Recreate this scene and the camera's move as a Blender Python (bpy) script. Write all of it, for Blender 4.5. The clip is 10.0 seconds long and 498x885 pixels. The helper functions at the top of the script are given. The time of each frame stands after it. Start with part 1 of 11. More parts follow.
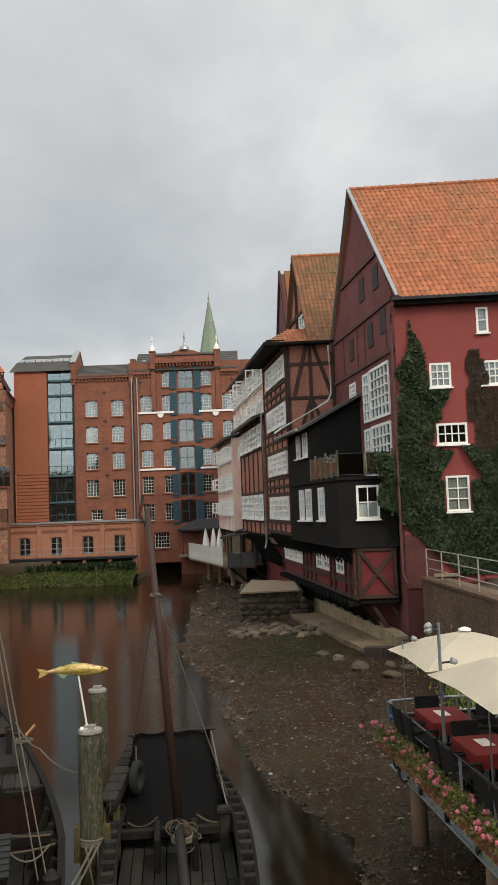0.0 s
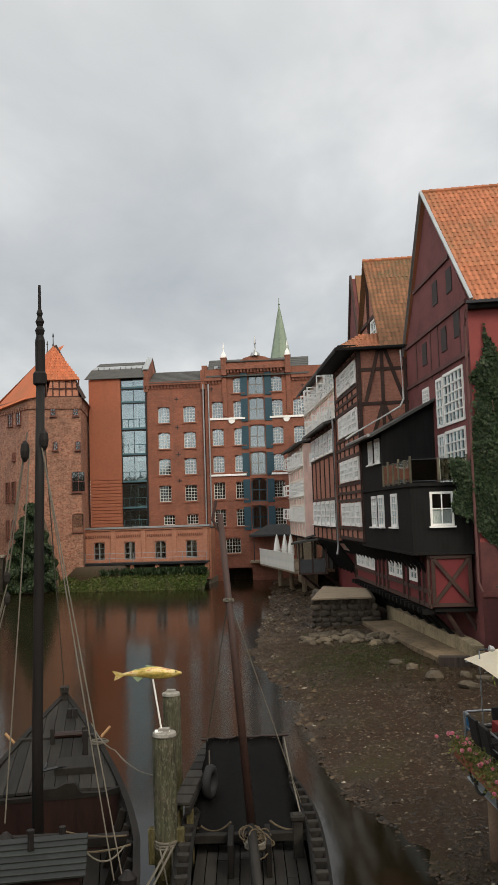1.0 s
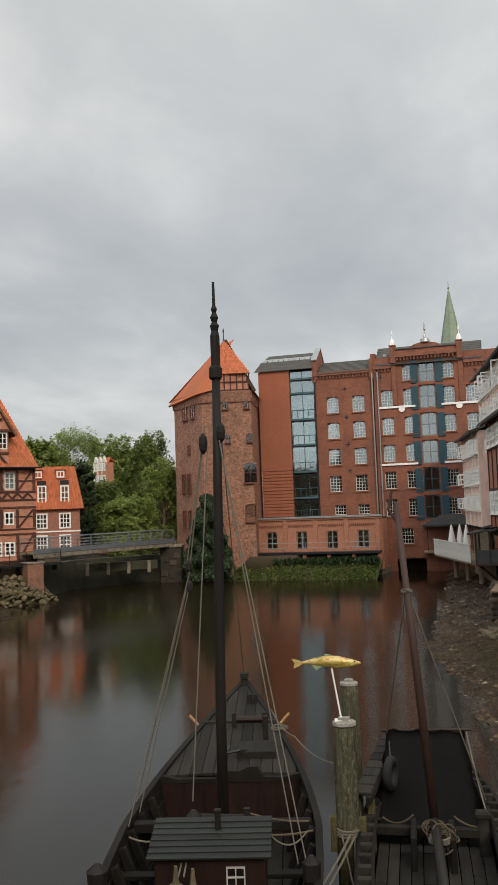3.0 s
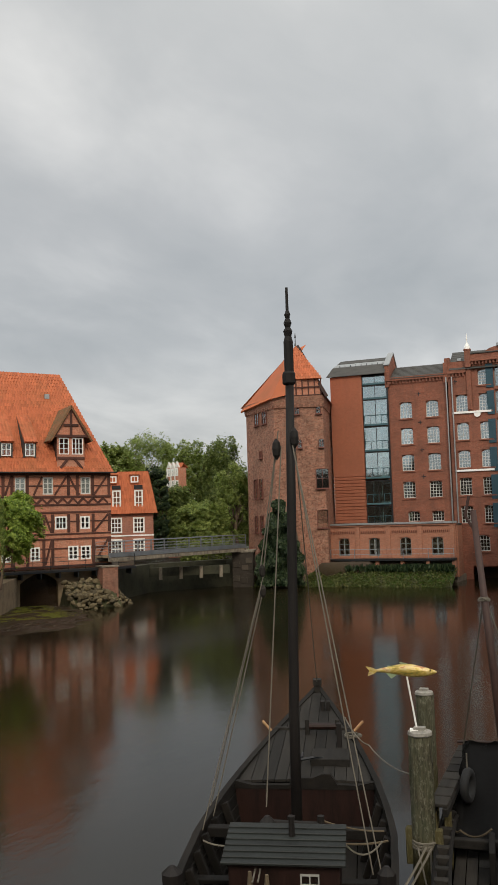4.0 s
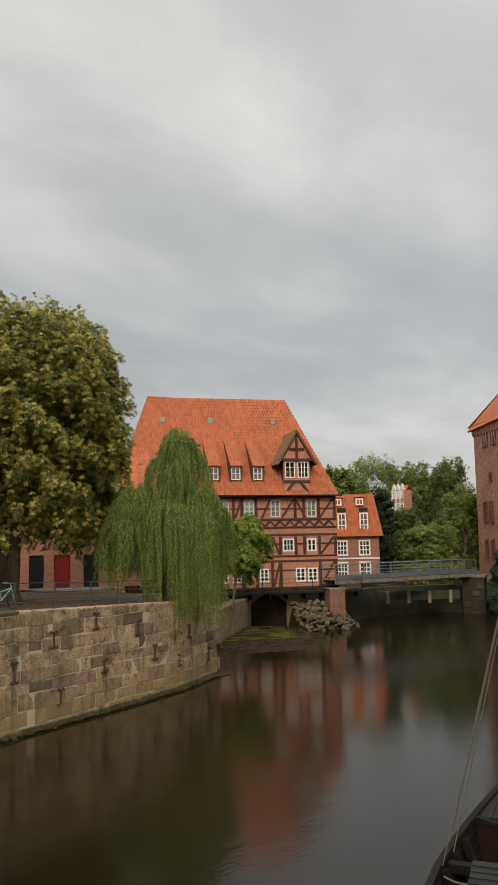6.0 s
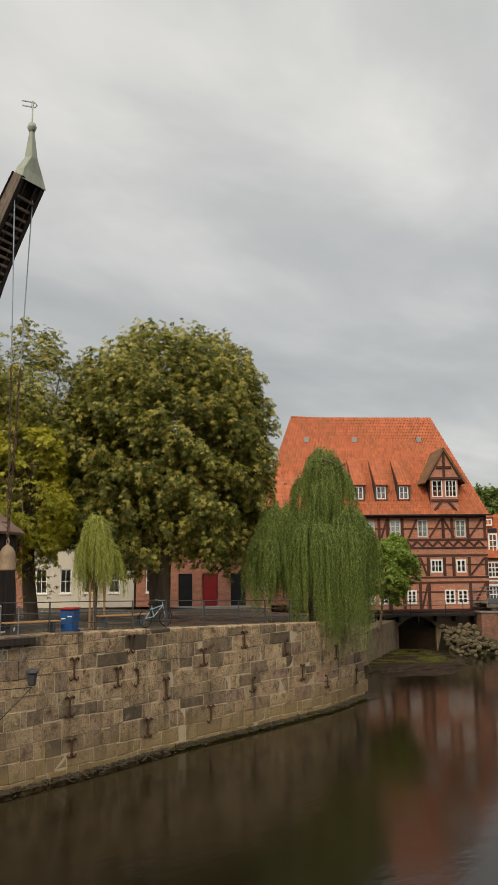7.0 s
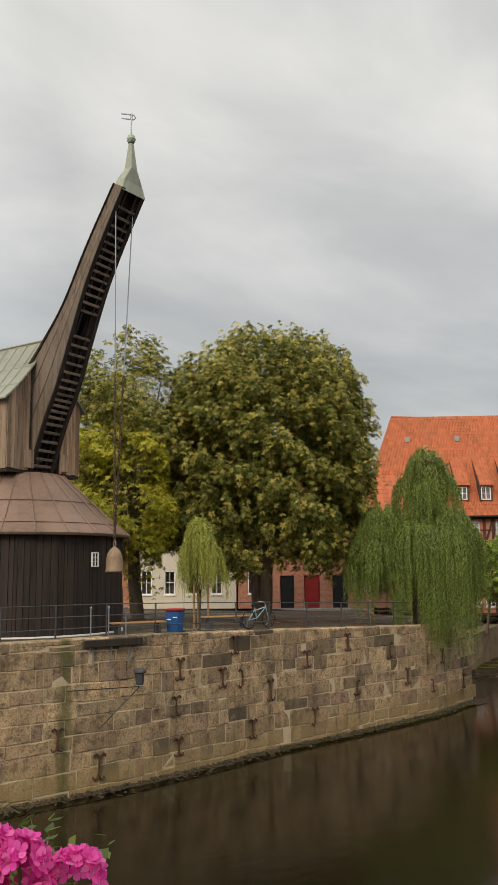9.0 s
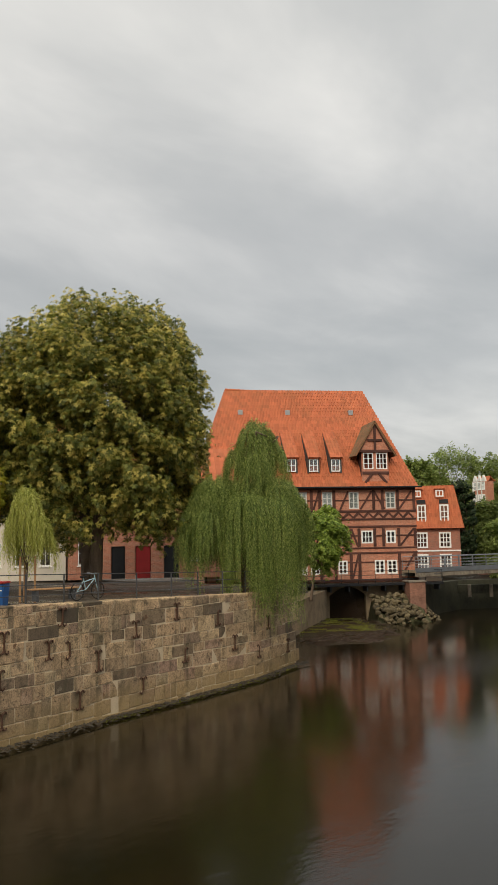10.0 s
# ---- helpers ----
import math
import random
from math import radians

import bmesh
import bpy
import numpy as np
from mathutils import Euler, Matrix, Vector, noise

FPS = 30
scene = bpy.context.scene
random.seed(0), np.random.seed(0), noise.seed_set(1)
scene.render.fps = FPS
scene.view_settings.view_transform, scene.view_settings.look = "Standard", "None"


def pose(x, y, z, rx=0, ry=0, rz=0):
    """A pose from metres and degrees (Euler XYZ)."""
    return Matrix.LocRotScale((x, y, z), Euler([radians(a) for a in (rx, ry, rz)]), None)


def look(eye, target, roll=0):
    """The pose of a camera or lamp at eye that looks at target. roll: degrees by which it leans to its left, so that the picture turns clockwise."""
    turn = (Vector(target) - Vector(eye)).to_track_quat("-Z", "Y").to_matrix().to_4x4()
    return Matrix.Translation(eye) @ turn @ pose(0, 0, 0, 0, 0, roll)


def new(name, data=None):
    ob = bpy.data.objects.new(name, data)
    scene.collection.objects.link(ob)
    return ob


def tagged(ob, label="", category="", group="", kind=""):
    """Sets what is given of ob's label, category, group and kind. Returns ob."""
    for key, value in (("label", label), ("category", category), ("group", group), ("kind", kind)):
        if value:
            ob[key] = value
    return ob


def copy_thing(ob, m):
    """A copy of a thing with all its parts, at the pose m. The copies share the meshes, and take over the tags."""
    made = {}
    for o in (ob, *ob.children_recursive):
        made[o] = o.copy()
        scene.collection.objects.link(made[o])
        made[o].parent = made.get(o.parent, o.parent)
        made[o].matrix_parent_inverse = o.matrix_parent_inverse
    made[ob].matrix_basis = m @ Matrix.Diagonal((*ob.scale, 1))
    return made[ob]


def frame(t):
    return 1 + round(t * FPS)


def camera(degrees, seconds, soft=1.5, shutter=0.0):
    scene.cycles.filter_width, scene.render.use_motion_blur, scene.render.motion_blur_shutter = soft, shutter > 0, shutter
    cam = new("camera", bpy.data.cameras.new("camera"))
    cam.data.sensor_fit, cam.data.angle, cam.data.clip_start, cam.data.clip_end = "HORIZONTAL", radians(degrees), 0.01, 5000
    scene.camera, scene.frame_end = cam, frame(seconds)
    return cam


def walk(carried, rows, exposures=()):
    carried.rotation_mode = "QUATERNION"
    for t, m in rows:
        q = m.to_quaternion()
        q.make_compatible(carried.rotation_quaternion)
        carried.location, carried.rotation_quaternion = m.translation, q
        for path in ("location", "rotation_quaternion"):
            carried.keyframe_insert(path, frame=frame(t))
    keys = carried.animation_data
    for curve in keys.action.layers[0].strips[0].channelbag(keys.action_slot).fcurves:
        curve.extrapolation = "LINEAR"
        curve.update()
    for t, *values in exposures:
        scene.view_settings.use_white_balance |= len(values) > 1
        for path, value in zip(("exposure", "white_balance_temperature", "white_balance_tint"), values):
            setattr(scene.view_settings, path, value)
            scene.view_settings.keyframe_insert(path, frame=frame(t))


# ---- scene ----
cam = camera(33.0, 10.0, soft=1.5)
# seconds, place, turn: the camera swings at arm's length round one spot on the bridge
ROWS = [
    (0.0, -0.000, 0.000, 6.700, 94.234, 2.129, 0.098),
    (0.5, -0.020, -0.000, 6.700, 94.448, 1.951, 2.688),
    (1.0, -0.037, -0.002, 6.700, 94.796, 1.830, 4.898),
    (1.5, -0.061, -0.004, 6.700, 94.441, 1.759, 8.012),
    (2.0, -0.085, -0.008, 6.700, 94.089, 1.674, 11.018),
    (2.5, -0.106, -0.013, 6.700, 94.275, 1.970, 13.800),
    (4.0, -0.162, -0.030, 6.700, 95.046, 1.675, 21.276),
    (4.5, -0.182, -0.038, 6.700, 95.618, 1.349, 23.932),
    (5.0, -0.211, -0.052, 6.700, 96.319, 0.916, 27.986),
    (6.5, -0.296, -0.111, 6.700, 97.580, 1.130, 41.182),
    (7.0, -0.324, -0.138, 6.700, 98.439, 0.579, 46.138),
    (7.5, -0.339, -0.154, 6.700, 98.478, 0.531, 49.022),
    (8.0, -0.350, -0.167, 6.700, 98.489, 0.569, 51.196),
    (8.5, -0.357, -0.176, 6.700, 98.578, 0.503, 52.579),
    (9.0, -0.359, -0.178, 6.700, 98.627, 0.493, 52.918),
    (9.5, -0.337, -0.152, 6.700, 97.913, 0.694, 48.562),
    (10.0, -0.299, -0.114, 6.700, 96.503, 0.986, 41.660),
]
EXPOSURES = [(0.0, 0.16, 6600, 10), (0.5, 0.22, 6600, 10), (1.0, 0.23, 6600, 10), (1.5, 0.2, 6600, 10), (2.5, 0.14, 6600, 10), (4.5, 0.03, 6650, 10), (6.5, 0.06, 6800, 10), (7.5, 0.09, 6800, 10), (8.5, 0.14, 6800, 10), (9.5, 0.15, 6800, 10), (10.0, 0.12, 6800, 10)]
walk(cam, [(t, pose(x, y, z, rx, ry, rz)) for t, x, y, z, rx, ry, rz in ROWS], EXPOSURES)

# ---------------------------------------------------------------- light
SUN_EL, SUN_AZ = 36.0, 150.0      # degrees; azimuth from +y clockwise
world = bpy.data.worlds.new("overcast_sky")
scene.world = world
world.use_nodes = True
wn, wl = world.node_tree.nodes, world.node_tree.links
wn.clear()


def sky_world():
    out = wn.new("ShaderNodeOutputWorld")
    back = wn.new("ShaderNodeBackground")
    sky = wn.new("ShaderNodeTexSky")
    sky.sky_type = 'NISHITA'
    sky.sun_disc = False
    sky.sun_elevation, sky.sun_rotation = radians(SUN_EL), radians(SUN_AZ)
    sky.air_density, sky.dust_density = 1.0, 3.0
    geo = wn.new("ShaderNodeTexCoord")
    sep = wn.new("ShaderNodeSeparateXYZ")
    wl.new(geo.outputs["Generated"], sep.inputs[0])

    def mth(op, a, b=None, clamp=False):
        n = wn.new("ShaderNodeMath")
        n.operation, n.use_clamp = op, clamp
        for i, v in enumerate((a, b)):
            if v is None:
                continue
            if isinstance(v, (int, float)):
                n.inputs[i].default_value = v
            else:
                wl.new(v, n.inputs[i])
        return n.outputs[0]
    # the cloud sheet: directions carried out to a flat layer
    zz = mth('ADD', mth('MAXIMUM', sep.outputs[2], 0.0), 0.16)
    comb = wn.new("ShaderNodeCombineXYZ")
    wl.new(mth('DIVIDE', sep.outputs[0], zz), comb.inputs[0])
    wl.new(mth('DIVIDE', sep.outputs[1], zz), comb.inputs[1])

    def cloud(scale, detail, rough, dist, off):
        mp = wn.new("ShaderNodeMapping")
        mp.inputs["Location"].default_value = off
        mp.inputs["Rotation"].default_value = (0, 0, 0.5)
        mp.inputs["Scale"].default_value = (scale, scale * 0.62, 1)
        wl.new(comb.outputs[0], mp.inputs[0])
        nz = wn.new("ShaderNodeTexNoise")
        nz.inputs["Scale"].default_value = 1.0
        nz.inputs["Detail"].default_value = detail
        nz.inputs["Roughness"].default_value = rough
        nz.inputs["Distortion"].default_value = dist
        wl.new(mp.outputs[0], nz.inputs[0])
        return nz.outputs[0]
    big = cloud(0.8, 3, 0.5, 0.2, (3.1, 1.7, 0))
    fine = cloud(2.4, 5, 0.55, 0.25, (7.3, 2.2, 0))
    mixv = mth('ADD', mth('MULTIPLY', big, 0.62), mth('MULTIPLY', fine, 0.38))
    ramp = wn.new("ShaderNodeValToRGB")
    cr = ramp.color_ramp
    cr.elements[0].position, cr.elements[0].color = 0.31, (0.43, 0.46, 0.475, 1)
    cr.elements[1].position, cr.elements[1].color = 0.68, (0.88, 0.88, 0.865, 1)
    mid = cr.elements.new(0.5)
    mid.color = (0.605, 0.62, 0.625, 1)
    wl.new(mixv, ramp.inputs[0])
    # the layer thins towards the horizon and is lighter overhead
    low = wn.new("ShaderNodeValToRGB")
    lr = low.color_ramp
    lr.elements[0].position, lr.elements[0].color = 0.0, (1.0, 0.98, 0.94, 1)
    lr.elements[1].position, lr.elements[1].color = 1.0, (2.5, 2.5, 2.45, 1)
    for p, c in ((0.1, (0.93, 0.935, 0.94)), (0.2, (0.82, 0.84, 0.86)), (0.34, (0.9, 0.91, 0.925)), (0.6, (1.08, 1.08, 1.07))):
        e = lr.elements.new(p)
        e.color = (*c, 1)
    wl.new(sep.outputs[2], low.inputs[0])
    mul = wn.new("ShaderNodeMix")
    mul.data_type, mul.blend_type = 'RGBA', 'MULTIPLY'
    mul.inputs[0].default_value = 1.0
    # the cloud is a little thinner in the east
    east = wn.new("ShaderNodeVectorMath")
    east.operation = 'SCALE'
    wl.new(low.outputs[0], east.inputs[0])
    thin = mth('ADD', mth('MULTIPLY', sep.outputs[0], 0.17), 1.03)
    # and brightest in the south-west, behind the viewer
    sw = mth('ADD', mth('MULTIPLY', sep.outputs[0], -0.74), mth('MULTIPLY', sep.outputs[1], -0.67))
    wl.new(mth('ADD', thin, mth('MULTIPLY', mth('MULTIPLY', mth('ADD', sw, -0.36), 1.8, True), 1.25)), east.inputs[3])
    wl.new(ramp.outputs[0], mul.inputs[6])
    wl.new(east.outputs[0], mul.inputs[7])
    scl = wn.new("ShaderNodeVectorMath")
    scl.operation = 'SCALE'
    scl.inputs[3].default_value = 0.10
    wl.new(sky.outputs[0], scl.inputs[0])
    mix = wn.new("ShaderNodeMix")
    mix.data_type = 'RGBA'
    mix.inputs[0].default_value = 0.9
    wl.new(scl.outputs[0], mix.inputs[6])
    wl.new(mul.outputs[2], mix.inputs[7])
    wl.new(mix.outputs[2], back.inputs[0])
    back.inputs[1].default_value = 1.0
    wl.new(back.outputs[0], out.inputs[0])


sky_world()
sun_data = bpy.data.lights.new("sun", 'SUN')
sun_data.energy, sun_data.angle, sun_data.color = 1.5, radians(18), (1.0, 0.89, 0.72)
sun = new("sun", sun_data)
_a, _e = radians(SUN_AZ), radians(SUN_EL)
sun.matrix_world = look((60 * math.sin(_a) * math.cos(_e), 60 * math.cos(_a) * math.cos(_e), 60 * math.sin(_e)), (0, 0, 0))

# ---------------------------------------------------------------- materials


class Nodes:
    """A principled material under construction."""

    def __init__(self, name):
        self.m = bpy.data.materials.new(name)
        self.m.use_nodes = True
        self.t = self.m.node_tree
        self.b = self.t.nodes["Principled BSDF"]
        self.co = self.t.nodes.new("ShaderNodeTexCoord").outputs["Object"]
        self._rnd = None

    def n(self, kind, **kw):
        node = self.t.nodes.new(kind)
        for k, v in kw.items():
            node.inputs[k].default_value = v
        return node

    def link(self, a, b):
        self.t.links.new(a, b)

    def math(self, op, a, b=0.0, clamp=False):
        n = self.t.nodes.new("ShaderNodeMath")
        n.operation, n.use_clamp = op, clamp
        for i, v in enumerate((a, b)):
            if isinstance(v, (int, float)):
                n.inputs[i].default_value = v
            else:
                self.link(v, n.inputs[i])
        return n.outputs[0]

    def rnd(self):
        if self._rnd is None:
            self._rnd = self.t.nodes.new("ShaderNodeObjectInfo").outputs["Random"]
        return self._rnd

    def noise(self, scale, detail=3, rough=0.55, stretch=None, co=None, dist=0.0):
        src = co or self.co
        if stretch:
            mp = self.t.nodes.new("ShaderNodeMapping")
            mp.inputs["Scale"].default_value = stretch
            self.link(src, mp.inputs[0])
            src = mp.outputs[0]
        z = self.n("ShaderNodeTexNoise", Scale=scale, Detail=detail, Roughness=rough, Distortion=dist)
        self.link(src, z.inputs[0])
        return z.outputs[0]

    def mix(self, fac, a, b, kind='MIX'):
        n = self.t.nodes.new("ShaderNodeMix")
        n.data_type, n.blend_type = 'RGBA', kind
        for i, v in ((0, fac), (6, a), (7, b)):
            if isinstance(v, (int, float)):
                n.inputs[i].default_value = v
            elif isinstance(v, tuple):
                n.inputs[i].default_value = (*v[:3], 1)
            else:
                self.link(v, n.inputs[i])
        return n.outputs[2]

    def ramp(self, fac, stops):
        n = self.t.nodes.new("ShaderNodeValToRGB")
        cr = n.color_ramp
        while len(cr.elements) < len(stops):
            cr.elements.new(0.5)
        for e, (p, c) in zip(cr.elements, stops):
            e.position = p
            e.color = (*c, 1) if isinstance(c, tuple) else (c, c, c, 1)
        self.link(fac, n.inputs[0])
        return n.outputs[0]

    def bump(self, height, strength=0.3, dist=0.02):
        n = self.n("ShaderNodeBump", Strength=strength, Distance=dist)
        self.link(height, n.inputs["Height"])
        self.link(n.outputs[0], self.b.inputs["Normal"])

    def done(self, colour, rough=0.7, metal=0.0, spec=0.4):
        for key, v in (("Base Color", colour), ("Roughness", rough), ("Metallic", metal), ("Specular IOR Level", spec)):
            s = self.b.inputs[key]
            if isinstance(v, (int, float)):
                s.default_value = v
            elif isinstance(v, tuple):
                s.default_value = (*v[:3], 1)
            else:
                self.link(v, s)
        return self.m


def shade(c, k):
    return tuple(min(1.0, v * k) for v in c)


def plain(name, c, rough=0.6, metal=0.0, spec=0.4, coarse=1.2, fine=22, amount=0.22, bump=0.25, dist=0.01, stretch=None, piece=0.0):
    """A surface with stains, grain and relief; piece: how far single pieces differ."""
    m = Nodes(name)
    if piece:
        # each piece takes its own stretch of the grain
        sh = m.t.nodes.new("ShaderNodeVectorMath")
        sh.operation = 'ADD'
        m.link(m.co, sh.inputs[0])
        m.link(m.math('MULTIPLY', m.rnd(), 60.0), sh.inputs[1])
        m.co = sh.outputs[0]
    a = m.noise(coarse, 4, 0.6, stretch)
    b = m.noise(fine, 4, 0.6, stretch)
    v = m.math('ADD', m.math('MULTIPLY', a, 0.6), m.math('MULTIPLY', b, 0.4))
    col = m.ramp(v, ((0.28, shade(c, 1 - 1.5 * amount)), (0.5, c), (0.74, shade(c, 1 + amount))))
    if piece:
        k = m.math('ADD', m.math('MULTIPLY', m.rnd(), 2 * piece), 1 - piece)
        vm = m.t.nodes.new("ShaderNodeVectorMath")
        vm.operation = 'SCALE'
        m.link(col, vm.inputs[0])
        m.link(k, vm.inputs[3])
        col = vm.outputs[0]
    m.bump(b, bump, dist)
    return m.done(col, m.math('ADD', m.math('MULTIPLY', b, 0.25), rough - 0.12), metal, spec)


def brickwork(name, c, mortar, scale=1.0, blotch=7.5, amount=0.3, stain=(0.05, 0.04, 0.035), stained=0.35, turn=1.0):
    """Bricks too far off to pick apart, laid along x + y and z."""
    m = Nodes(name)
    sep = m.t.nodes.new("ShaderNodeSeparateXYZ")
    m.link(m.co, sep.inputs[0])
    com = m.t.nodes.new("ShaderNodeCombineXYZ")
    m.link(m.math('ADD', sep.outputs[0], m.math('MULTIPLY', sep.outputs[1], turn)), com.inputs[0])
    m.link(sep.outputs[2], com.inputs[1])
    br = m.n("ShaderNodeTexBrick", Scale=1.0)
    br.inputs["Color1"].default_value = (*shade(c, 1 - 0.6 * amount), 1)
    br.inputs["Color2"].default_value = (*shade(c, 1 + 0.6 * amount), 1)
    br.inputs["Mortar"].default_value = (*mortar, 1)
    br.inputs["Mortar Size"].default_value = 0.011
    br.inputs["Mortar Smooth"].default_value = 0.3
    br.inputs["Brick Width"].default_value = 0.26 * scale
    br.inputs["Row Height"].default_value = 0.083 * scale
    m.link(com.outputs[0], br.inputs[0])
    big = m.noise(0.45, 5, 0.65)
    mid = m.noise(3.5, 4, 0.6)
    col = m.mix(m.ramp(mid, ((0.35, 0.0), (0.75, 0.5))), br.outputs[0], shade(c, 0.72))
    # single bricks burnt darker or worn paler, in no order
    spot = m.noise(blotch, 3, 0.7)
    col = m.mix(m.ramp(spot, ((0.54, 0.0), (0.66, min(1.0, 1.4 * amount)))), col, shade(c, 0.45))
    col = m.mix(m.ramp(spot, ((0.34, min(1.0, 1.3 * amount)), (0.45, 0.0))), col, tuple(0.5 * (u + v) * 1.15 for u, v in zip(shade(c, 1.25), mortar)))
    col = m.mix(m.ramp(big, ((0.42, 0.0), (0.72, stained))), col, stain)
    # rain streaks down the wall
    run = m.noise(1.0, 4, 0.6, (1.6, 1.6, 0.12))
    col = m.mix(m.ramp(run, ((0.55, 0.0), (0.75, 0.7 * stained))), col, stain)
    m.bump(m.math('ADD', br.outputs[1], mid), 0.35, 0.012)
    return m.done(col, 0.82, 0, 0.25)


def tiled(name, c, moss=(0.10, 0.09, 0.035), mossy=0.5, drift=(0.46, 0.68), vary=1.0):
    """Clay roof tiles: each piece its own tone, lichen in drifts."""
    m = Nodes(name)
    isl = m.t.nodes.new("ShaderNodeNewGeometry").outputs["Random Per Island"]
    r = m.math('FRACT', m.math('ADD', isl, m.rnd()))
    col = m.ramp(r, ((0.0, shade(c, 1 - 0.38 * vary)), (0.35, shade(c, 1 - 0.1 * vary)), (0.7, c), (1.0, shade(c, 1 + 0.25 * vary))))
    big = m.noise(0.5, 5, 0.65)
    fine = m.noise(9, 4, 0.6)
    f = m.math('MULTIPLY', m.ramp(big, ((drift[0], 0.0), (drift[1], 1.0))), m.ramp(fine, ((0.4, 0.2), (0.62, mossy))))
    col = m.mix(f, col, moss)
    m.bump(fine, 0.3, 0.008)
    return m.done(col, 0.75, 0, 0.3)


def leafy(name, c1, c2, c3):
    m = Nodes(name)
    isl = m.t.nodes.new("ShaderNodeNewGeometry").outputs["Random Per Island"]
    big = m.noise(0.35, 3, 0.6)
    v = m.math('ADD', m.math('MULTIPLY', isl, 0.72), m.math('MULTIPLY', big, 0.3))
    col = m.ramp(v, ((0.15, c1), (0.5, c2), (0.85, c3)))
    m.b.inputs["Subsurface Weight"].default_value = 0.0
    m.done(col, 0.5, 0, 0.35)
    tr = m.n("ShaderNodeBsdfTranslucent")
    m.link(col, tr.inputs[0])
    mx = m.n("ShaderNodeMixShader", Fac=0.48)
    m.link(m.b.outputs[0], mx.inputs[1])
    m.link(tr.outputs[0], mx.inputs[2])
    m.link(mx.outputs[0], m.t.nodes["Material Output"].inputs[0])
    return m.m


def glazing(name, tint, mirror, edge=1.6):
    """Window glass: sees through, with a gloss that grows to the edge."""
    m = Nodes(name)
    m.t.nodes.remove(m.b)
    tr = m.n("ShaderNodeBsdfTransparent")
    tr.inputs[0].default_value = (*tint, 1)
    gl = m.n("ShaderNodeBsdfGlossy", Roughness=0.04)
    gl.inputs[0].default_value = (0.86, 0.96, 1, 1)
    wv = m.noise(0.6, 2)
    bp = m.n("ShaderNodeBump", Strength=0.12, Distance=0.05)
    m.link(wv, bp.inputs["Height"])
    m.link(bp.outputs[0], gl.inputs["Normal"])
    fr = m.n("ShaderNodeFresnel", IOR=1.5)
    f = m.math('ADD', m.math('MULTIPLY', fr.outputs[0], edge), mirror, True)
    mx = m.n("ShaderNodeMixShader")
    m.link(f, mx.inputs[0])
    m.link(tr.outputs[0], mx.inputs[1])
    m.link(gl.outputs[0], mx.inputs[2])
    m.link(mx.outputs[0], m.t.nodes["Material Output"].inputs[0])
    return m.m


def river_water():
    m = Nodes("river_water")
    a = m.noise(0.16, 3, 0.55, (1, 0.6, 1))
    b = m.noise(1.5, 3, 0.6, (1, 0.45, 1))
    c = m.noise(6.0, 3, 0.6, (1, 0.5, 1))
    h = m.math('ADD', m.math('MULTIPLY', b, 0.8), m.math('MULTIPLY', c, 0.25))
    # gusts: some stretches are ruffled, others lie smooth
    gust = m.ramp(m.noise(0.06, 3, 0.6, (1, 0.7, 1)), ((0.4, 0.3), (0.66, 0.9)))
    h = m.math('MULTIPLY', h, gust)
    # quick water below the weir
    sep = m.t.nodes.new("ShaderNodeSeparateXYZ")
    m.link(m.co, sep.inputs[0])
    dx = m.math('MULTIPLY', m.math('ADD', sep.outputs[0], 29.0), 0.085)
    dy = m.math('MULTIPLY', m.math('ADD', sep.outputs[1], -66.0), 0.09)
    near = m.math('SUBTRACT', 1.0, m.math('ADD', m.math('MULTIPLY', dx, dx), m.math('MULTIPLY', dy, dy)), True)
    h = m.math('ADD', h, m.math('MULTIPLY', near, m.math('MULTIPLY', m.noise(2.2, 4, 0.7, (1.0, 2.2, 1)), 2.2)))
    calm = m.math('MULTIPLY', m.math('ADD', sep.outputs[0], 2.2), 0.4, True)
    h = m.math('MULTIPLY', h, m.math('SUBTRACT', 1.0, m.math('MULTIPLY', calm, 0.75)))
    m.bump(h, 0.26, 0.06)
    col = m.ramp(a, ((0.3, (0.0062, 0.0058, 0.0023)), (0.7, (0.0145, 0.0098, 0.0038))))
    m.b.inputs["IOR"].default_value = 1.33
    # sheltered and mirror-smooth beside the gravel, drawn out by the current elsewhere
    rough = m.math('ADD', m.ramp(gust, ((0.35, 0.11), (0.85, 0.16))), m.math('MULTIPLY', calm, -0.05))
    return m.done(col, rough, 0, 0.5)


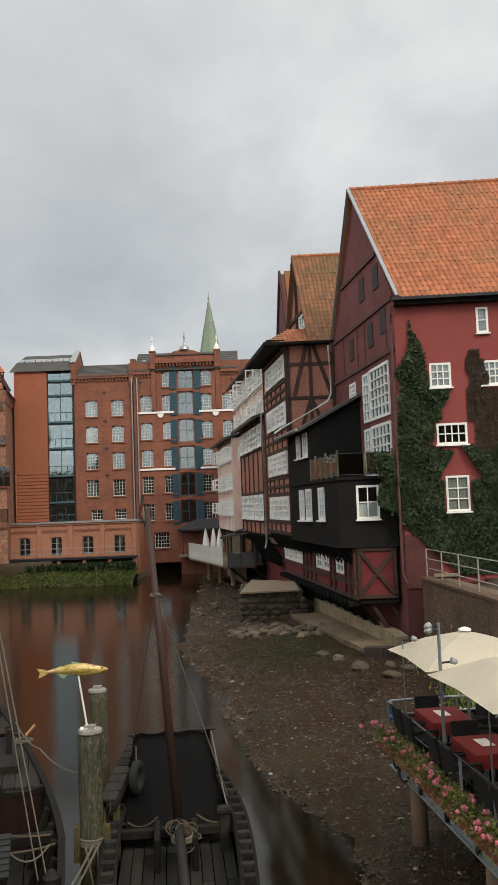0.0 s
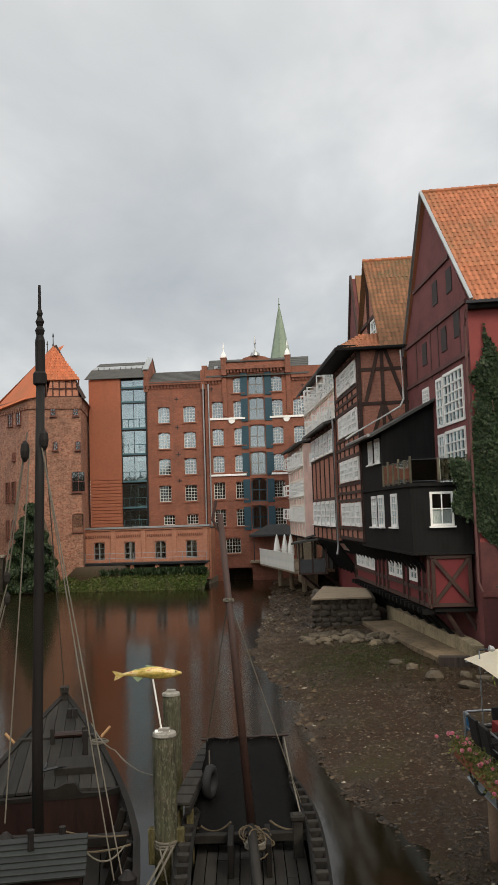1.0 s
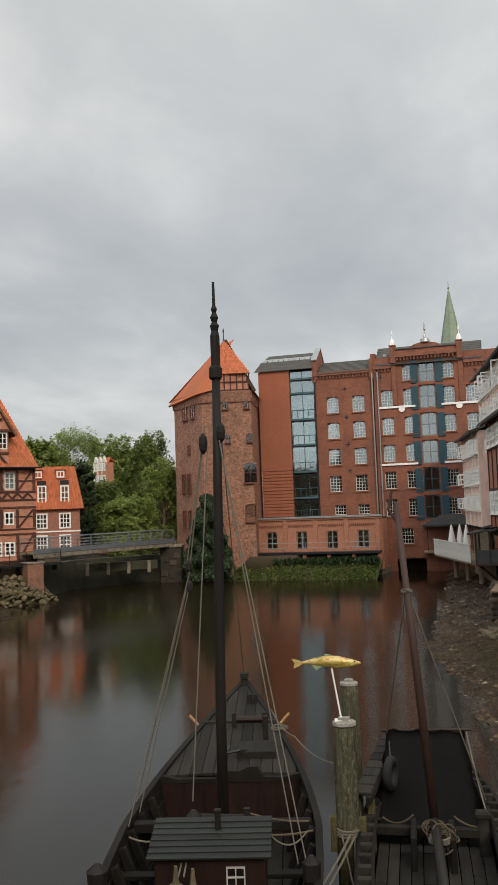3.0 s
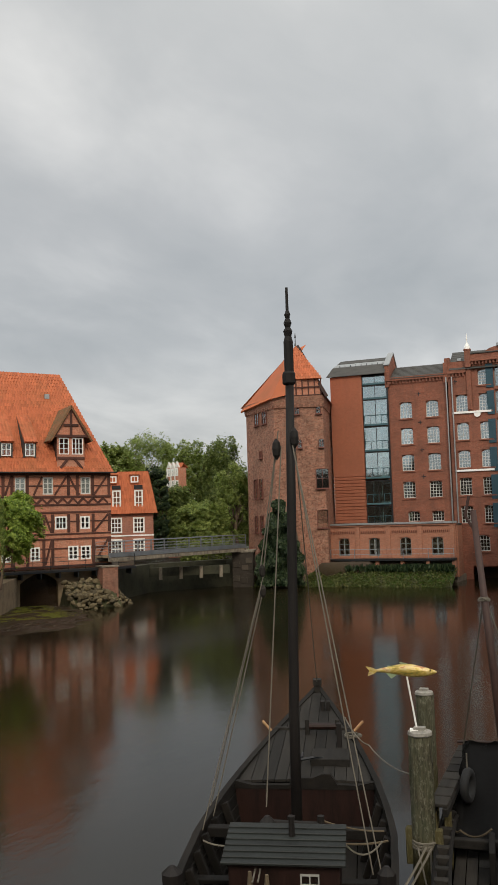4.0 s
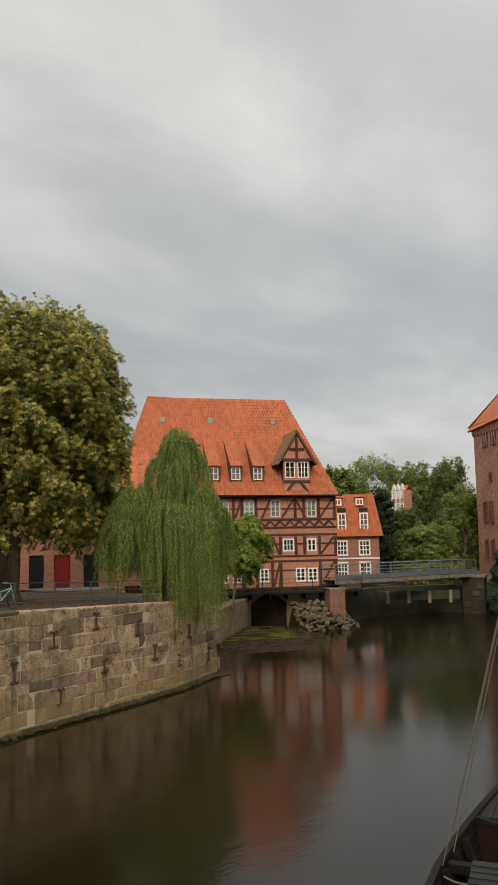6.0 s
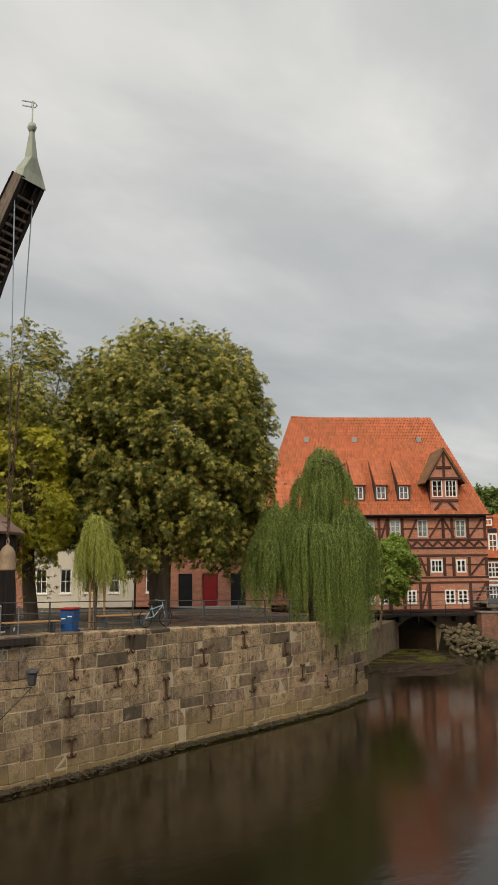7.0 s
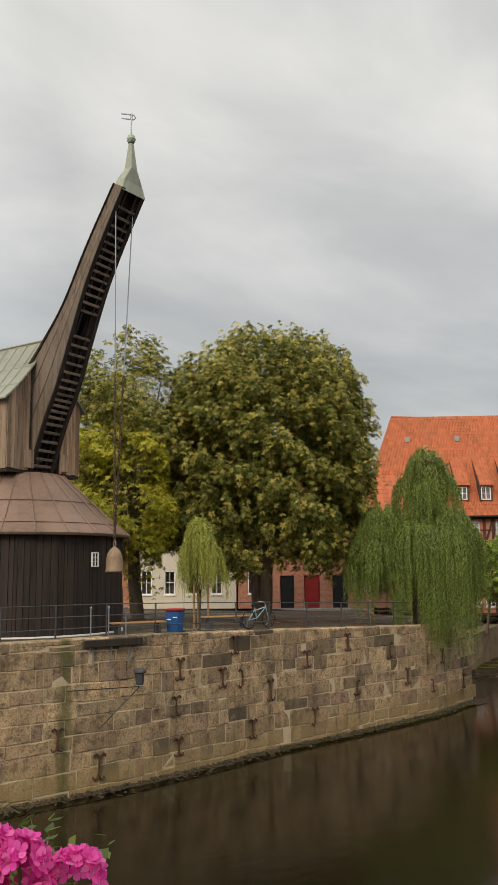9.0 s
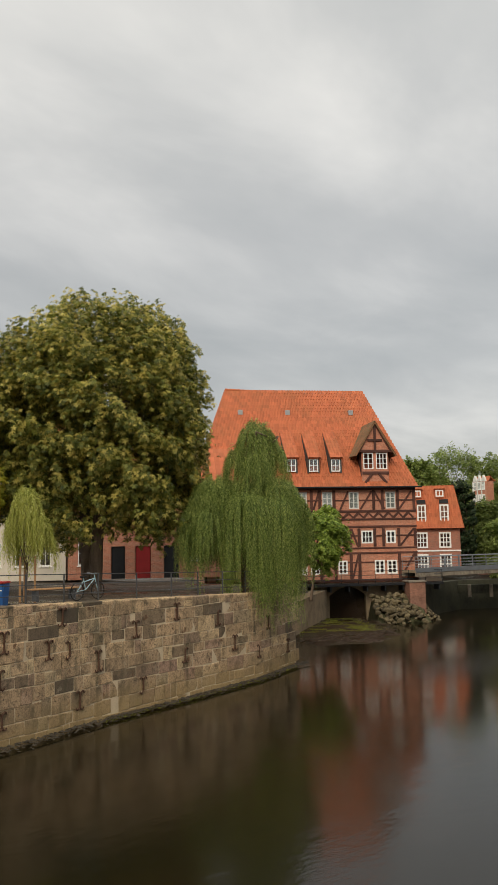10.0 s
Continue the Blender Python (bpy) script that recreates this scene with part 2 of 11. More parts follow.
def river_bed():
    """Wet gravel and mud: dark near the water, mossy in drifts."""
    m = Nodes("river_bed")
    vo = m.n("ShaderNodeTexVoronoi", Scale=7.0)
    m.link(m.co, vo.inputs[0])
    big = m.noise(0.35, 5, 0.6)
    fine = m.noise(14, 5, 0.65)
    col = m.mix(m.ramp(fine, ((0.3, 0.0), (0.7, 1.0))), (0.013, 0.0072, 0.0036), (0.05, 0.028, 0.014))
    col = m.mix(m.ramp(big, ((0.5, 0.0), (0.75, 0.5))), col, (0.045, 0.05, 0.018))
    sep = m.t.nodes.new("ShaderNodeSeparateXYZ")
    m.link(m.co, sep.inputs[0])
    land = m.ramp(m.math('MULTIPLY', sep.outputs[2], 0.25), ((0.3, 0.0), (0.6, 1.0)))
    earth = m.mix(fine, (0.045, 0.032, 0.022), (0.1, 0.075, 0.052))
    pave = m.mix(fine, (0.055, 0.045, 0.036), (0.125, 0.105, 0.085))
    col = m.mix(land, col, m.mix(m.ramp(big, ((0.45, 0.0), (0.6, 1.0))), pave, earth))
    m.bump(m.math('ADD', fine, vo.outputs[0]), 0.8, 0.05)
    # wet hollows shine
    wet = m.ramp(m.noise(0.28, 4, 0.6, (1.6, 0.5, 1)), ((0.5, 0.0), (0.62, 1.0)))
    rough = m.mix(wet, m.ramp(fine, ((0.3, 0.5), (0.7, 0.9))), (0.16, 0.16, 0.16))
    col = m.mix(m.math('MULTIPLY', wet, 0.6), col, shade((0.03, 0.021, 0.013), 0.8))
    return m.done(col, rough, 0, 0.13)


def pile_wood():
    """Grey oak with pale flaking streaks, dark cracks and moss low down."""
    m = Nodes("grey_oak_pile")
    grain = m.noise(9, 6, 0.7, (3, 3, 0.35))
    flake = m.noise(16, 5, 0.7, (1.6, 1.6, 0.6))
    big = m.noise(1.6, 4, 0.6)
    col = m.mix(m.ramp(grain, ((0.36, 0.0), (0.62, 1.0))), (0.035, 0.03, 0.019), (0.115, 0.105, 0.066))
    col = m.mix(m.ramp(flake, ((0.52, 0.0), (0.64, 0.75))), col, (0.23, 0.215, 0.16))
    col = m.mix(m.ramp(big, ((0.45, 0.0), (0.68, 0.55))), col, (0.07, 0.085, 0.045))
    col = m.mix(m.ramp(m.noise(5, 3, 0.6, (5, 5, 0.15)), ((0.27, 0.85), (0.38, 0.0))), col, (0.014, 0.012, 0.008))
    sep = m.t.nodes.new("ShaderNodeSeparateXYZ")
    m.link(m.co, sep.inputs[0])
    low = m.ramp(m.math('ADD', m.math('MULTIPLY', sep.outputs[2], 0.25), m.math('MULTIPLY', big, 0.2)), ((0.45, 0.6), (0.62, 0.0)))
    col = m.mix(low, col, m.mix(flake, (0.05, 0.04, 0.012), (0.15, 0.12, 0.035)))
    m.bump(m.math('ADD', grain, m.math('MULTIPLY', flake, 0.6)), 0.9, 0.05)
    return m.done(col, 0.87, 0, 0.2)


M_WATER = river_water()
M_BED = river_bed()
M_HOTEL = brickwork("red_brick_weathered", (0.285, 0.1, 0.062), (0.24, 0.13, 0.09), stained=0.45)
M_STAIR = brickwork("orange_brick", (0.38, 0.13, 0.075), (0.3, 0.13, 0.075), amount=0.08, stained=0.15)
M_PAV = brickwork("pale_red_brick", (0.44, 0.185, 0.115), (0.34, 0.2, 0.14), amount=0.2, stained=0.2)
M_TOWERBRICK = brickwork("old_tower_brick", (0.3, 0.125, 0.08), (0.38, 0.26, 0.19), scale=1.0, blotch=4.2, amount=0.62, stained=0.45, stain=(0.11, 0.075, 0.055), turn=-0.4)
M_MILLBRICK = brickwork("timbered_brick_infill", (0.53, 0.205, 0.125), (0.52, 0.34, 0.24), amount=0.3, stained=0.22)
M_DARKBRICK = brickwork("brown_brick_infill", (0.42, 0.17, 0.115), (0.33, 0.21, 0.16), amount=0.3, stained=0.25)
M_QUAYBRICK = brickwork("quay_brick", (0.15, 0.085, 0.055), (0.2, 0.165, 0.125), amount=0.55, stained=0.6, stain=(0.05, 0.045, 0.026))
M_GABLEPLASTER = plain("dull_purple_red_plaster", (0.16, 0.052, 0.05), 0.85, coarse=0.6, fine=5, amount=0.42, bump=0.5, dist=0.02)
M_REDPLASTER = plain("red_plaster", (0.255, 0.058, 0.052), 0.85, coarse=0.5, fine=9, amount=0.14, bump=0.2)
M_PINKPLASTER = plain("pink_brick_and_plaster", (0.76, 0.55, 0.48), 0.85, coarse=0.8, amount=0.2)
M_CREAM = plain("cream_plaster", (0.62, 0.56, 0.46), 0.85, amount=0.12)
M_BLACKWOOD = plain("black_tarred_boards", (0.0125, 0.012, 0.0115), 0.8, stretch=(6, 6, 0.6), amount=0.35, spec=0.15)
M_TIMBER = plain("dark_timber", (0.055, 0.03, 0.023), 0.8, fine=14, amount=0.35, stretch=(2, 2, 1), piece=0.25)
M_MILLTIMBER = plain("brown_timber", (0.085, 0.034, 0.024), 0.8, fine=14, amount=0.3, piece=0.25)
M_WHITE = plain("white_paint", (0.84, 0.83, 0.79), 0.5, amount=0.08, bump=0.1)
M_GREYFRAME = plain("grey_window_frame", (0.2, 0.2, 0.19), 0.55, amount=0.12)
M_SHUTTER = plain("blue_green_shutters", (0.02, 0.062, 0.085), 0.6, amount=0.15)
M_SLATE = plain("grey_slate_roof", (0.062, 0.06, 0.055), 0.7, fine=8, amount=0.3, stretch=(1, 1, 3))
M_ZINC = plain("zinc_sheet", (0.34, 0.35, 0.35), 0.42, 0.6, amount=0.15)
M_DARKMETAL = plain("dark_steel", (0.035, 0.037, 0.04), 0.45, 0.7, amount=0.2)
M_GALV = plain("galvanised_steel", (0.30, 0.33, 0.36), 0.42, 0.75, amount=0.2)
M_PAINTEDSTEEL = plain("grey_painted_steel", (0.28, 0.31, 0.33), 0.5, 0.1, amount=0.2, coarse=2)
M_COPPER = plain("green_copper", (0.34, 0.40, 0.31), 0.6, 0.1, coarse=0.8, amount=0.25)
M_BROWNCOPPER = plain("brown_copper_sheet", (0.235, 0.15, 0.11), 0.5, 0.35, coarse=0.7, fine=9, amount=0.3, spec=0.5)
M_TILE = tiled("orange_clay_tiles", (0.405, 0.14, 0.064), moss=(0.16, 0.12, 0.06), mossy=0.75, drift=(0.4, 0.66), vary=0.7)
M_TILEFAR = tiled("red_clay_tiles", (0.46, 0.13, 0.055), mossy=0.25, vary=0.55)
M_TILEMOSS = tiled("mossy_clay_tiles", (0.27, 0.105, 0.05), moss=(0.1, 0.095, 0.048), mossy=0.95, drift=(0.27, 0.52))
M_GLASS = glazing("window_glass", (0.84, 0.87, 0.87), 0.05, 0.7)
M_GLASSPALE = glazing("window_glass_sky", (0.36, 0.4, 0.41), 0.15)
M_GLASSTEAL = glazing("stair_glass", (0.4, 0.56, 0.58), 0.2)
M_TEALSTEEL = plain("teal_grey_steel", (0.07, 0.14, 0.16), 0.45, 0.3, amount=0.15)
M_PALEFRAME = plain("pale_window_frame", (0.62, 0.62, 0.59), 0.55, amount=0.12)
M_IRON = plain("painted_iron", (0.07, 0.072, 0.075), 0.5, 0.3, amount=0.25)
M_CURTAIN = plain("white_curtain", (0.36, 0.36, 0.345), 0.9, amount=0.12)
M_CONCRETE = plain("pale_concrete", (0.26, 0.2, 0.135), 0.85, coarse=0.9, amount=0.25)
M_CRANEWOOD = plain("black_weathered_boards", (0.03, 0.021, 0.017), 0.85, fine=9, amount=0.75, stretch=(7, 7, 0.4), piece=0.25)
M_JIB = plain("grey_brown_jib_boards", (0.19, 0.145, 0.11), 0.85, fine=9, amount=0.5, stretch=(5, 5, 0.5), piece=0.3)
M_CRANEBROWN = plain("brown_weathered_boards", (0.29, 0.205, 0.14), 0.85, fine=9, amount=0.55, stretch=(5, 5, 0.5), piece=0.4)
M_BOATWOOD = plain("tarred_boat_planks", (0.0085, 0.0068, 0.0052), 0.78, fine=12, amount=0.6, piece=0.35, spec=0.22, stretch=(4, 0.6, 4), bump=0.5)
M_DECK = plain("weathered_deck_planks", (0.02, 0.0175, 0.0145), 0.8, fine=12, amount=0.55, piece=0.4, stretch=(5, 0.5, 5), spec=0.22, bump=0.5)
M_ROOFPLANK = plain("green_black_roof_planks", (0.0105, 0.0128, 0.0108), 0.6, fine=12, amount=0.5, piece=0.3, stretch=(0.6, 4, 4), bump=0.5)
M_BOATRED = plain("dark_red_bulkhead", (0.017, 0.0068, 0.0048), 0.5, coarse=1.5, fine=10, amount=0.6, stretch=(4, 4, 0.6), spec=0.3)
M_PILE = pile_wood()
M_RAILPALE = plain("dull_white_paint", (0.42, 0.42, 0.39), 0.6, amount=0.25)
M_ROPE = plain("hemp_rope", (0.13, 0.115, 0.09), 0.9, fine=60, amount=0.3)
M_BARK = plain("tree_bark", (0.14, 0.1, 0.07), 0.9, fine=12, amount=0.4, stretch=(4, 4, 0.8), bump=0.7, dist=0.03)
M_LEAF = leafy("chestnut_leaves", (0.06, 0.08, 0.016), (0.235, 0.25, 0.05), (0.66, 0.54, 0.14))
M_LEAFFAR = leafy("wood_leaves", (0.115, 0.17, 0.038), (0.235, 0.3, 0.075), (0.38, 0.44, 0.13))
M_WILLOW = leafy("willow_leaves", (0.075, 0.12, 0.026), (0.195, 0.27, 0.06), (0.48, 0.53, 0.155))
M_YOUNGWILLOW = leafy("young_willow_leaves", (0.29, 0.32, 0.055), (0.46, 0.47, 0.11), (0.6, 0.6, 0.19))
M_IVY = leafy("ivy_leaves", (0.012, 0.028, 0.012), (0.034, 0.062, 0.026), (0.085, 0.12, 0.052))
M_GRASS = leafy("bank_grass", (0.05, 0.1, 0.015), (0.1, 0.19, 0.03), (0.16, 0.25, 0.045))

# ---------------------------------------------------------------- building helpers


def link_mesh(name, me, parent=None, m=None, label="", kind=""):
    ob = new(name, me)
    if parent is not None:
        ob.parent = parent
    if m is not None:
        ob.matrix_basis = m
    return tagged(ob, label=label, kind=kind)


def to_mesh(bm, name, mat_, smooth=False):
    me = bpy.data.meshes.new(name)
    bm.normal_update()
    bm.to_mesh(me)
    bm.free()
    me.materials.append(mat_)
    if smooth:
        me.polygons.foreach_set("use_smooth", [True] * len(me.polygons))
    return me


def part(name, bm, mat_, parent, label="", smooth=False, m=None):
    return link_mesh(name, to_mesh(bm, name, mat_, smooth), parent, m, label)


def thing(name, m, label, category, group="", kind=""):
    ob = new(name)
    ob.empty_display_size = 0.3
    ob.matrix_basis = m
    return tagged(ob, label, category, group, kind)


def raw_mesh(name, verts, faces, mat_, smooth=False):
    me = bpy.data.meshes.new(name)
    me.from_pydata([tuple(map(float, v)) for v in verts], [], faces)
    me.materials.append(mat_)
    if smooth:
        me.polygons.foreach_set("use_smooth", [True] * len(me.polygons))
    me.update()
    return me


def bm_box(bm, x0, x1, y0, y1, z0, z1, m=None):
    vs = [bm.verts.new((x, y, z)) for z in (z0, z1) for y in (y0, y1) for x in (x0, x1)]
    for f in ((0, 2, 3, 1), (4, 5, 7, 6), (0, 1, 5, 4), (2, 6, 7, 3), (0, 4, 6, 2), (1, 3, 7, 5)):
        bm.faces.new([vs[i] for i in f])
    if m is not None:
        bmesh.ops.transform(bm, matrix=m, verts=vs)
    return vs


def bm_rod(bm, a, b, r0, r1=None, n=8, caps=True):
    a, b = Vector(a), Vector(b)
    r1 = r0 if r1 is None else r1
    q = (b - a).to_track_quat('Z', 'Y').to_matrix()
    rings = []
    for p, r in ((a, r0), (b, r1)):
        rings.append([bm.verts.new(p + q @ Vector((r * math.cos(i * math.tau / n), r * math.sin(i * math.tau / n), 0))) for i in range(n)])
    for i in range(n):
        j = (i + 1) % n
        bm.faces.new((rings[0][i], rings[0][j], rings[1][j], rings[1][i]))
    if caps:
        bm.faces.new(rings[0][::-1])
        bm.faces.new(rings[1])


def bm_tube(bm, pts, r, n=6, r_end=None):
    pts = [Vector(p) for p in pts]
    r_end = r if r_end is None else r_end
    prev = None
    for k, p in enumerate(pts):
        d = (pts[min(k + 1, len(pts) - 1)] - pts[max(k - 1, 0)]).normalized()
        q = d.to_track_quat('Z', 'Y').to_matrix()
        rr = r + (r_end - r) * k / max(1, len(pts) - 1)
        ring = [bm.verts.new(p + q @ Vector((rr * math.cos(i * math.tau / n), rr * math.sin(i * math.tau / n), 0))) for i in range(n)]
        if prev:
            # join along the shortest turn
            best = min(range(n), key=lambda s: (ring[s].co - prev[0].co).length)
            for i in range(n):
                j = (i + 1) % n
                bm.faces.new((prev[i], prev[j], ring[(j + best) % n], ring[(i + best) % n]))
        else:
            bm.faces.new(ring[::-1])
        prev = ring if not prev else [ring[(i + best) % n] for i in range(n)]
    bm.faces.new(prev)


def bm_lathe(bm, prof, n=24, at=(0, 0, 0), phase=0.0):
    """Turned shape from (radius, height) pairs."""
    at = Vector(at)
    rings = [[bm.verts.new(at + Vector((r * math.cos(phase + i * math.tau / n), r * math.sin(phase + i * math.tau / n), z))) for i in range(n)] for r, z in prof]
    for a, b in zip(rings, rings[1:]):
        for i in range(n):
            j = (i + 1) % n
            bm.faces.new((a[i], a[j], b[j], b[i]))
    bm.faces.new(rings[0][::-1])
    bm.faces.new(rings[-1])


_boxes = {}


def box(name, mat_, parent, x0, x1, y0, y1, z0, z1, turn=None, label=""):
    """A board, beam or slab; alike ones share their mesh."""
    d = tuple(round(v, 3) for v in (x1 - x0, y1 - y0, z1 - z0))
    key = (d, mat_.name)
    if key not in _boxes:
        bm = bmesh.new()
        bm_box(bm, -d[0] / 2, d[0] / 2, -d[1] / 2, d[1] / 2, -d[2] / 2, d[2] / 2)
        if min(d) > 0.02:
            bmesh.ops.bevel(bm, geom=bm.edges[:], offset=min(0.012, min(d) * 0.2), segments=1, affect='EDGES')
        _boxes[key] = to_mesh(bm, name, mat_)
    m = Matrix.Translation(((x0 + x1) / 2, (y0 + y1) / 2, (z0 + z1) / 2))
    if turn is not None:
        m = m @ turn
    return link_mesh(name, _boxes[key], parent, m, label)


def beam(name, mat_, parent, a, b, wide, deep, label=""):
    """A straight timber from a to b in the plane of a wall (y is depth)."""
    a, b = Vector(a), Vector(b)
    d = b - a
    n = round(d.length, 2)
    key = ("beam", n, wide, deep, mat_.name)
    if key not in _boxes:
        bm = bmesh.new()
        bm_box(bm, -n / 2, n / 2, -deep / 2, deep / 2, -wide / 2, wide / 2)
        bmesh.ops.bevel(bm, geom=bm.edges[:], offset=0.012, segments=1, affect='EDGES')
        _boxes[key] = to_mesh(bm, name, mat_)
    x = d.normalized()
    y = Vector((0, 1, 0))
    if abs(x.y) > 0.9:
        y = Vector((1, 0, 0))
    z = x.cross(y).normalized()
    y = z.cross(x)
    m = Matrix((x, y, z)).transposed().to_4x4()
    m.translation = (a + b) / 2
    return link_mesh(name, _boxes[key], parent, m, label)


def wall_mesh(name, mat_, w, h, openings, thick=0.35, x0=0.0, z0=0.0):
    """A wall along x, its front at y = 0, with openings (x0, x1, z0, z1) right through."""
    xs = sorted({x0, x0 + w, *[round(v, 4) for o in openings for v in o[:2]]})
    zs = sorted({z0, z0 + h, *[round(v, 4) for o in openings for v in o[2:4]]})
    xs = [v for v in xs if x0 <= v <= x0 + w]
    zs = [v for v in zs if z0 <= v <= z0 + h]
    nx, nz = len(xs) - 1, len(zs) - 1
    full = [[not any(o[0] < (xs[i] + xs[i + 1]) / 2 < o[1] and o[2] < (zs[j] + zs[j + 1]) / 2 < o[3] for o in openings) for j in range(nz)] for i in range(nx)]
    bm = bmesh.new()
    cache = {}

    def v(i, k, j):
        key = (i, k, j)
        if key not in cache:
            cache[key] = bm.verts.new((xs[i], (0, thick)[k], zs[j]))
        return cache[key]
    for i in range(nx):
        for j in range(nz):
            if not full[i][j]:
                continue
            bm.faces.new((v(i, 0, j), v(i + 1, 0, j), v(i + 1, 0, j + 1), v(i, 0, j + 1)))
            bm.faces.new((v(i, 1, j + 1), v(i + 1, 1, j + 1), v(i + 1, 1, j), v(i, 1, j)))
            if i == 0 or not full[i - 1][j]:
                bm.faces.new((v(i, 0, j), v(i, 0, j + 1), v(i, 1, j + 1), v(i, 1, j)))
            if i == nx - 1 or not full[i + 1][j]:
                bm.faces.new((v(i + 1, 0, j), v(i + 1, 1, j), v(i + 1, 1, j + 1), v(i + 1, 0, j + 1)))
            if j == 0 or not full[i][j - 1]:
                bm.faces.new((v(i, 0, j), v(i, 1, j), v(i + 1, 1, j), v(i + 1, 0, j)))
            if j == nz - 1 or not full[i][j + 1]:
                bm.faces.new((v(i, 0, j + 1), v(i + 1, 0, j + 1), v(i + 1, 1, j + 1), v(i, 1, j + 1)))
    return to_mesh(bm, name, mat_)


_windows = {}


def window(parent, x, z, w, h, nx=2, nz=3, frame_mat=None, glass=None, y=0.0, turn=None, bar=0.035, rim=0.075, sill=True, curtain=False, arch=0.0, deep=0.1, split=0, label="", fill=None):
    """A window in a wall that faces -y: lower left corner of its opening at x, z. arch: rise of a bowed head."""
    frame_mat, glass = frame_mat or M_WHITE, glass or M_GLASS
    key = (round(w, 3), round(h, 3), nx, nz, frame_mat.name, glass.name, bar, rim, sill, curtain, arch, split, deep, fill.name if fill else '')
    if key not in _windows:
        def edges(n, full, every):
            """The clear stretches between the bars, from one rim to the other."""
            out = []
            for i in range(n):
                ends = []
                for k in (i, i + 1):
                    half_bar = 0 if k in (0, n) else (bar * 1.9 if every and k % every == 0 else bar) / 2
                    ends.append((rim + (full - 2 * rim) * k / n, half_bar))
                out.append((round(ends[0][0] + ends[0][1], 4), round(ends[1][0] - ends[1][1], 4)))
            return out
        lights = [(x0, x1, z0, z1) for x0, x1 in edges(nx, w, split) for z0, z1 in edges(nz, h, 0)]
        if arch:
            # brick-filled corners above the bowed head
            n = 8
            ab = bmesh.new()
            for side in (0, 1):
                pts = [(0, h)] + [(w * 0.5 * k / n, h - arch * (1 - math.sin(math.pi / 2 * k / n))) for k in range(n + 1)]
                vs0 = [ab.verts.new(((px if not side else w - px), -0.012, pz)) for px, pz in pts]
                vs1 = [ab.verts.new((v.co.x, 0.05, v.co.z)) for v in vs0]
                ab.faces.new(vs0)
                for q in range(1, len(vs0) - 1):
                    ab.faces.new((vs0[q], vs0[q + 1], vs1[q + 1], vs1[q]))
            heads = to_mesh(ab, "arch_head", fill or M_HOTEL)
        if not arch:
            heads = None
        fr = wall_mesh("window_frame", frame_mat, w, h, lights, deep)
        gl, sizes = [], {}
        for x0, x1, z0, z1 in lights:
            size = (round(x1 - x0, 3), round(z1 - z0, 3))
            if size not in sizes:
                bm = bmesh.new()
                bm_box(bm, -0.004, size[0] + 0.004, deep * 0.5, deep * 0.5 + 0.008, -0.004, size[1] + 0.004)
                sizes[size] = to_mesh(bm, "pane", glass)
            gl.append((sizes[size], x0, z0))
        cu = si = None
        if curtain:
            bm = bmesh.new()
            n = 24
            top = [bm.verts.new((rim + (w - 2 * rim) * k / n, deep * 0.5 + 0.03 + 0.008 * math.sin(k * 1.9), h - 0.01)) for k in range(n + 1)]
            bot = [bm.verts.new((v.co.x, v.co.y, 0.02)) for v in top]
            for k in range(n):
                bm.faces.new((top[k], top[k + 1], bot[k + 1], bot[k]))
            cu = to_mesh(bm, "curtain", M_CURTAIN, True)
        if sill:
            bm = bmesh.new()
            bm_box(bm, -0.06, w + 0.06, -0.13, deep, -0.07, -0.004)
            si = to_mesh(bm, "window_sill", frame_mat)
        _windows[key] = fr, gl, cu, si, heads
    fr, gl, cu, si, heads = _windows[key]
    m = Matrix.Translation((x, y, z))
    if turn is not None:
        m = turn @ m
    win = link_mesh("window", fr, parent, m, label)
    for me, x0, z0 in gl:
        p = link_mesh("pane", me, win, Matrix.Translation((x0, 0, z0)))
        p.visible_shadow = False
    if cu:
        link_mesh("curtain", cu, win)
    if heads:
        link_mesh("arch_head", heads, win)
    if si:
        link_mesh("window_sill", si, win)
    return win


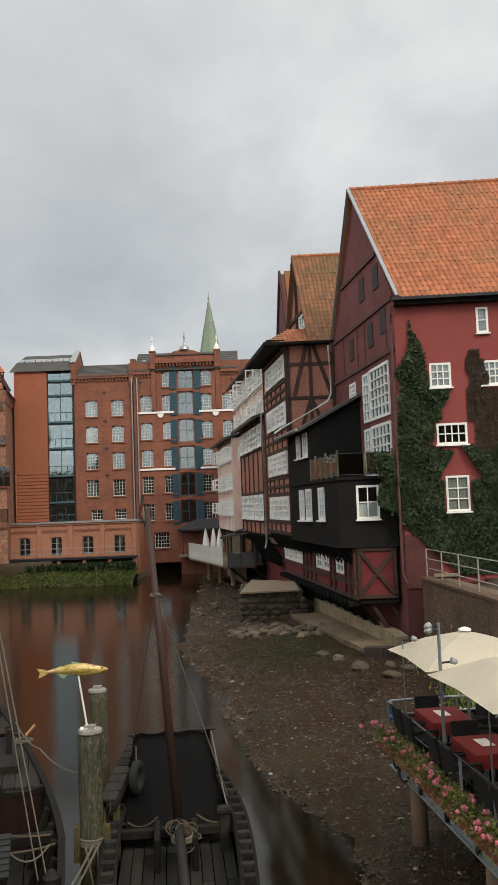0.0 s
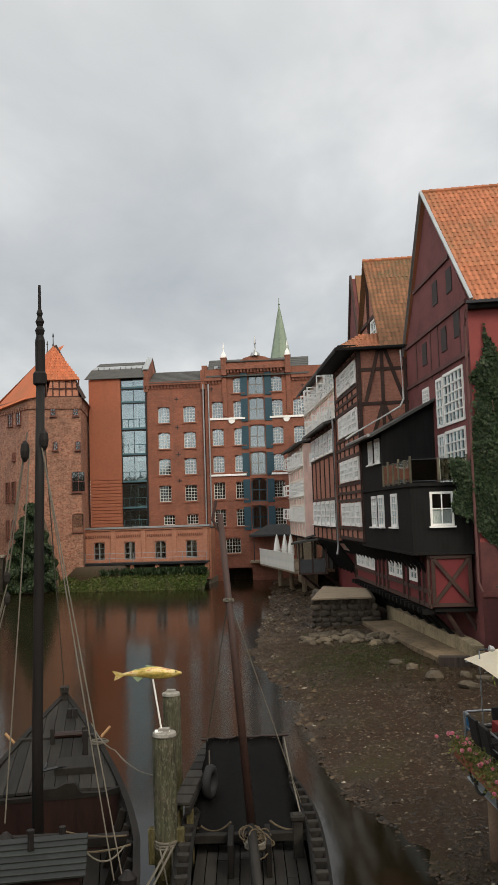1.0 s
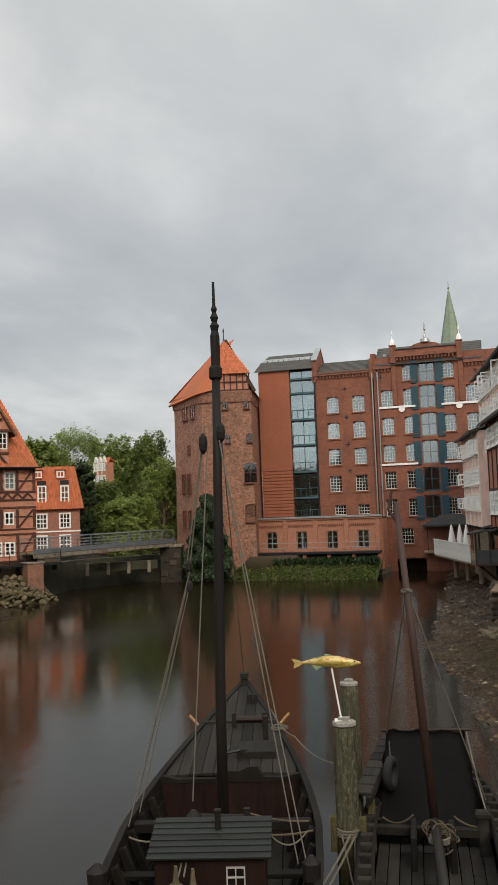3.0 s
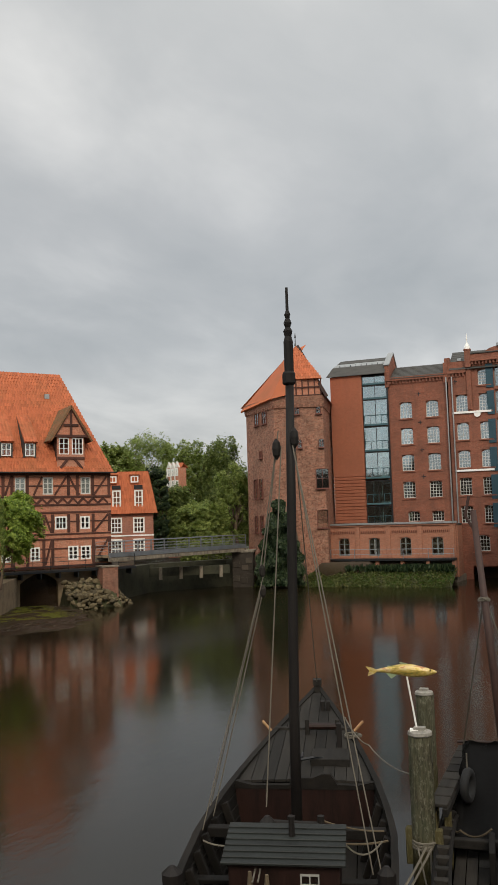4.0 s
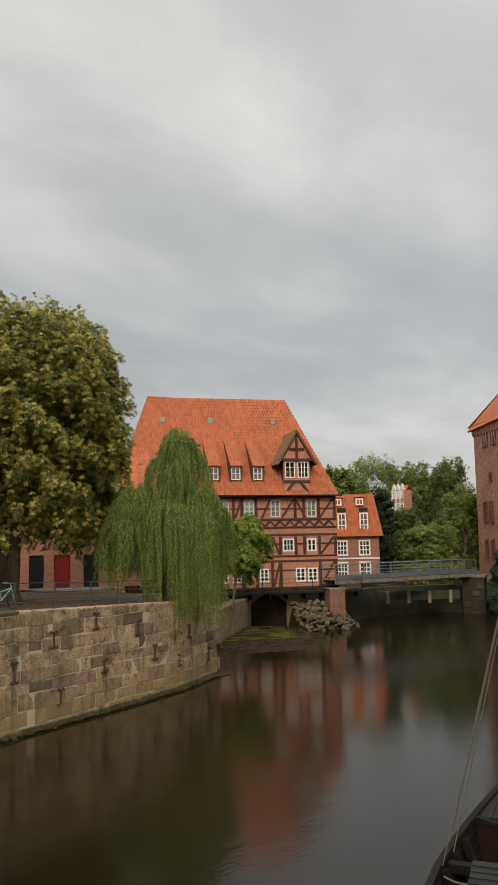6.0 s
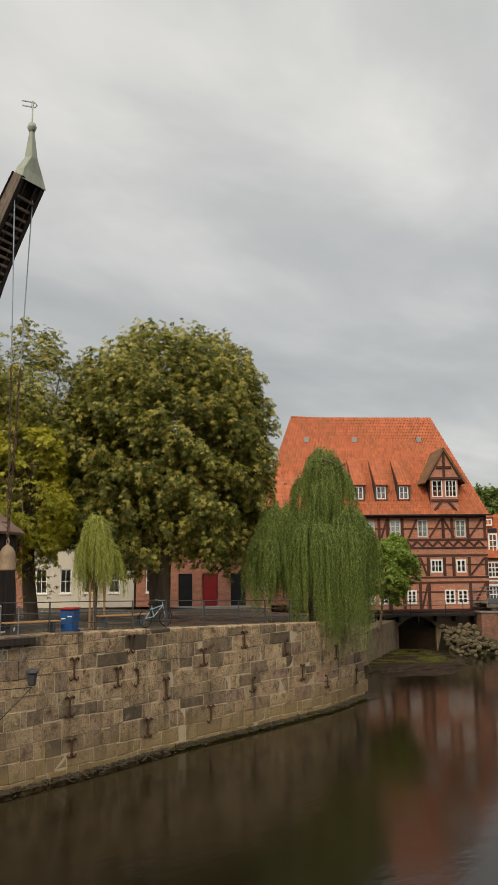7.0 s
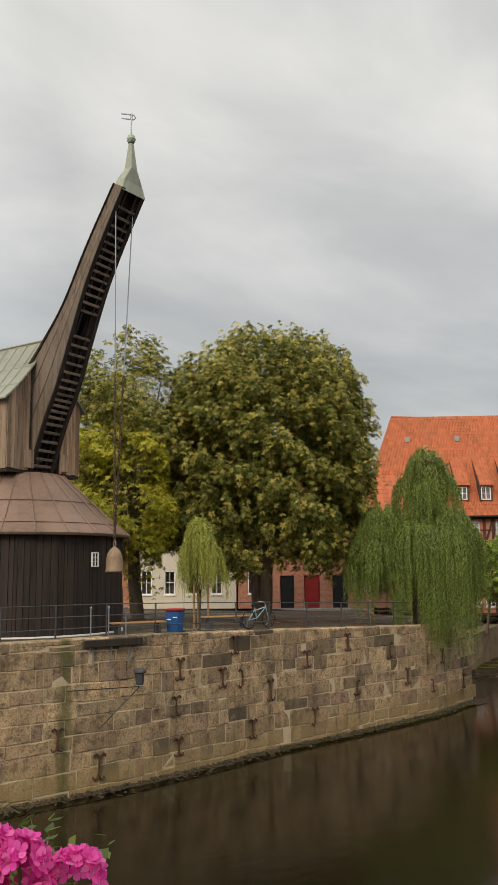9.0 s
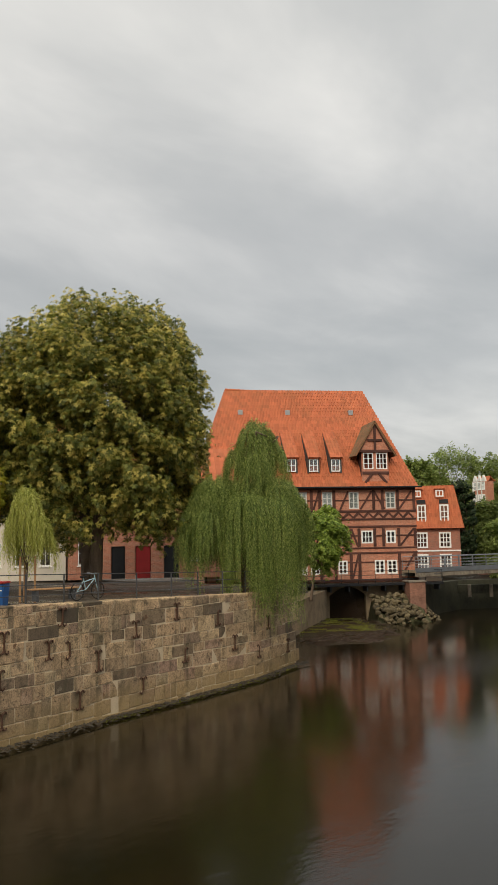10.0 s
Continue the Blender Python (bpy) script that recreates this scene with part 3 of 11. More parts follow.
def tile_roof(name, parent, a, b, c, d, mat_, tw=0.24, th=0.34, singles=0, label="", seed=1):
    """A roof slope of wavy clay tiles: a, b its lower edge, d, c the upper; the first tiles are pieces of their own."""
    a, b, c, d = Vector(a), Vector(b), Vector(c), Vector(d)
    nrm = (b - a).cross(d - a).normalized()
    if nrm.z < 0:
        nrm = -nrm
    bm = bmesh.new()
    vs = [bm.verts.new(p) for p in (a, b, c, d)]
    vs2 = [bm.verts.new(p - nrm * 0.12) for p in (a, b, c, d)]
    bm.faces.new(vs)
    bm.faces.new(vs2[::-1])
    for i in range(4):
        j = (i + 1) % 4
        bm.faces.new((vs[i], vs2[i], vs2[j], vs[j]))
    roof = part("roof", bm, mat_, parent, label)
    ex = (b - a).normalized()
    up = nrm.cross(ex).normalized()
    if up.z < 0:
        up = -up
    height = (d - a).dot(up)
    rows = max(1, round(height / th))
    rng = random.Random(seed)
    V, F, done = [], [], 0
    th = height / rows
    # one tile: an S-shaped cross-section, thicker at its lower end
    prof = [(0.0, 0.0), (0.2, 0.028), (0.42, 0.035), (0.62, 0.014), (0.8, -0.002), (1.0, 0.003)]
    tile_me = None
    for r in range(rows):
        s0, s1 = r * th, (r + 1) * th
        f = (s0 + th / 2) / height
        l, rr = a.lerp(d, f), b.lerp(c, f)
        x0, x1 = (l - a).dot(ex), (rr - a).dot(ex)
        if x1 - x0 < tw * 0.6:
            continue
        n = max(1, round((x1 - x0) / tw))
        w = (x1 - x0) / n
        for k in range(n):
            jit = rng.uniform(-0.007, 0.007)
            o = a + ex * (x0 + k * w) + up * (s0 - 0.03) + nrm * (0.012 + abs(jit))
            if done < singles:
                if tile_me is None:
                    tv = [ex * (p * w) + nrm * (q * 1.2 + 0.015) for p, q in prof] + [ex * (p * w) + nrm * (q * 1.2) + up * (th + 0.04) for p, q in prof] + [ex * (p * w) + nrm * (q * 1.2 + 0.003) for p, q in prof]
                    tf = [(i, i + 1, i + 7, i + 6) for i in range(5)] + [(i + 12, i + 13, i + 1, i) for i in range(5)]
                    tile_me = raw_mesh("roof_tile", tv, tf, mat_)
                link_mesh("roof_tile", tile_me, roof, Matrix.Translation(o))
                done += 1
                continue
            base = len(V)
            for p, q in prof:
                V.append(o + ex * (p * w) + nrm * (q * 1.2 + 0.015))
            for p, q in prof:
                V.append(o + ex * (p * w) + nrm * (q * 1.2) + up * (th + 0.03))
            F += [(base + i, base + i + 1, base + i + 7, base + i + 6) for i in range(5)]
            F.append((base, base + 5, base + 3, base + 2))
    tiles = link_mesh("roof_tiles", raw_mesh("roof_tiles", V, F, mat_), roof, kind="stuff")
    return roof


def ridge_tiles(parent, a, b, mat_, r=0.13, step=0.38):
    a, b = Vector(a), Vector(b)
    n = max(1, round((b - a).length / step))
    bm = bmesh.new()
    for k in range(n):
        p, q = a.lerp(b, k / n), a.lerp(b, (k + 1.12) / n)
        bm_rod(bm, p + Vector((0, 0, 0.03)), q, r, r * 0.9, 8)
    return part("ridge", bm, mat_, parent)


def rail_fence(name, pts, height, mat_, label, category="railing", every=1.9, rails=3, r=0.022, post=0.03, parent=None):
    """A metal railing along a line on the ground: posts and rails."""
    pts = [Vector(p) for p in pts]
    t = thing(name, Matrix.Translation(pts[0]), label, category)
    o = pts[0]
    for p, q in zip(pts, pts[1:]):
        n = max(1, round((q - p).length / every))
        for k in range(n + (1 if q is pts[-1] else 0)):
            s = p.lerp(q, k / n) - o
            bm = bmesh.new()
            bm_rod(bm, (0, 0, 0), (0, 0, height), post, n=6)
            part("post", bm, mat_, t, m=Matrix.Translation(s))
        for k in range(rails):
            h = height * (1 - k / rails) - 0.02
            bm = bmesh.new()
            bm_rod(bm, p - o + Vector((0, 0, h)), q - o + Vector((0, 0, h)), r, n=6)
            part("rail", bm, mat_, t)
    return t


def quad_cloud(name, centres, normals, sizes, mat_, rng, aspect=0.55, bend=0.2, tips=None, fan=1):
    """Leaves: bent diamonds at the given places."""
    n = len(centres)
    t1 = rng.normal(size=(n, 3))
    t1 -= normals * np.sum(t1 * normals, 1)[:, None]
    if tips is not None:
        t1 = tips
    t1 /= np.linalg.norm(t1, axis=1)[:, None] + 1e-9
    t2 = np.cross(normals, t1)
    t2 /= np.linalg.norm(t2, axis=1)[:, None] + 1e-9
    s = sizes[:, None]
    p0 = centres - t1 * s
    p1 = centres + t2 * s * aspect - normals * s * bend
    p2 = centres + t1 * s - normals * s * bend * 1.6
    p3 = centres - t2 * s * aspect - normals * s * bend
    V = np.stack([p0, p1, p2, p3], 1).reshape(-1, 3)
    me = bpy.data.meshes.new(name)
    me.vertices.add(4 * n)
    me.vertices.foreach_set("co", V.astype(np.float32).ravel())
    idx = np.arange(4 * n).reshape(n, 4)
    if fan > 1:
        # leaflets of one fan meet in one point
        idx[:, 0] = idx[np.arange(n) // fan * fan, 0]
    tri = np.concatenate([idx[:, [0, 1, 2]], idx[:, [0, 2, 3]]], 1).ravel()
    me.loops.add(6 * n)
    me.loops.foreach_set("vertex_index", tri.astype(np.int32))
    me.polygons.add(2 * n)
    me.polygons.foreach_set("loop_start", (np.arange(2 * n) * 3).astype(np.int32))
    me.materials.append(mat_)
    me.update(calc_edges=True)
    return me


def grow_limbs(t, base, top, r, tips, rng):
    """A tapered trunk that bows a little, with limbs to the given tips."""
    bm = bmesh.new()
    base, top = Vector(base), Vector(top)
    trunk = [base.lerp(top, k / 5) + Vector((rng.normal() * 0.06, rng.normal() * 0.06, 0)) * (k > 0) for k in range(6)]
    bm_tube(bm, [base - Vector((0, 0, 0.2))] + trunk, r * 1.25, 9, r * 0.55)
    part("trunk", bm, M_BARK, t, smooth=True)
    for tip in tips:
        tip = Vector(tip)
        k = int(rng.integers(2, 6))
        s = trunk[k]
        m = s.lerp(tip, 0.5) + Vector((rng.normal() * 0.3, rng.normal() * 0.3, 0.5))
        bm = bmesh.new()
        bm_tube(bm, [s, s.lerp(m, 0.55), m, m.lerp(tip, 0.6), tip], r * 0.36, 6, r * 0.07)
        part("limb", bm, M_BARK, t, smooth=True)


def broad_tree(name, at, trunk_h, trunk_r, centre, radii, leaves, mat_, label, seed, leaf=0.2, clumps=110, clump_r=1.15, forks=1, category="tree", lean=(0, 0), group="", uneven=0.095, palm=False, skirt=0):
    rng = np.random.default_rng(seed)
    t = thing(name, Matrix.Translation(at), label, category, group)
    c, R = np.array(centre, float), np.array(radii, float)
    # clump centres: thick near the outside, lumpy outline
    d = rng.normal(size=(clumps, 3))
    d /= np.linalg.norm(d, axis=1)[:, None]
    k = rng.uniform(0.25, 1, clumps) ** 0.45
    lump = 1 + uneven * (np.sin(d[:, 0] * 5 + seed) + np.sin(d[:, 2] * 6 + d[:, 1] * 4))
    cc = c + d * (R - clump_r * 0.6) * (k * lump)[:, None]
    if skirt:
        # broad below the middle, like a bell
        low = np.clip(np.abs(d[:, 2]) if skirt > 1 else -d[:, 2], 0, 0.97)
        f = np.where(low > 0, (1 - low ** 3.5) ** (1 / 3.5) / np.sqrt(1 - low * low), 1.0)
        if skirt == 1:
            # full shoulders above it
            high = np.clip(d[:, 2], 0, 0.97)
            f = np.where(high > 0, (1 - high ** 2.5) ** 0.4 / np.sqrt(1 - high * high), f)
        cc[:, :2] = c[:2] + (cc[:, :2] - c[:2]) * f[:, None]
    order = rng.permutation(clumps)
    for f in range(forks):
        off = (rng.normal() * 0.25 * (f > 0), rng.normal() * 0.25 * (f > 0))
        topx = Vector((c[0] * 0.7 + lean[0] + (f - (forks - 1) / 2) * 1.3, c[1] * 0.7 + lean[1], c[2] + R[2] * 0.1))
        grow_limbs(t, (off[0], off[1], 0), topx, trunk_r * (1 if forks == 1 else 0.72), [cc[i] for i in order[f::forks][:26 // forks]], rng)
    # leaves stand where a slow field of swells says so: loose masses with gaps between them
    lam = clump_r * np.array([11.0, 8.0, 6.0, 4.6, 3.6, 2.9, 2.3, 1.9, 1.55, 1.3, 1.05, 0.9])
    kv = rng.normal(size=(12, 3))
    kv /= np.linalg.norm(kv, axis=1)[:, None]
    kv *= (2 * math.pi / lam)[:, None] * np.array([1, 1, 1.2])
    ph, amp = rng.uniform(0, math.tau, 12), lam ** 0.4
    P_, G_, D_ = [], [], []
    need = leaves // 5 if palm else leaves
    while need > 0:
        q = 60000
        d = rng.normal(size=(q, 3))
        d /= np.linalg.norm(d, axis=1)[:, None]
        f = rng.uniform(0.06, 1, q) ** 0.3
        lump = 1 + uneven * (np.sin(d[:, 0] * 5 + seed) + np.sin(d[:, 2] * 6 + d[:, 1] * 4)) + 0.035 * np.sin(d[:, 0] * 17 + d[:, 2] * 13) + 0.03 * np.sin(d[:, 1] * 23 + d[:, 2] * 19 + seed)
        p = c + d * R * (f * lump)[:, None]
        if skirt:
            low = np.clip(np.abs(d[:, 2]) if skirt > 1 else -d[:, 2], 0, 0.97)
            s = np.where(low > 0, (1 - low ** 3.5) ** (1 / 3.5) / np.sqrt(1 - low * low), 1.0)
            if skirt == 1:
                high = np.clip(d[:, 2], 0, 0.97)
                s = np.where(high > 0, (1 - high ** 2.5) ** 0.4 / np.sqrt(1 - high * high), s)
            p[:, :2] = c[:2] + (p[:, :2] - c[:2]) * s[:, None]
        arg = p @ kv.T + ph
        v = np.sin(arg) @ amp / np.sqrt((amp ** 2).sum() / 2)
        g = (np.cos(arg) * amp) @ kv
        ok = v + rng.normal(size=q) * 0.22 > 0.05 + 1.1 * np.clip(f - 0.86, 0, 1) / 0.14
        if skirt == 1:
            # hollow below, round the trunk
            rh = np.hypot((p[:, 0] - c[0]) / R[0], (p[:, 1] - c[1]) / R[1])
            ok &= ~((p[:, 2] < c[2] - R[2] * (0.58 + 0.9 * rh)) & (rh < 0.45))
        p, g, d = p[ok][:need], g[ok][:need], d[ok][:need]
        P_.append(p)
        G_.append(-g / (np.linalg.norm(g, axis=1)[:, None] + 1e-9))
        D_.append(d)
        need -= len(p)
    p, g, o = np.concatenate(P_), np.concatenate(G_), np.concatenate(D_)
    if palm:
        p, g, o = np.repeat(p, 5, 0), np.repeat(g, 5, 0), np.repeat(o, 5, 0)
    leaves = len(p)
    nr = o * 0.45 + g * 0.5 + np.array([0, 0, 0.6]) + rng.normal(size=(leaves, 3)) * 0.3
    nr /= np.linalg.norm(nr, axis=1)[:, None]
    size, tips = leaf * rng.uniform(0.6, 1.3, leaves), None
    if palm:
        # five drooping leaflets fanned out round each stalk's end
        g = np.arange(leaves) // 5 * 5
        p, nr, size = p[g], nr[g], size[g]
        e1 = np.cross(nr, np.array([0.31, 0.2, 0.93]))
        e1 /= np.linalg.norm(e1, axis=1)[:, None] + 1e-9
        e2 = np.cross(nr, e1)
        an = (np.arange(leaves) % 5) * 1.15 + rng.uniform(-0.2, 0.2, leaves) + g
        tips = e1 * np.cos(an)[:, None] + e2 * np.sin(an)[:, None]
        p = p + tips * size[:, None] * 0.95 - np.array([0, 0, 0.25]) * size[:, None]
        tips = tips - np.array([0, 0, 0.45])
    me = quad_cloud("crown", p, nr, size, mat_, rng, aspect=0.42 if palm else 0.6, tips=tips, fan=5 if palm else 1)
    link_mesh("crown", me, t)
    return t


def weeping_tree(name, at, trunk_r, domes, mat_, label, seed, leaf=0.11, category="tree"):
    """Hanging strands of narrow leaves. domes: centre, radii, strands, how far they hang."""
    rng = np.random.default_rng(seed)
    t = thing(name, Matrix.Translation(at), label, category)
    P, N, T, S, tips = [], [], [], [], []
    for (cx, cy, cz), (rx, ry, rz), strands, hang in domes:
        for s in range(max(1, strands // 4)):
            a, u = rng.uniform(0, math.tau), math.sqrt(rng.uniform(0.06, 1))
            x, y = cx + rx * u * math.cos(a), cy + ry * u * math.sin(a)
            z = cz + rz * math.sqrt(max(0, 1 - u * u)) * rng.uniform(0.75, 1.1)
            if s % 5 == 0:
                tips.append((x, y, z - 0.1))
            L0 = hang * rng.uniform(0.35, 1.0) * (0.5 + 0.5 * u)
            L0 = min(L0, max(0.4, z - 0.3 if z - L0 < -2.5 else L0))
            throw = rng.uniform(0.15, 0.5) * min(1.0, L0 / 2)
            sway, ph = rng.uniform(0.04, 0.12), rng.uniform(0, 6)
            for q in range(8):
                L = L0 * rng.uniform(0.72, 1.06)
                ox, oy, oz = rng.normal(0, 0.085), rng.normal(0, 0.085), rng.normal(0, 0.1)
                n = max(4, int(L / 0.05))
                k = np.arange(n) / n
                d = k * L
                out = throw * (1 - np.exp(-d / 0.35))
                rise = 0.18 * np.exp(-((d - 0.12) / 0.14) ** 2)
                sw = sway * np.sin(d * 2.2 + ph) * k
                px_ = x + ox * (0.4 + k) + math.cos(a) * out + sw * math.sin(a)
                py_ = y + oy * (0.4 + k) + math.sin(a) * out + sw * math.cos(a)
                P.append(np.stack([px_, py_, z + oz + rise - d], 1) + rng.normal(size=(n, 3)) * 0.022)
                fall = np.clip(d / 0.5, 0, 1)
                T.append(np.stack([math.cos(a) * (1 - fall) + rng.normal(size=n) * 0.4, math.sin(a) * (1 - fall) + rng.normal(size=n) * 0.4, -0.25 - fall], 1))
                N.append(np.stack([math.cos(a) * 0.7 + ox * 6 + rng.normal(size=n) * 0.4, math.sin(a) * 0.7 + oy * 6 + rng.normal(size=n) * 0.4, 0.3 + 0.6 * (1 - fall)], 1))
                S.append(1.0 - 0.45 * k)
    P, N, T = np.concatenate(P), np.concatenate(N), np.concatenate(T)
    T /= np.linalg.norm(T, axis=1)[:, None]
    N -= T * np.sum(N * T, 1)[:, None]
    N /= np.linalg.norm(N, axis=1)[:, None] + 1e-9
    d0 = domes[0]
    grow_limbs(t, (0, 0, 0), (d0[0][0] * 0.8, d0[0][1] * 0.8, d0[0][2]), trunk_r, tips[:24], rng)
    link_mesh("crown", quad_cloud("crown", P, N, leaf * rng.uniform(0.7, 1.3, len(P)) * np.concatenate(S), mat_, rng, aspect=0.2, bend=0.1, tips=T), t)
    return t

# ---------------------------------------------------------------- ground, river and quays
QUAY = [(-24.4, -12.0), (-24.5, 9.25), (-24.6, 12.8), (-25.2, 16.8), (-25.9, 20.5), (-26.4, 24.8), (-27.2, 30.4), (-28.6, 35.2)]
RIVER = QUAY + [(-30.5, 37.0), (-35.6, 43.5), (-41.2, 55.2), (-36.5, 60.4), (-37.5, 70.0), (-33.0, 77.0), (-30.0, 76.0), (-21.0, 78.0), (-11.0, 81.0),
                (-10.5, 86.5), (-2.5, 86.5), (0.6, 66.0), (3.0, 47.0), (5.6, 34.6), (6.9, 34.6), (7.7, 24.5), (9.2, -12.0)]
SHORE = [(2.2, -12.0), (1.9, 15.4), (1.25, 17.9), (0.25, 20.5), (-0.65, 24.6), (-1.6, 30.8), (-2.6, 36.0), (-3.9, 41.0), (-3.4, 43.7), (-3.8, 48.5), (-3.9, 60.0), (-4.6, 73.6), (-5.2, 90.0)]


def inside(x, y, poly):
    hit = False
    for (x0, y0), (x1, y1) in zip(poly, poly[1:] + poly[:1]):
        if (y0 > y) != (y1 > y) and x < (x1 - x0) * (y - y0) / (y1 - y0) + x0:
            hit = not hit
    return hit


def edge_gap(x, y, poly):
    best = 1e9
    for (x0, y0), (x1, y1) in zip(poly, poly[1:] + poly[:1]):
        dx, dy = x1 - x0, y1 - y0
        k = max(0, min(1, ((x - x0) * dx + (y - y0) * dy) / (dx * dx + dy * dy)))
        best = min(best, math.hypot(x - x0 - k * dx, y - y0 - k * dy))
    return best


def along(pts, y):
    for (x0, y0), (x1, y1) in zip(pts, pts[1:]):
        if y0 <= y <= y1:
            return x0 + (x1 - x0) * (y - y0) / (y1 - y0)
    return pts[-1][0] if y > pts[-1][1] else pts[0][0]


def quay_top(y):
    return 4.62 if y < 14 else 4.62 - (min(y, 36) - 14) * 0.033


def ground_height(x, y):
    if inside(x, y, RIVER) or edge_gap(x, y, RIVER) < (1.15 if x < -27 and y > 33 else 0.5):
        s = x - along(SHORE, y)
        n = noise.noise((x * 0.5, y * 0.5, 0)) * 0.10 + noise.noise((x * 2.1, y * 2.1, 3)) * 0.05
        h = max(-0.7, min(0.5, s * (0.10 if s > 0 else 0.3))) + (n if s > -1 else 0)
        # the weedy shallow by the mill
        g = math.hypot((x + 40.5) / 3.0, (y - 51.5) / 5.0)
        if g < 1.3:
            h = max(h, 0.28 * (1.3 - g) + n * 1.2)
        return h
    if x < -20 and y < 70:
        return quay_top(y) - 0.05 if y < 40 else 3.1
    if x > 0 and y < 80:
        return 0.6 if 34.3 < y < 75 and x < 9.5 else 3.3
    return 2.1 if y < 140 else 3.5


def build_ground():
    xs = [-3000, -1200, -500, -220, -120, -80] + [-60 + 1.0 * i for i in range(30)] + [-30 + 0.6 * i for i in range(38)] + [-7.2 + 0.33 * i for i in range(52)] + [10 + 1.0 * i for i in range(12)] + [30, 60, 150, 400, 1200, 3000]
    ys = [-600, -100, -40, -12, 0] + [4 + 0.4 * i for i in range(80)] + [36 + 0.8 * i for i in range(66)] + [90, 95, 105, 120, 150, 220, 400, 1000, 3000]
    V = [(x, y, ground_height(x, y)) for y in ys for x in xs]
    n = len(xs)
    F = [(j * n + i, j * n + i + 1, (j + 1) * n + i + 1, (j + 1) * n + i) for j in range(len(ys) - 1) for i in range(n - 1)]
    g = link_mesh("ground", raw_mesh("ground", V, F, M_BED, True))
    tagged(g, "wet gravel river bed with mud and paved banks", "ground", kind="structure")


build_ground()
bm = bmesh.new()
vs = [bm.verts.new(p) for p in ((-70, -40, 0), (22, -40, 0), (22, 100, 0), (-70, 100, 0))]
bm.faces.new(vs)
tagged(link_mesh("water", to_mesh(bm, "water", M_WATER)), "calm brown river water with soft reflections", "water", kind="structure")


def wall_run(name, pts, z0, tops, thick, mat_, label, category="wall", inward=1):
    """A low wall along a line on the ground; its thickness lies to the left of the way it runs (inward=1)."""
    pts = [Vector((p[0], p[1], 0)) for p in pts]
    V, F = [], []
    for k, p in enumerate(pts):
        d = (pts[min(k + 1, len(pts) - 1)] - pts[max(0, k - 1)]).normalized()
        nrm = Vector((-d.y, d.x, 0)) * inward
        for q, z in ((p, z0), (p, tops[k]), (p + nrm * thick, tops[k]), (p + nrm * thick, z0)):
            V.append((q.x, q.y, z))
    for k in range(len(pts) - 1):
        a, b = 4 * k, 4 * k + 4
        F += [(a, b, b + 1, a + 1), (a + 1, b + 1, b + 2, a + 2), (a + 2, b + 2, b + 3, a + 3)]
    F += [(0, 1, 2, 3), (4 * len(pts) - 4, 4 * len(pts) - 1, 4 * len(pts) - 2, 4 * len(pts) - 3)]
    return tagged(link_mesh(name, raw_mesh(name, V, F, mat_)), label, category, kind="structure")


M_JOINT = plain("mortar_joint", (0.5, 0.4, 0.27), 0.95, fine=30, amount=0.25)
M_STONE = plain("sandstone_block", (0.34, 0.255, 0.16), 0.88, coarse=1.1, fine=11, amount=0.38, bump=0.6, dist=0.03, piece=0.42)
M_MOSSWALL = plain("mossy_damp_wall", (0.04, 0.04, 0.024), 0.8, coarse=0.9, fine=7, amount=0.55, bump=0.6, dist=0.05, stretch=(1, 1, 0.6))
M_RUBBLEDARK = plain("dark_rubble_stone", (0.062, 0.05, 0.038), 0.88, coarse=2, fine=12, amount=0.4, bump=0.6, dist=0.03, piece=0.45)
M_RUBBLE = plain("rubble_stone", (0.17, 0.145, 0.115), 0.88, coarse=2, fine=12, amount=0.35, bump=0.5, dist=0.03, piece=0.35)
wall_quay = wall_run("wall_quay", [(x + 0.042, y) for x, y in QUAY], -0.8, [quay_top(y) - 0.05 for x, y in QUAY], 1.4, M_JOINT, "weathered sandstone block quay wall with rusty iron ties", inward=1)
wall_run("wall_corner", [(-28.6, 35.2), (-30.5, 37.0), (-35.6, 43.5)], -0.8, [3.85, 3.6, 2.2], 1.2, M_STONE, "sandstone quay wall stepping down to the mill")
wall_run("wall_millrace", [(-35.6, 43.5), (-41.2, 55.2)], -0.8, [2.3, 2.5], 1.2, M_STONE, "low sandstone wall beside the mill race")
wall_run("wall_weir", [(-36.6, 61.5), (-37.4, 70.0), (-32.6, 76.6), (-30.4, 76.2)], -0.8, [2.6, 2.6, 2.6, 2.6], 1.0, M_MOSSWALL, "dark damp rubble wall behind the footbridge")
wall_run("wall_hotelbank", [(-21.0, 78.4), (-11.0, 81.2), (-10.6, 85.0)], -0.8, [0.5, 0.5, 0.6], 0.8, M_RUBBLE, "low stone edge of the grassy bank")
wall_run("wall_eastquay", [(9.2, 6.0), (7.7, 24.5), (6.9, 34.7)], -0.5, [3.4, 3.4, 3.4], 1.2, M_QUAYBRICK, "dark brick quay wall below a painted railing", inward=-1)
wall_run("wall_coping", [(9.12, 6.0), (7.62, 24.5), (6.82, 34.7)], 3.404, [3.5, 3.5, 3.5], 0.5, M_QUAYBRICK, "worn brick coping of the brick quay", inward=-1)
M_APRON = plain("stained_brown_concrete", (0.165, 0.118, 0.07), 0.85, coarse=0.45, fine=4, amount=0.6, bump=0.4, dist=0.03)
M_FOOTING = plain("mottled_footing_concrete", (0.3, 0.24, 0.15), 0.88, coarse=0.8, fine=5, amount=0.5, bump=0.5, dist=0.03)
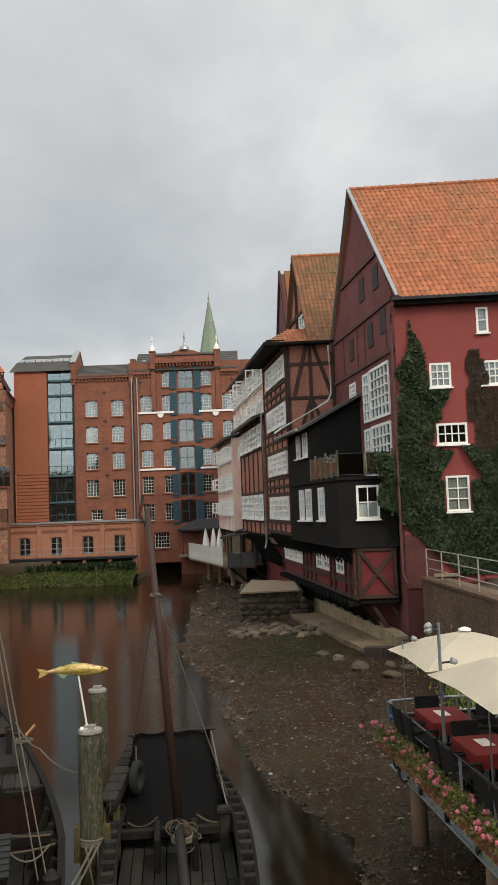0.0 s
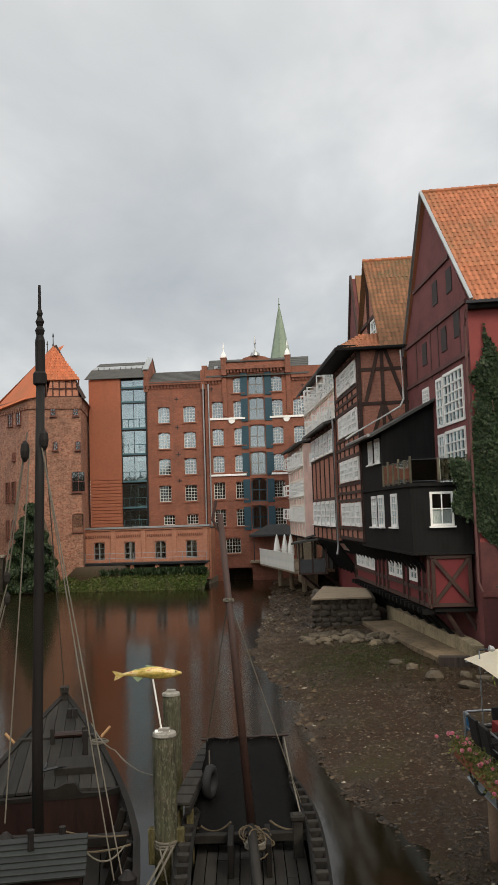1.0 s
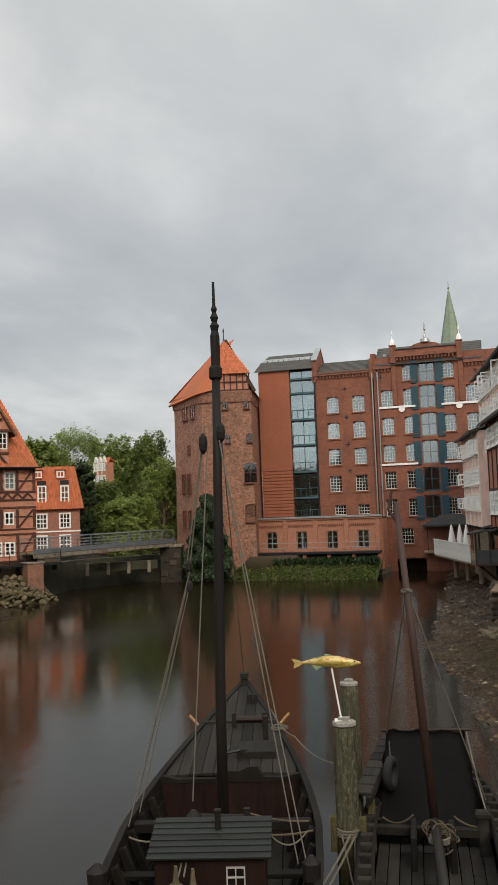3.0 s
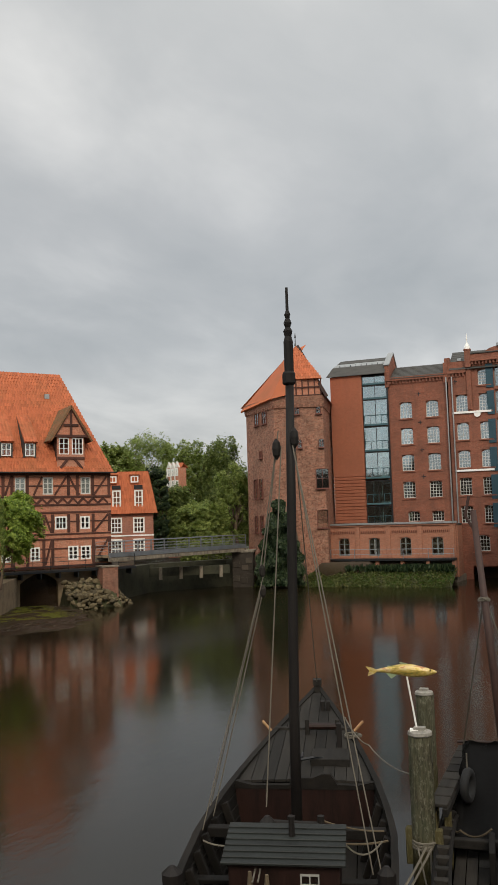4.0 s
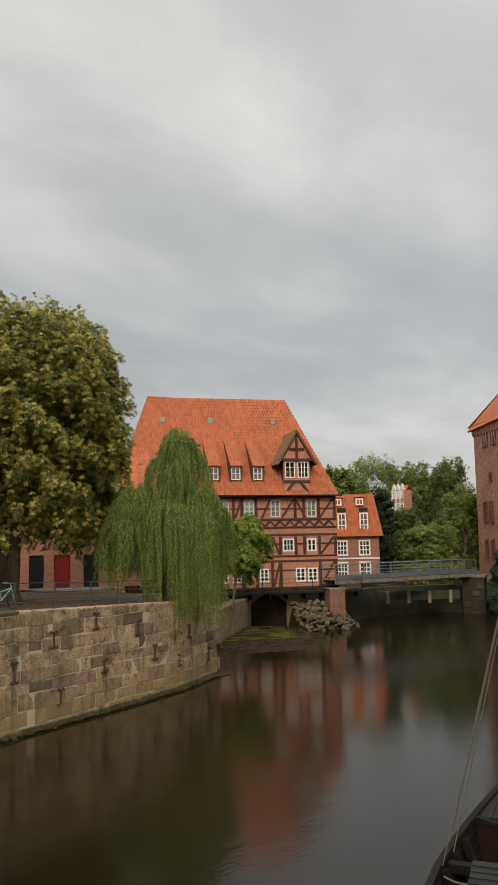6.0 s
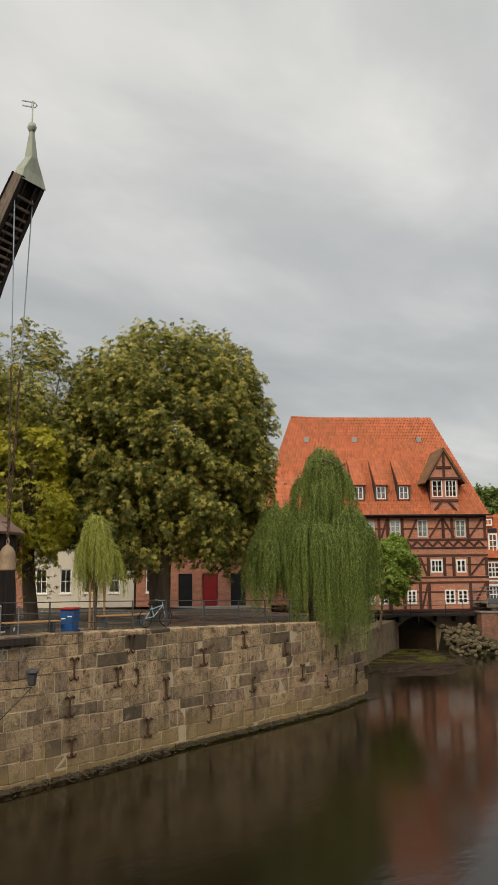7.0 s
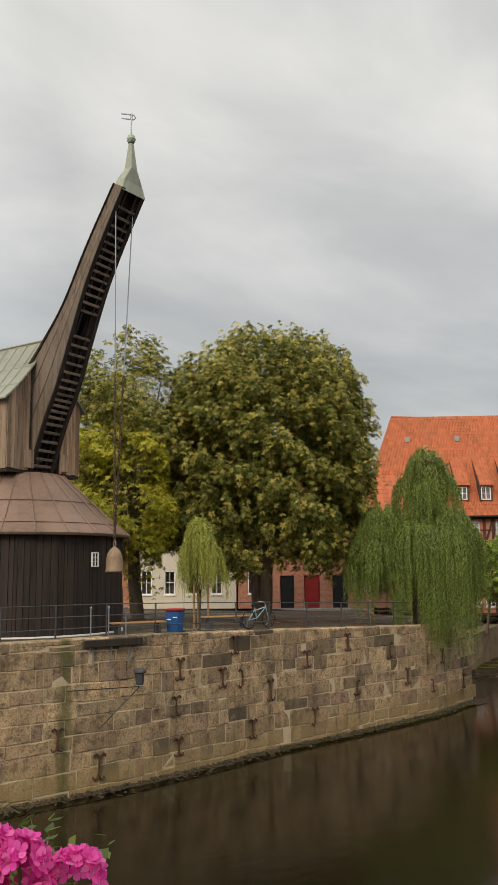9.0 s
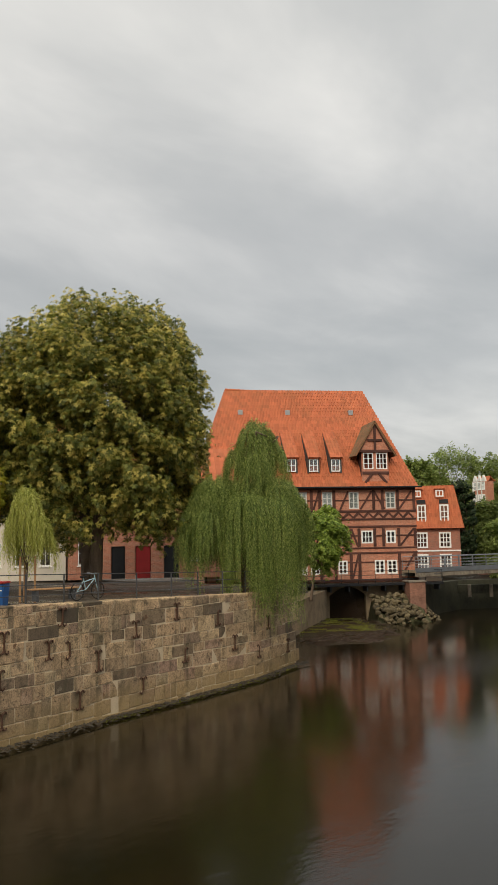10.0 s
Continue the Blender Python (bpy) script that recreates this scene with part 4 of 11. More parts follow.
wall_run("apron", [(4.35, 34.75), (4.2, 35.6), (2.3, 44.0), (1.95, 46.3)], -0.4, [0.7, 0.7, 0.7, 0.7], 1.85, M_APRON, "stained sloping concrete apron under the timber houses", inward=-1)
wall_run("wall_footing", [(5.75, 34.7), (5.6, 35.6), (4.1, 44.0), (3.4, 48.2)], -0.5, [1.12, 1.22, 1.3, 1.3], 0.5, M_FOOTING, "pale concrete footing wall under the timber houses", inward=-1)
baulk = thing("mooring_block", pose(4.3, 34.0, 0, 0, 0, -10), "dark weathered timber block at the end of the apron", "timber block")
for k in range(3):
    box("baulk", M_CRANEWOOD, baulk, 0.0, 1.2 - 0.03 * (k % 2), 0.24 * k, 0.24 * k + 0.225, -0.3, 0.84 - 0.02 * k)

# plain house row that closes the place behind the bridge
bm = bmesh.new()
bm_box(bm, -75, 45, -34.6, -34.0, -0.8, 14.0)
bm_box(bm, -75, 45, -36.5, -34.62, 13.0, 16.0)
tagged(link_mesh("wall_south", to_mesh(bm, "wall_south", M_QUAYBRICK)), "plain brick house fronts closing the river behind the bridge", "wall", kind="structure")

# ---------------------------------------------------------------- the brick hotel
hotel = thing("hotel", Matrix.Translation((-23.87, 85.0, 0)), "large red-brown brick mill hotel with shuttered loading doors", "building")


def hotel_build():
    H = hotel
    X = lambda wx: wx + 24.0
    rngH = random.Random(12)
    # wing of four window rows
    ops = []
    wins = []
    for cx in (-15.95, -13.3):
        for k, cz in enumerate((17.05, 14.4, 11.7, 8.95)):
            wins.append((X(cx) - 0.62, cz - 0.85, 1.24, 1.65, 4, 5, 0.22))
    for cx in (-15.6, -13.2):
        wins.append((X(cx) - 0.58, 5.75, 1.16, 1.0, 4, 3, 0.2))
    ops = [(w[0], w[0] + w[2], w[1], w[1] + w[3]) for w in wins]
    link_mesh("wall", wall_mesh("wall", M_HOTEL, 6.2, 21.0, ops, 0.45, X(-17.95), -0.5), H)
    for w in wins:
        window(H, w[0], w[1], w[2], w[3], w[4], w[5], M_PALEFRAME, M_GLASSPALE, y=0.2, bar=0.03, rim=0.06, arch=w[6], sill=False, curtain=rngH.random() > 0.8)
        box("window_sill", M_HOTEL, H, w[0] - 0.12, w[0] + w[2] + 0.12, -0.1, 0.05, w[1] - 0.16, w[1] - 0.01)
    # the taller main front
    wins, doors = [], []
    rows = (17.35, 14.55, 11.8, 9.1, 6.35)
    for k, cz in enumerate(rows):
        for cx in (-10.35, -8.12, -4.26, -2.02):
            wins.append((X(cx) - 0.58, cz - 0.9, 1.16, 1.7, 4, 5, 0.24))
        doors.append((X(-6.33) - 0.8, cz - 1.25, 1.6, 2.35))
    for cx in (-8.12, -4.26):
        wins.append((X(cx) - 0.58, 19.0, 1.16, 1.55, 4, 5, 0.24))
    doors.append((X(-6.33) - 0.8, 18.75, 1.6, 2.1))
    wins.append((X(-9.1) - 0.75, 2.7, 1.5, 1.55, 5, 4, 0.25))
    ops = [(w[0], w[0] + w[2], w[1], w[1] + w[3]) for w in wins + doors]
    arch = (X(-10.05), X(-7.25), -0.5, 1.2)
    link_mesh("wall", wall_mesh("wall", M_HOTEL, 13.2, 22.0, ops + [arch], 0.5, X(-11.6), -0.5), H, Matrix.Translation((0, -0.15, 0)))
    # rounded head of the culvert
    bm = bmesh.new()
    ax0, ax1 = arch[0], arch[1]
    lo = [bm.verts.new((ax0 + (ax1 - ax0) * k / 12, -0.153, 0.55 + 0.62 * math.sin(math.pi * k / 12) ** 0.7)) for k in range(13)]
    hi = [bm.verts.new((v.co.x, -0.153, 1.25)) for v in lo]
    for k in range(12):
        bm.faces.new((lo[k], lo[k + 1], hi[k + 1], hi[k]))
    bmesh.ops.solidify(bm, geom=bm.faces[:], thickness=0.3)
    part("culvert_arch", bm, M_HOTEL, H)
    for w in wins:
        window(H, w[0], w[1], w[2], w[3], w[4], w[5], M_PALEFRAME, M_GLASSPALE, y=0.06, bar=0.03, rim=0.06, arch=w[6], sill=False, curtain=rngH.random() > 0.8)
        box("window_sill", M_HOTEL, H, w[0] - 0.12, w[0] + w[2] + 0.12, -0.26, -0.1, w[1] - 0.16, w[1] - 0.01)
    for d in doors:
        dark = d[1] < 8.5
        window(H, d[0], d[1], d[2], d[3], 2, 2, M_SHUTTER if dark else M_GREYFRAME, M_GLASS if dark else M_GLASSPALE, y=0.02, bar=0.09, rim=0.12, arch=0.3, sill=False)
        for sx in (d[0] - 0.78, d[0] + d[2] + 0.08):
            sh = box("shutter", M_SHUTTER, H, sx, sx + 0.7, -0.26, -0.17, d[1] - 0.1, d[1] + 2.25)
            for q in range(5):
                box("ledge", M_SHUTTER, sh, -0.33, 0.33, -0.065, -0.05, -1.0 + q * 0.48, -0.94 + q * 0.48)
    for z in (16.35, 10.6):
        for x0, x1 in ((-11.3, -7.55), (-5.0, -1.2)):
            box("stone_band", M_WHITE, H, X(x0), X(x1), -0.3, -0.15, z - 0.1, z + 0.1, label="whitewashed stone band")
    for cx in (-8.9, -3.3):
        bm = bmesh.new()
        bm_rod(bm, (0, 0, 0), (0, -0.08, 0), 0.32, n=16)
        part("roundel", bm, M_WHITE, H, "white round anchor plate", m=Matrix.Translation((X(cx), -0.2, 16.15)))
    # pediment with finials over the middle bay
    bm = bmesh.new()
    prof = [(-9.6, 21.3), (-3.0, 21.3), (-3.0, 22.1), (-4.6, 22.2), (-5.2, 22.55), (-5.9, 22.7), (-6.3, 23.1), (-6.8, 22.7), (-7.4, 22.55), (-8.0, 22.2), (-9.6, 22.1)]
    f0 = [bm.verts.new((X(px_), -0.3, pz)) for px_, pz in prof]
    f1 = [bm.verts.new((X(px_), 0.2, pz)) for px_, pz in prof]
    bm.faces.new(f0)
    bm.faces.new(f1[::-1])
    for i in range(len(prof)):
        j = (i + 1) % len(prof)
        bm.faces.new((f0[j], f0[i], f1[i], f1[j]))
    part("pediment", bm, M_HOTEL, H)
    box("coping", M_SLATE, H, X(-9.7), X(-2.9), -0.42, 0.3, 22.12, 22.24)
    # small iron cross anchors between the rows
    for cx, cz in ((-14.6, 18.6), (-14.55, 15.7), (-14.5, 12.9), (-14.45, 10.2), (-10.9, 19.5), (-1.6, 19.5)):
        bm = bmesh.new()
        bm_box(bm, -0.22, 0.22, -0.03, 0.0, -0.035, 0.035)
        bm_box(bm, -0.035, 0.035, -0.034, 0.0, -0.22, 0.22)
        part("iron_cross", bm, M_DARKMETAL, H, "small iron wall cross", m=Matrix.Translation((X(cx), -0.01 if cx < -12 else -0.16, cz)))
    # brick lesenes framing the middle bay
    for x0, x1 in ((-9.78, -9.32), (-3.22, -2.76)):
        box("lesene", M_HOTEL, H, X(x0), X(x1), -0.3, -0.153, 16.6, 21.3)
    for cx in (-9.55, -3.0):
        bm = bmesh.new()
        bm_box(bm, -0.28, 0.28, -0.28, 0.28, -1.2, 0.5)
        bm_box(bm, -0.34, 0.34, -0.34, 0.34, 0.5, 0.62)
        part("pier", bm, M_HOTEL, H, m=Matrix.Translation((X(cx), -0.25, 22.0)))
        bm = bmesh.new()
        bm_lathe(bm, [(0.3, 0), (0.26, 0.3), (0.12, 0.6), (0.05, 0.7), (0.05, 1.0), (0.09, 1.05), (0.02, 1.6)], 10)
        part("finial", bm, M_WHITE, H, "white stone finial", m=Matrix.Translation((X(cx), -0.25, 22.62)))
    bm = bmesh.new()
    bm_lathe(bm, [(0.5, 0), (0.45, 0.3), (0.14, 0.5), (0.07, 0.8), (0.07, 1.2), (0.12, 1.3), (0.03, 2.1)], 12)
    part("finial", bm, M_ZINC, H, m=Matrix.Translation((X(-6.3), -0.1, 22.7)))
    # corbelled cornices: rows of small brackets
    for x0, x1, z, y in ((-17.95, -11.8, 20.1, 0.0), (-11.6, -9.8, 20.3, -0.15), (-9.3, -3.3, 21.35, -0.3), (-2.7, 1.4, 20.3, -0.15)):
        box("cornice", M_HOTEL, H, X(x0), X(x1), y - 0.26, y, z, z + 0.35)
        n = int((x1 - x0) / 0.34)
        for k in range(n):
            box("bracket", M_HOTEL, H, X(x0) + 0.1 + k * 0.34, X(x0) + 0.26 + k * 0.34, y - 0.2, y, z - 0.32, z - 0.005)
    # downpipes
    for cx in (-11.75, -11.2):
        bm = bmesh.new()
        bm_rod(bm, (X(cx), -0.35, 3.0), (X(cx), -0.35, 20.0), 0.07, n=8)
        part("downpipe", bm, M_ZINC, H)
    # roofs, dark slates in steps
    for x0, x1, z0, y0, z1, y1 in ((-17.4, -11.7, 20.3, -0.3, 21.95, 2.9), (-11.4, -0.9, 20.65, -0.45, 22.95, 2.8)):
        bm = bmesh.new()
        rows_ = 9
        for k in range(rows_):
            f0_, f1_ = k / rows_, (k + 1.15) / rows_
            m_ = [(X(x0), y0 + (y1 - y0) * f0_, z0 + (z1 - z0) * f0_ + 0.05), (X(x1), y0 + (y1 - y0) * f0_, z0 + (z1 - z0) * f0_ + 0.05), (X(x1), y0 + (y1 - y0) * f1_, z0 + (z1 - z0) * f1_), (X(x0), y0 + (y1 - y0) * f1_, z0 + (z1 - z0) * f1_)]
            a_ = [bm.verts.new(p) for p in m_]
            b_ = [bm.verts.new((p[0], p[1], p[2] - 0.07)) for p in m_]
            bm.faces.new(a_)
            bm.faces.new((b_[0], b_[1], a_[1], a_[0]))
            bm.faces.new((b_[1], b_[2], a_[2], a_[1]))
            bm.faces.new((a_[0], a_[3], b_[3], b_[0]))
        part("roof", bm, M_SLATE, H)
    box("fire_wall", M_HOTEL, H, X(-12.0), X(-11.55), -0.3, 3.2, 19.5, 21.5)
    box("chimney_stub", M_HOTEL, H, X(-12.05), X(-11.5), 1.2, 2.2, 21.5, 22.2)
    # parapet gable between wing and stair tower, with a pale coping
    prof = [(-0.2, 19.5), (-0.2, 21.75), (2.4, 23.45), (4.6, 21.6), (4.6, 19.5)]
    bm = bmesh.new()
    f0 = [bm.verts.new((X(-17.95), py, pz)) for py, pz in prof]
    f1 = [bm.verts.new((X(-17.5), py, pz)) for py, pz in prof]
    bm.faces.new(f0)
    bm.faces.new(f1[::-1])
    for i in range(len(prof)):
        j = (i + 1) % len(prof)
        bm.faces.new((f0[j], f0[i], f1[i], f1[j]))
    bmesh.ops.recalc_face_normals(bm, faces=bm.faces[:])
    part("parapet_gable", bm, M_HOTEL, H)
    for (ya, za), (yb, zb) in (((-0.3, 21.78), (2.4, 23.5)), ((4.7, 21.65), (2.4, 23.5))):
        beam("coping", M_ZINC, H, (X(-17.72), ya, za), (X(-17.72), yb, zb), 0.6, 0.12, "pale sheet coping")
    box("skylight", M_ZINC, H, X(-10.7), X(-10.3), 0.9, 1.3, 21.75, 22.0)
    # closing walls behind
    box("back_wall", M_HOTEL, H, X(-17.9), X(1.5), 12.0, 12.4, -0.5, 20.4)
    box("side_wall", M_HOTEL, H, X(1.2), X(1.6), 0.4, 12.0, -0.5, 20.4)
    box("attic_floor", M_SLATE, H, X(-17.9), X(1.5), 2.0, 12.0, 20.4, 20.6)
    box("rear_roof", M_SLATE, H, X(-17.9), X(1.5), 2.9, 12.2, 21.2, 21.4)


hotel_build()

stair = thing("stair_tower", Matrix.Translation((-23.6, 84.6, 0)), "smooth orange brick stair tower with a tall glass shaft", "building")


def stair_build():
    S = stair
    box("brick_pier", M_STAIR, S, 0.05, 3.36, 0, 4.0, 10.5, 20.95)
    for k in range(15):
        z = 5.4 + k * 0.34
        box("brick_course", M_STAIR, S, 0.05, 3.36, 0.0, 4.0, z, z + 0.27)
    box("core", M_STAIR, S, 0.12, 3.29, 0.07, 3.9, -0.5, 10.5)
    # glass shaft: floors, mullions and panes
    panes = ((5.5, 7.34), (7.73, 9.94), (10.4, 12.86), (13.2, 15.48), (15.85, 18.3), (18.6, 19.75), (20.1, 20.75))
    for z0, z1 in panes:
        for q in range(2):
            x0 = 3.42 + q * 1.27
            box("mullion", M_DARKMETAL, S, x0 - 0.025, x0 + 0.025, 0.25, 0.4, z0, z1)
            # the sheets are not quite flush with the brick front
            p = box("pane", M_GLASSTEAL, S, x0 + 0.03, x0 + 1.24, 0.32, 0.335, z0, z1, turn=pose(0, 0, 0, 0, 0, 4.5))
            p.visible_shadow = False
        box("transom", M_DARKMETAL, S, 3.4, 5.95, 0.24, 0.42, z1, z1 + 0.08)
        box("floor_edge", M_TEALSTEEL, S, 3.4, 5.95, 0.22, 0.5, z0 - 0.2, z0)
        box("landing", M_CONCRETE, S, 3.4, 5.95, 0.5, 3.8, z0 - 0.22, z0 - 0.02)
        if z1 - z0 > 1.5:
            box("handrail", M_TEALSTEEL, S, 3.45, 5.9, 0.17, 0.22, z0 + 0.85, z0 + 0.9)
            for q in range(5):
                box("baluster", M_TEALSTEEL, S, 3.5 + q * 0.58, 3.53 + q * 0.58, 0.18, 0.21, z0, z0 + 0.85)
            fr = box("white_door_frame", M_WHITE, S, 4.9, 5.8, 0.75, 0.85, z0 + 0.02, z1 - 0.1)
            box("door_pane", M_GLASSTEAL, fr, -0.36, 0.36, -0.07, -0.055, -0.9, 0.85)
    box("rear_wall", M_CREAM, S, 3.4, 6.0, 3.8, 4.0, -0.5, 20.9)
    box("side_post", M_DARKMETAL, S, 5.9, 6.05, 0.22, 3.8, 4.8, 20.9)
    # the upper plant room with its flat metal roof
    def slope(name, mat_, x0, x1, x2, x3, y0, z0, y1, z1):
        """A sheet roof between a lower and an upper edge, 6 cm thick."""
        bm = bmesh.new()
        a_ = [bm.verts.new(p) for p in ((x0, y0, z0), (x1, y0, z0), (x2, y1, z1), (x3, y1, z1))]
        b_ = [bm.verts.new((v.co.x, v.co.y, v.co.z - 0.06)) for v in a_]
        bm.faces.new(a_)
        bm.faces.new(b_[::-1])
        for i in range(4):
            j = (i + 1) % 4
            bm.faces.new((a_[j], a_[i], b_[i], b_[j]))
        part(name, bm, mat_, S)
    box("plant_room", M_DARKMETAL, S, 0.1, 5.9, 0.3, 4.0, 20.96, 21.3)
    slope("eave_roof", M_SLATE, -0.3, 5.9, 5.8, 0.15, -0.25, 21.0, 0.9, 22.1)
    slope("glass_roof", M_ZINC, 0.2, 5.8, 5.75, 0.5, 0.95, 22.15, 1.6, 22.55)
    slope("top_roof", M_SLATE, 0.5, 5.75, 5.7, 0.75, 1.62, 22.6, 2.3, 23.0)
    for q in range(9):
        box("glazing_bar", M_DARKMETAL, S, 0.9 + q * 0.58, 0.94 + q * 0.58, 0.85, 0.95, 21.5, 22.3)
    slope("rear_roof", M_SLATE, 0.75, 5.7, 5.9, 0.2, 2.3, 22.95, 4.2, 21.3)
    box("side_cover", M_SLATE, S, 0.4, 5.6, 0.9, 4.0, 21.2, 22.0)


stair_build()

pavilion = thing("pavilion", Matrix.Translation((-23.8, 81.0, 0)), "low pink-red brick riverside pavilion with arched windows", "building")


def pavilion_build():
    P = pavilion
    wins = [(cx + 24 - 0.55, 2.55, 1.1, 1.75) for cx in (-21.95, -18.92, -15.89, -12.86)]
    ops = [(w[0], w[0] + w[2], w[1], w[1] + w[3]) for w in wins]
    link_mesh("wall", wall_mesh("wall", M_PAV, 12.5, 5.1, ops, 0.4, 0.35, 0.5), P)
    for w in wins:
        window(P, w[0], w[1], w[2], w[3], 2, 3, M_GREYFRAME, M_GLASS, y=0.14, bar=0.06, rim=0.08, arch=0.26, sill=True, split=1, fill=M_PAV)
        # dentil frieze of set bricks
        for q in range(14):
            box("frieze_brick", M_HOTEL, P, w[0] - 0.74 + q * 0.185, w[0] - 0.64 + q * 0.185, -0.09, -0.002, 4.72 + 0.04 * (q % 2), 4.98)
    for k in range(5):
        x = 0.2 + 3.03 * k
        box("pilaster", M_PAV, P, max(x, 0.36), x + 0.42, -0.12, -0.002, 0.5, 5.4)
    box("parapet", M_PAV, P, 0.25, 12.95, -0.15, 0.3, 5.4, 5.55)
    box("coping", M_ZINC, P, 0.15, 13.0, -0.25, 0.4, 5.56, 5.74)
    box("roof", M_SLATE, P, 0.2, 13.0, 0.4, 3.9, 5.3, 5.5)
    box("side_wall", M_PAV, P, 12.6, 13.0, 0.4, 4.0, 0.5, 5.4)
    box("side_wall", M_PAV, P, 0.2, 0.6, 0.4, 4.0, 0.5, 5.4)
    box("walkway", M_DARKMETAL, P, -1.4, 12.9, -1.5, -0.16, 2.14, 2.34)
    box("foundation", M_RUBBLEDARK, P, 0.35, 12.9, -0.5, -0.16, 0.3, 2.1)
    for k in range(6):
        box("walkway_pier", M_PAV, P, 0.6 + k * 2.4, 0.95 + k * 2.4, -1.3, -0.52, 0.6, 2.13)


pavilion_build()
rail_fence("pavilion_railing", [(-25.1, 79.6, 2.32), (-11.0, 79.6, 2.32)], 0.95, M_GALV, "thin galvanised railing before the brick pavilion", every=2.2, rails=2)

# ---------------------------------------------------------------- the old water tower
M_TOWERFRAME = plain("oxblood_window_frame", (0.14, 0.05, 0.035), 0.7, amount=0.25)
water_tower = thing("water_tower", Matrix.Translation((-26.5, 81.5, 0)), "old brick water tower with an orange tiled roof", "building")


def tower_build():
    T = water_tower
    o = Vector((-26.5, 81.5))
    plan = [(-27.4, 77.4), (-22.75, 78.7), (-24.2, 87.0), (-29.5, 88.0), (-32.1, 82.0)]
    P = [Vector((x - o.x, y - o.y)) for x, y in plan]
    c = sum(P, Vector((0, 0))) / 5
    bm = bmesh.new()
    rings = []
    for z, k in ((0, 1.035), (4, 1.02), (9, 1.0), (17.2, 1.0), (17.2, 1.02), (17.5, 1.035), (18.0, 1.05), (18.3, 1.06)):
        rings.append([bm.verts.new(((c + (p - c) * k).x, (c + (p - c) * k).y, z)) for p in P])
    for a, b in zip(rings, rings[1:]):
        for i in range(5):
            j = (i + 1) % 5
            bm.faces.new((a[i], a[j], b[j], b[i]))
    bm.faces.new(rings[-1])
    part("wall", bm, M_TOWERBRICK, T)
    e = [c + (p - c) * 1.12 for p in P]
    A, B, D_, C_ = e[0], e[1], e[3], e[4]
    r0, r1 = Vector((0.55, -0.9, 23.9)), Vector((-1.2, 2.6, 23.9))
    z = 18.1
    # timbered strip under the half hip
    s0, s1 = Vector((P[0].x + 1.6, P[0].y + 0.55, 0)), Vector((P[1].x - 0.1, P[1].y - 0.05, 0))
    bm = bmesh.new()
    v4 = [bm.verts.new(q) for q in ((s0.x, s0.y, 18.3), (s1.x, s1.y, 18.3), (s1.x - 0.3, s1.y, 20.1), (s0.x + 0.4, s0.y, 20.1))]
    bm.faces.new(v4)
    part("timber_gable", bm, M_MILLBRICK, T)
    for k in range(6):
        q = s0.lerp(s1, k / 5)
        beam("timber", M_MILLTIMBER, T, (q.x, q.y - 0.06, 18.3), (q.x, q.y - 0.06, 20.1), 0.12, 0.1)
    for zz in (18.4, 19.2, 20.05):
        beam("timber", M_MILLTIMBER, T, (s0.x, s0.y - 0.07, zz), (s1.x, s1.y - 0.07, zz), 0.11, 0.1)
    tile_roof("roof", T, (s0.x - 0.2, s0.y - 0.3, 20.0), (s1.x + 0.2, s1.y - 0.3, 20.0), (r0.x + 0.05, r0.y, r0.z), (r0.x, r0.y, r0.z), M_TILEFAR, 0.26, 0.36, seed=5)
    tile_roof("roof", T, (C_.x, C_.y, z - 0.4), (A.x, A.y, z), (r0.x, r0.y, r0.z), (r1.x, r1.y, r1.z), M_TILEFAR, 0.26, 0.36, seed=6)
    bm = bmesh.new()
    bm.faces.new([bm.verts.new(q) for q in ((A.x, A.y, z), (A.x + 1.4, A.y + 0.4, z + 0.3), (r0.x - 0.02, r0.y, r0.z - 0.05))])
    part("hip_roof", bm, M_TILEFAR, T)
    bm = bmesh.new()
    for f in (((B.x, B.y, z), (e[2].x, e[2].y, z), tuple(r1), tuple(r0)), ((e[2].x, e[2].y, z), (D_.x, D_.y, z), tuple(r1)), ((D_.x, D_.y, z), (C_.x, C_.y, z), tuple(r1))):
        bm.faces.new([bm.verts.new(q) for q in f])
    part("rear_roof", bm, M_TILEFAR, T)
    beam("verge", M_TIMBER, T, (B.x + 0.1, B.y - 0.2, z), (r0.x + 0.2, r0.y, r0.z), 0.3, 0.12)
    for p in (r0, r1):
        bm = bmesh.new()
        bm_lathe(bm, [(0.12, 0), (0.05, 0.3), (0.04, 0.8), (0.1, 0.9), (0.02, 1.3)], 8)
        part("finial", bm, M_DARKMETAL, T, m=Matrix.Translation(p))
    # windows on the two faces that look over the river
    for (a, b, xs) in ((P[0], P[1], ((2.0, 16.5, .55, .9), (4.1, 16.5, .55, .9), (2.2, 13.2, .5, .9), (4.3, 13.2, .55, .9), (3.9, 9.2, 1.3, 2.0), (3.9, 5.4, 1.1, 1.8))), (P[4], P[0], ((1.6, 8.5, .8, 2.0), (2.9, 8.5, .8, 2.0), (1.6, 5.0, .8, 1.8), (2.9, 5.0, .8, 1.8), (3.2, 12.5, .55, .8), (2.2, 15.9, 1.0, 1.3), (4.0, 15.9, 1.0, 1.3)))):
        d = (b - a).normalized()
        turn = Matrix.Translation((a.x, a.y, 0)) @ Matrix.Rotation(math.atan2(d.y, d.x), 4, 'Z')
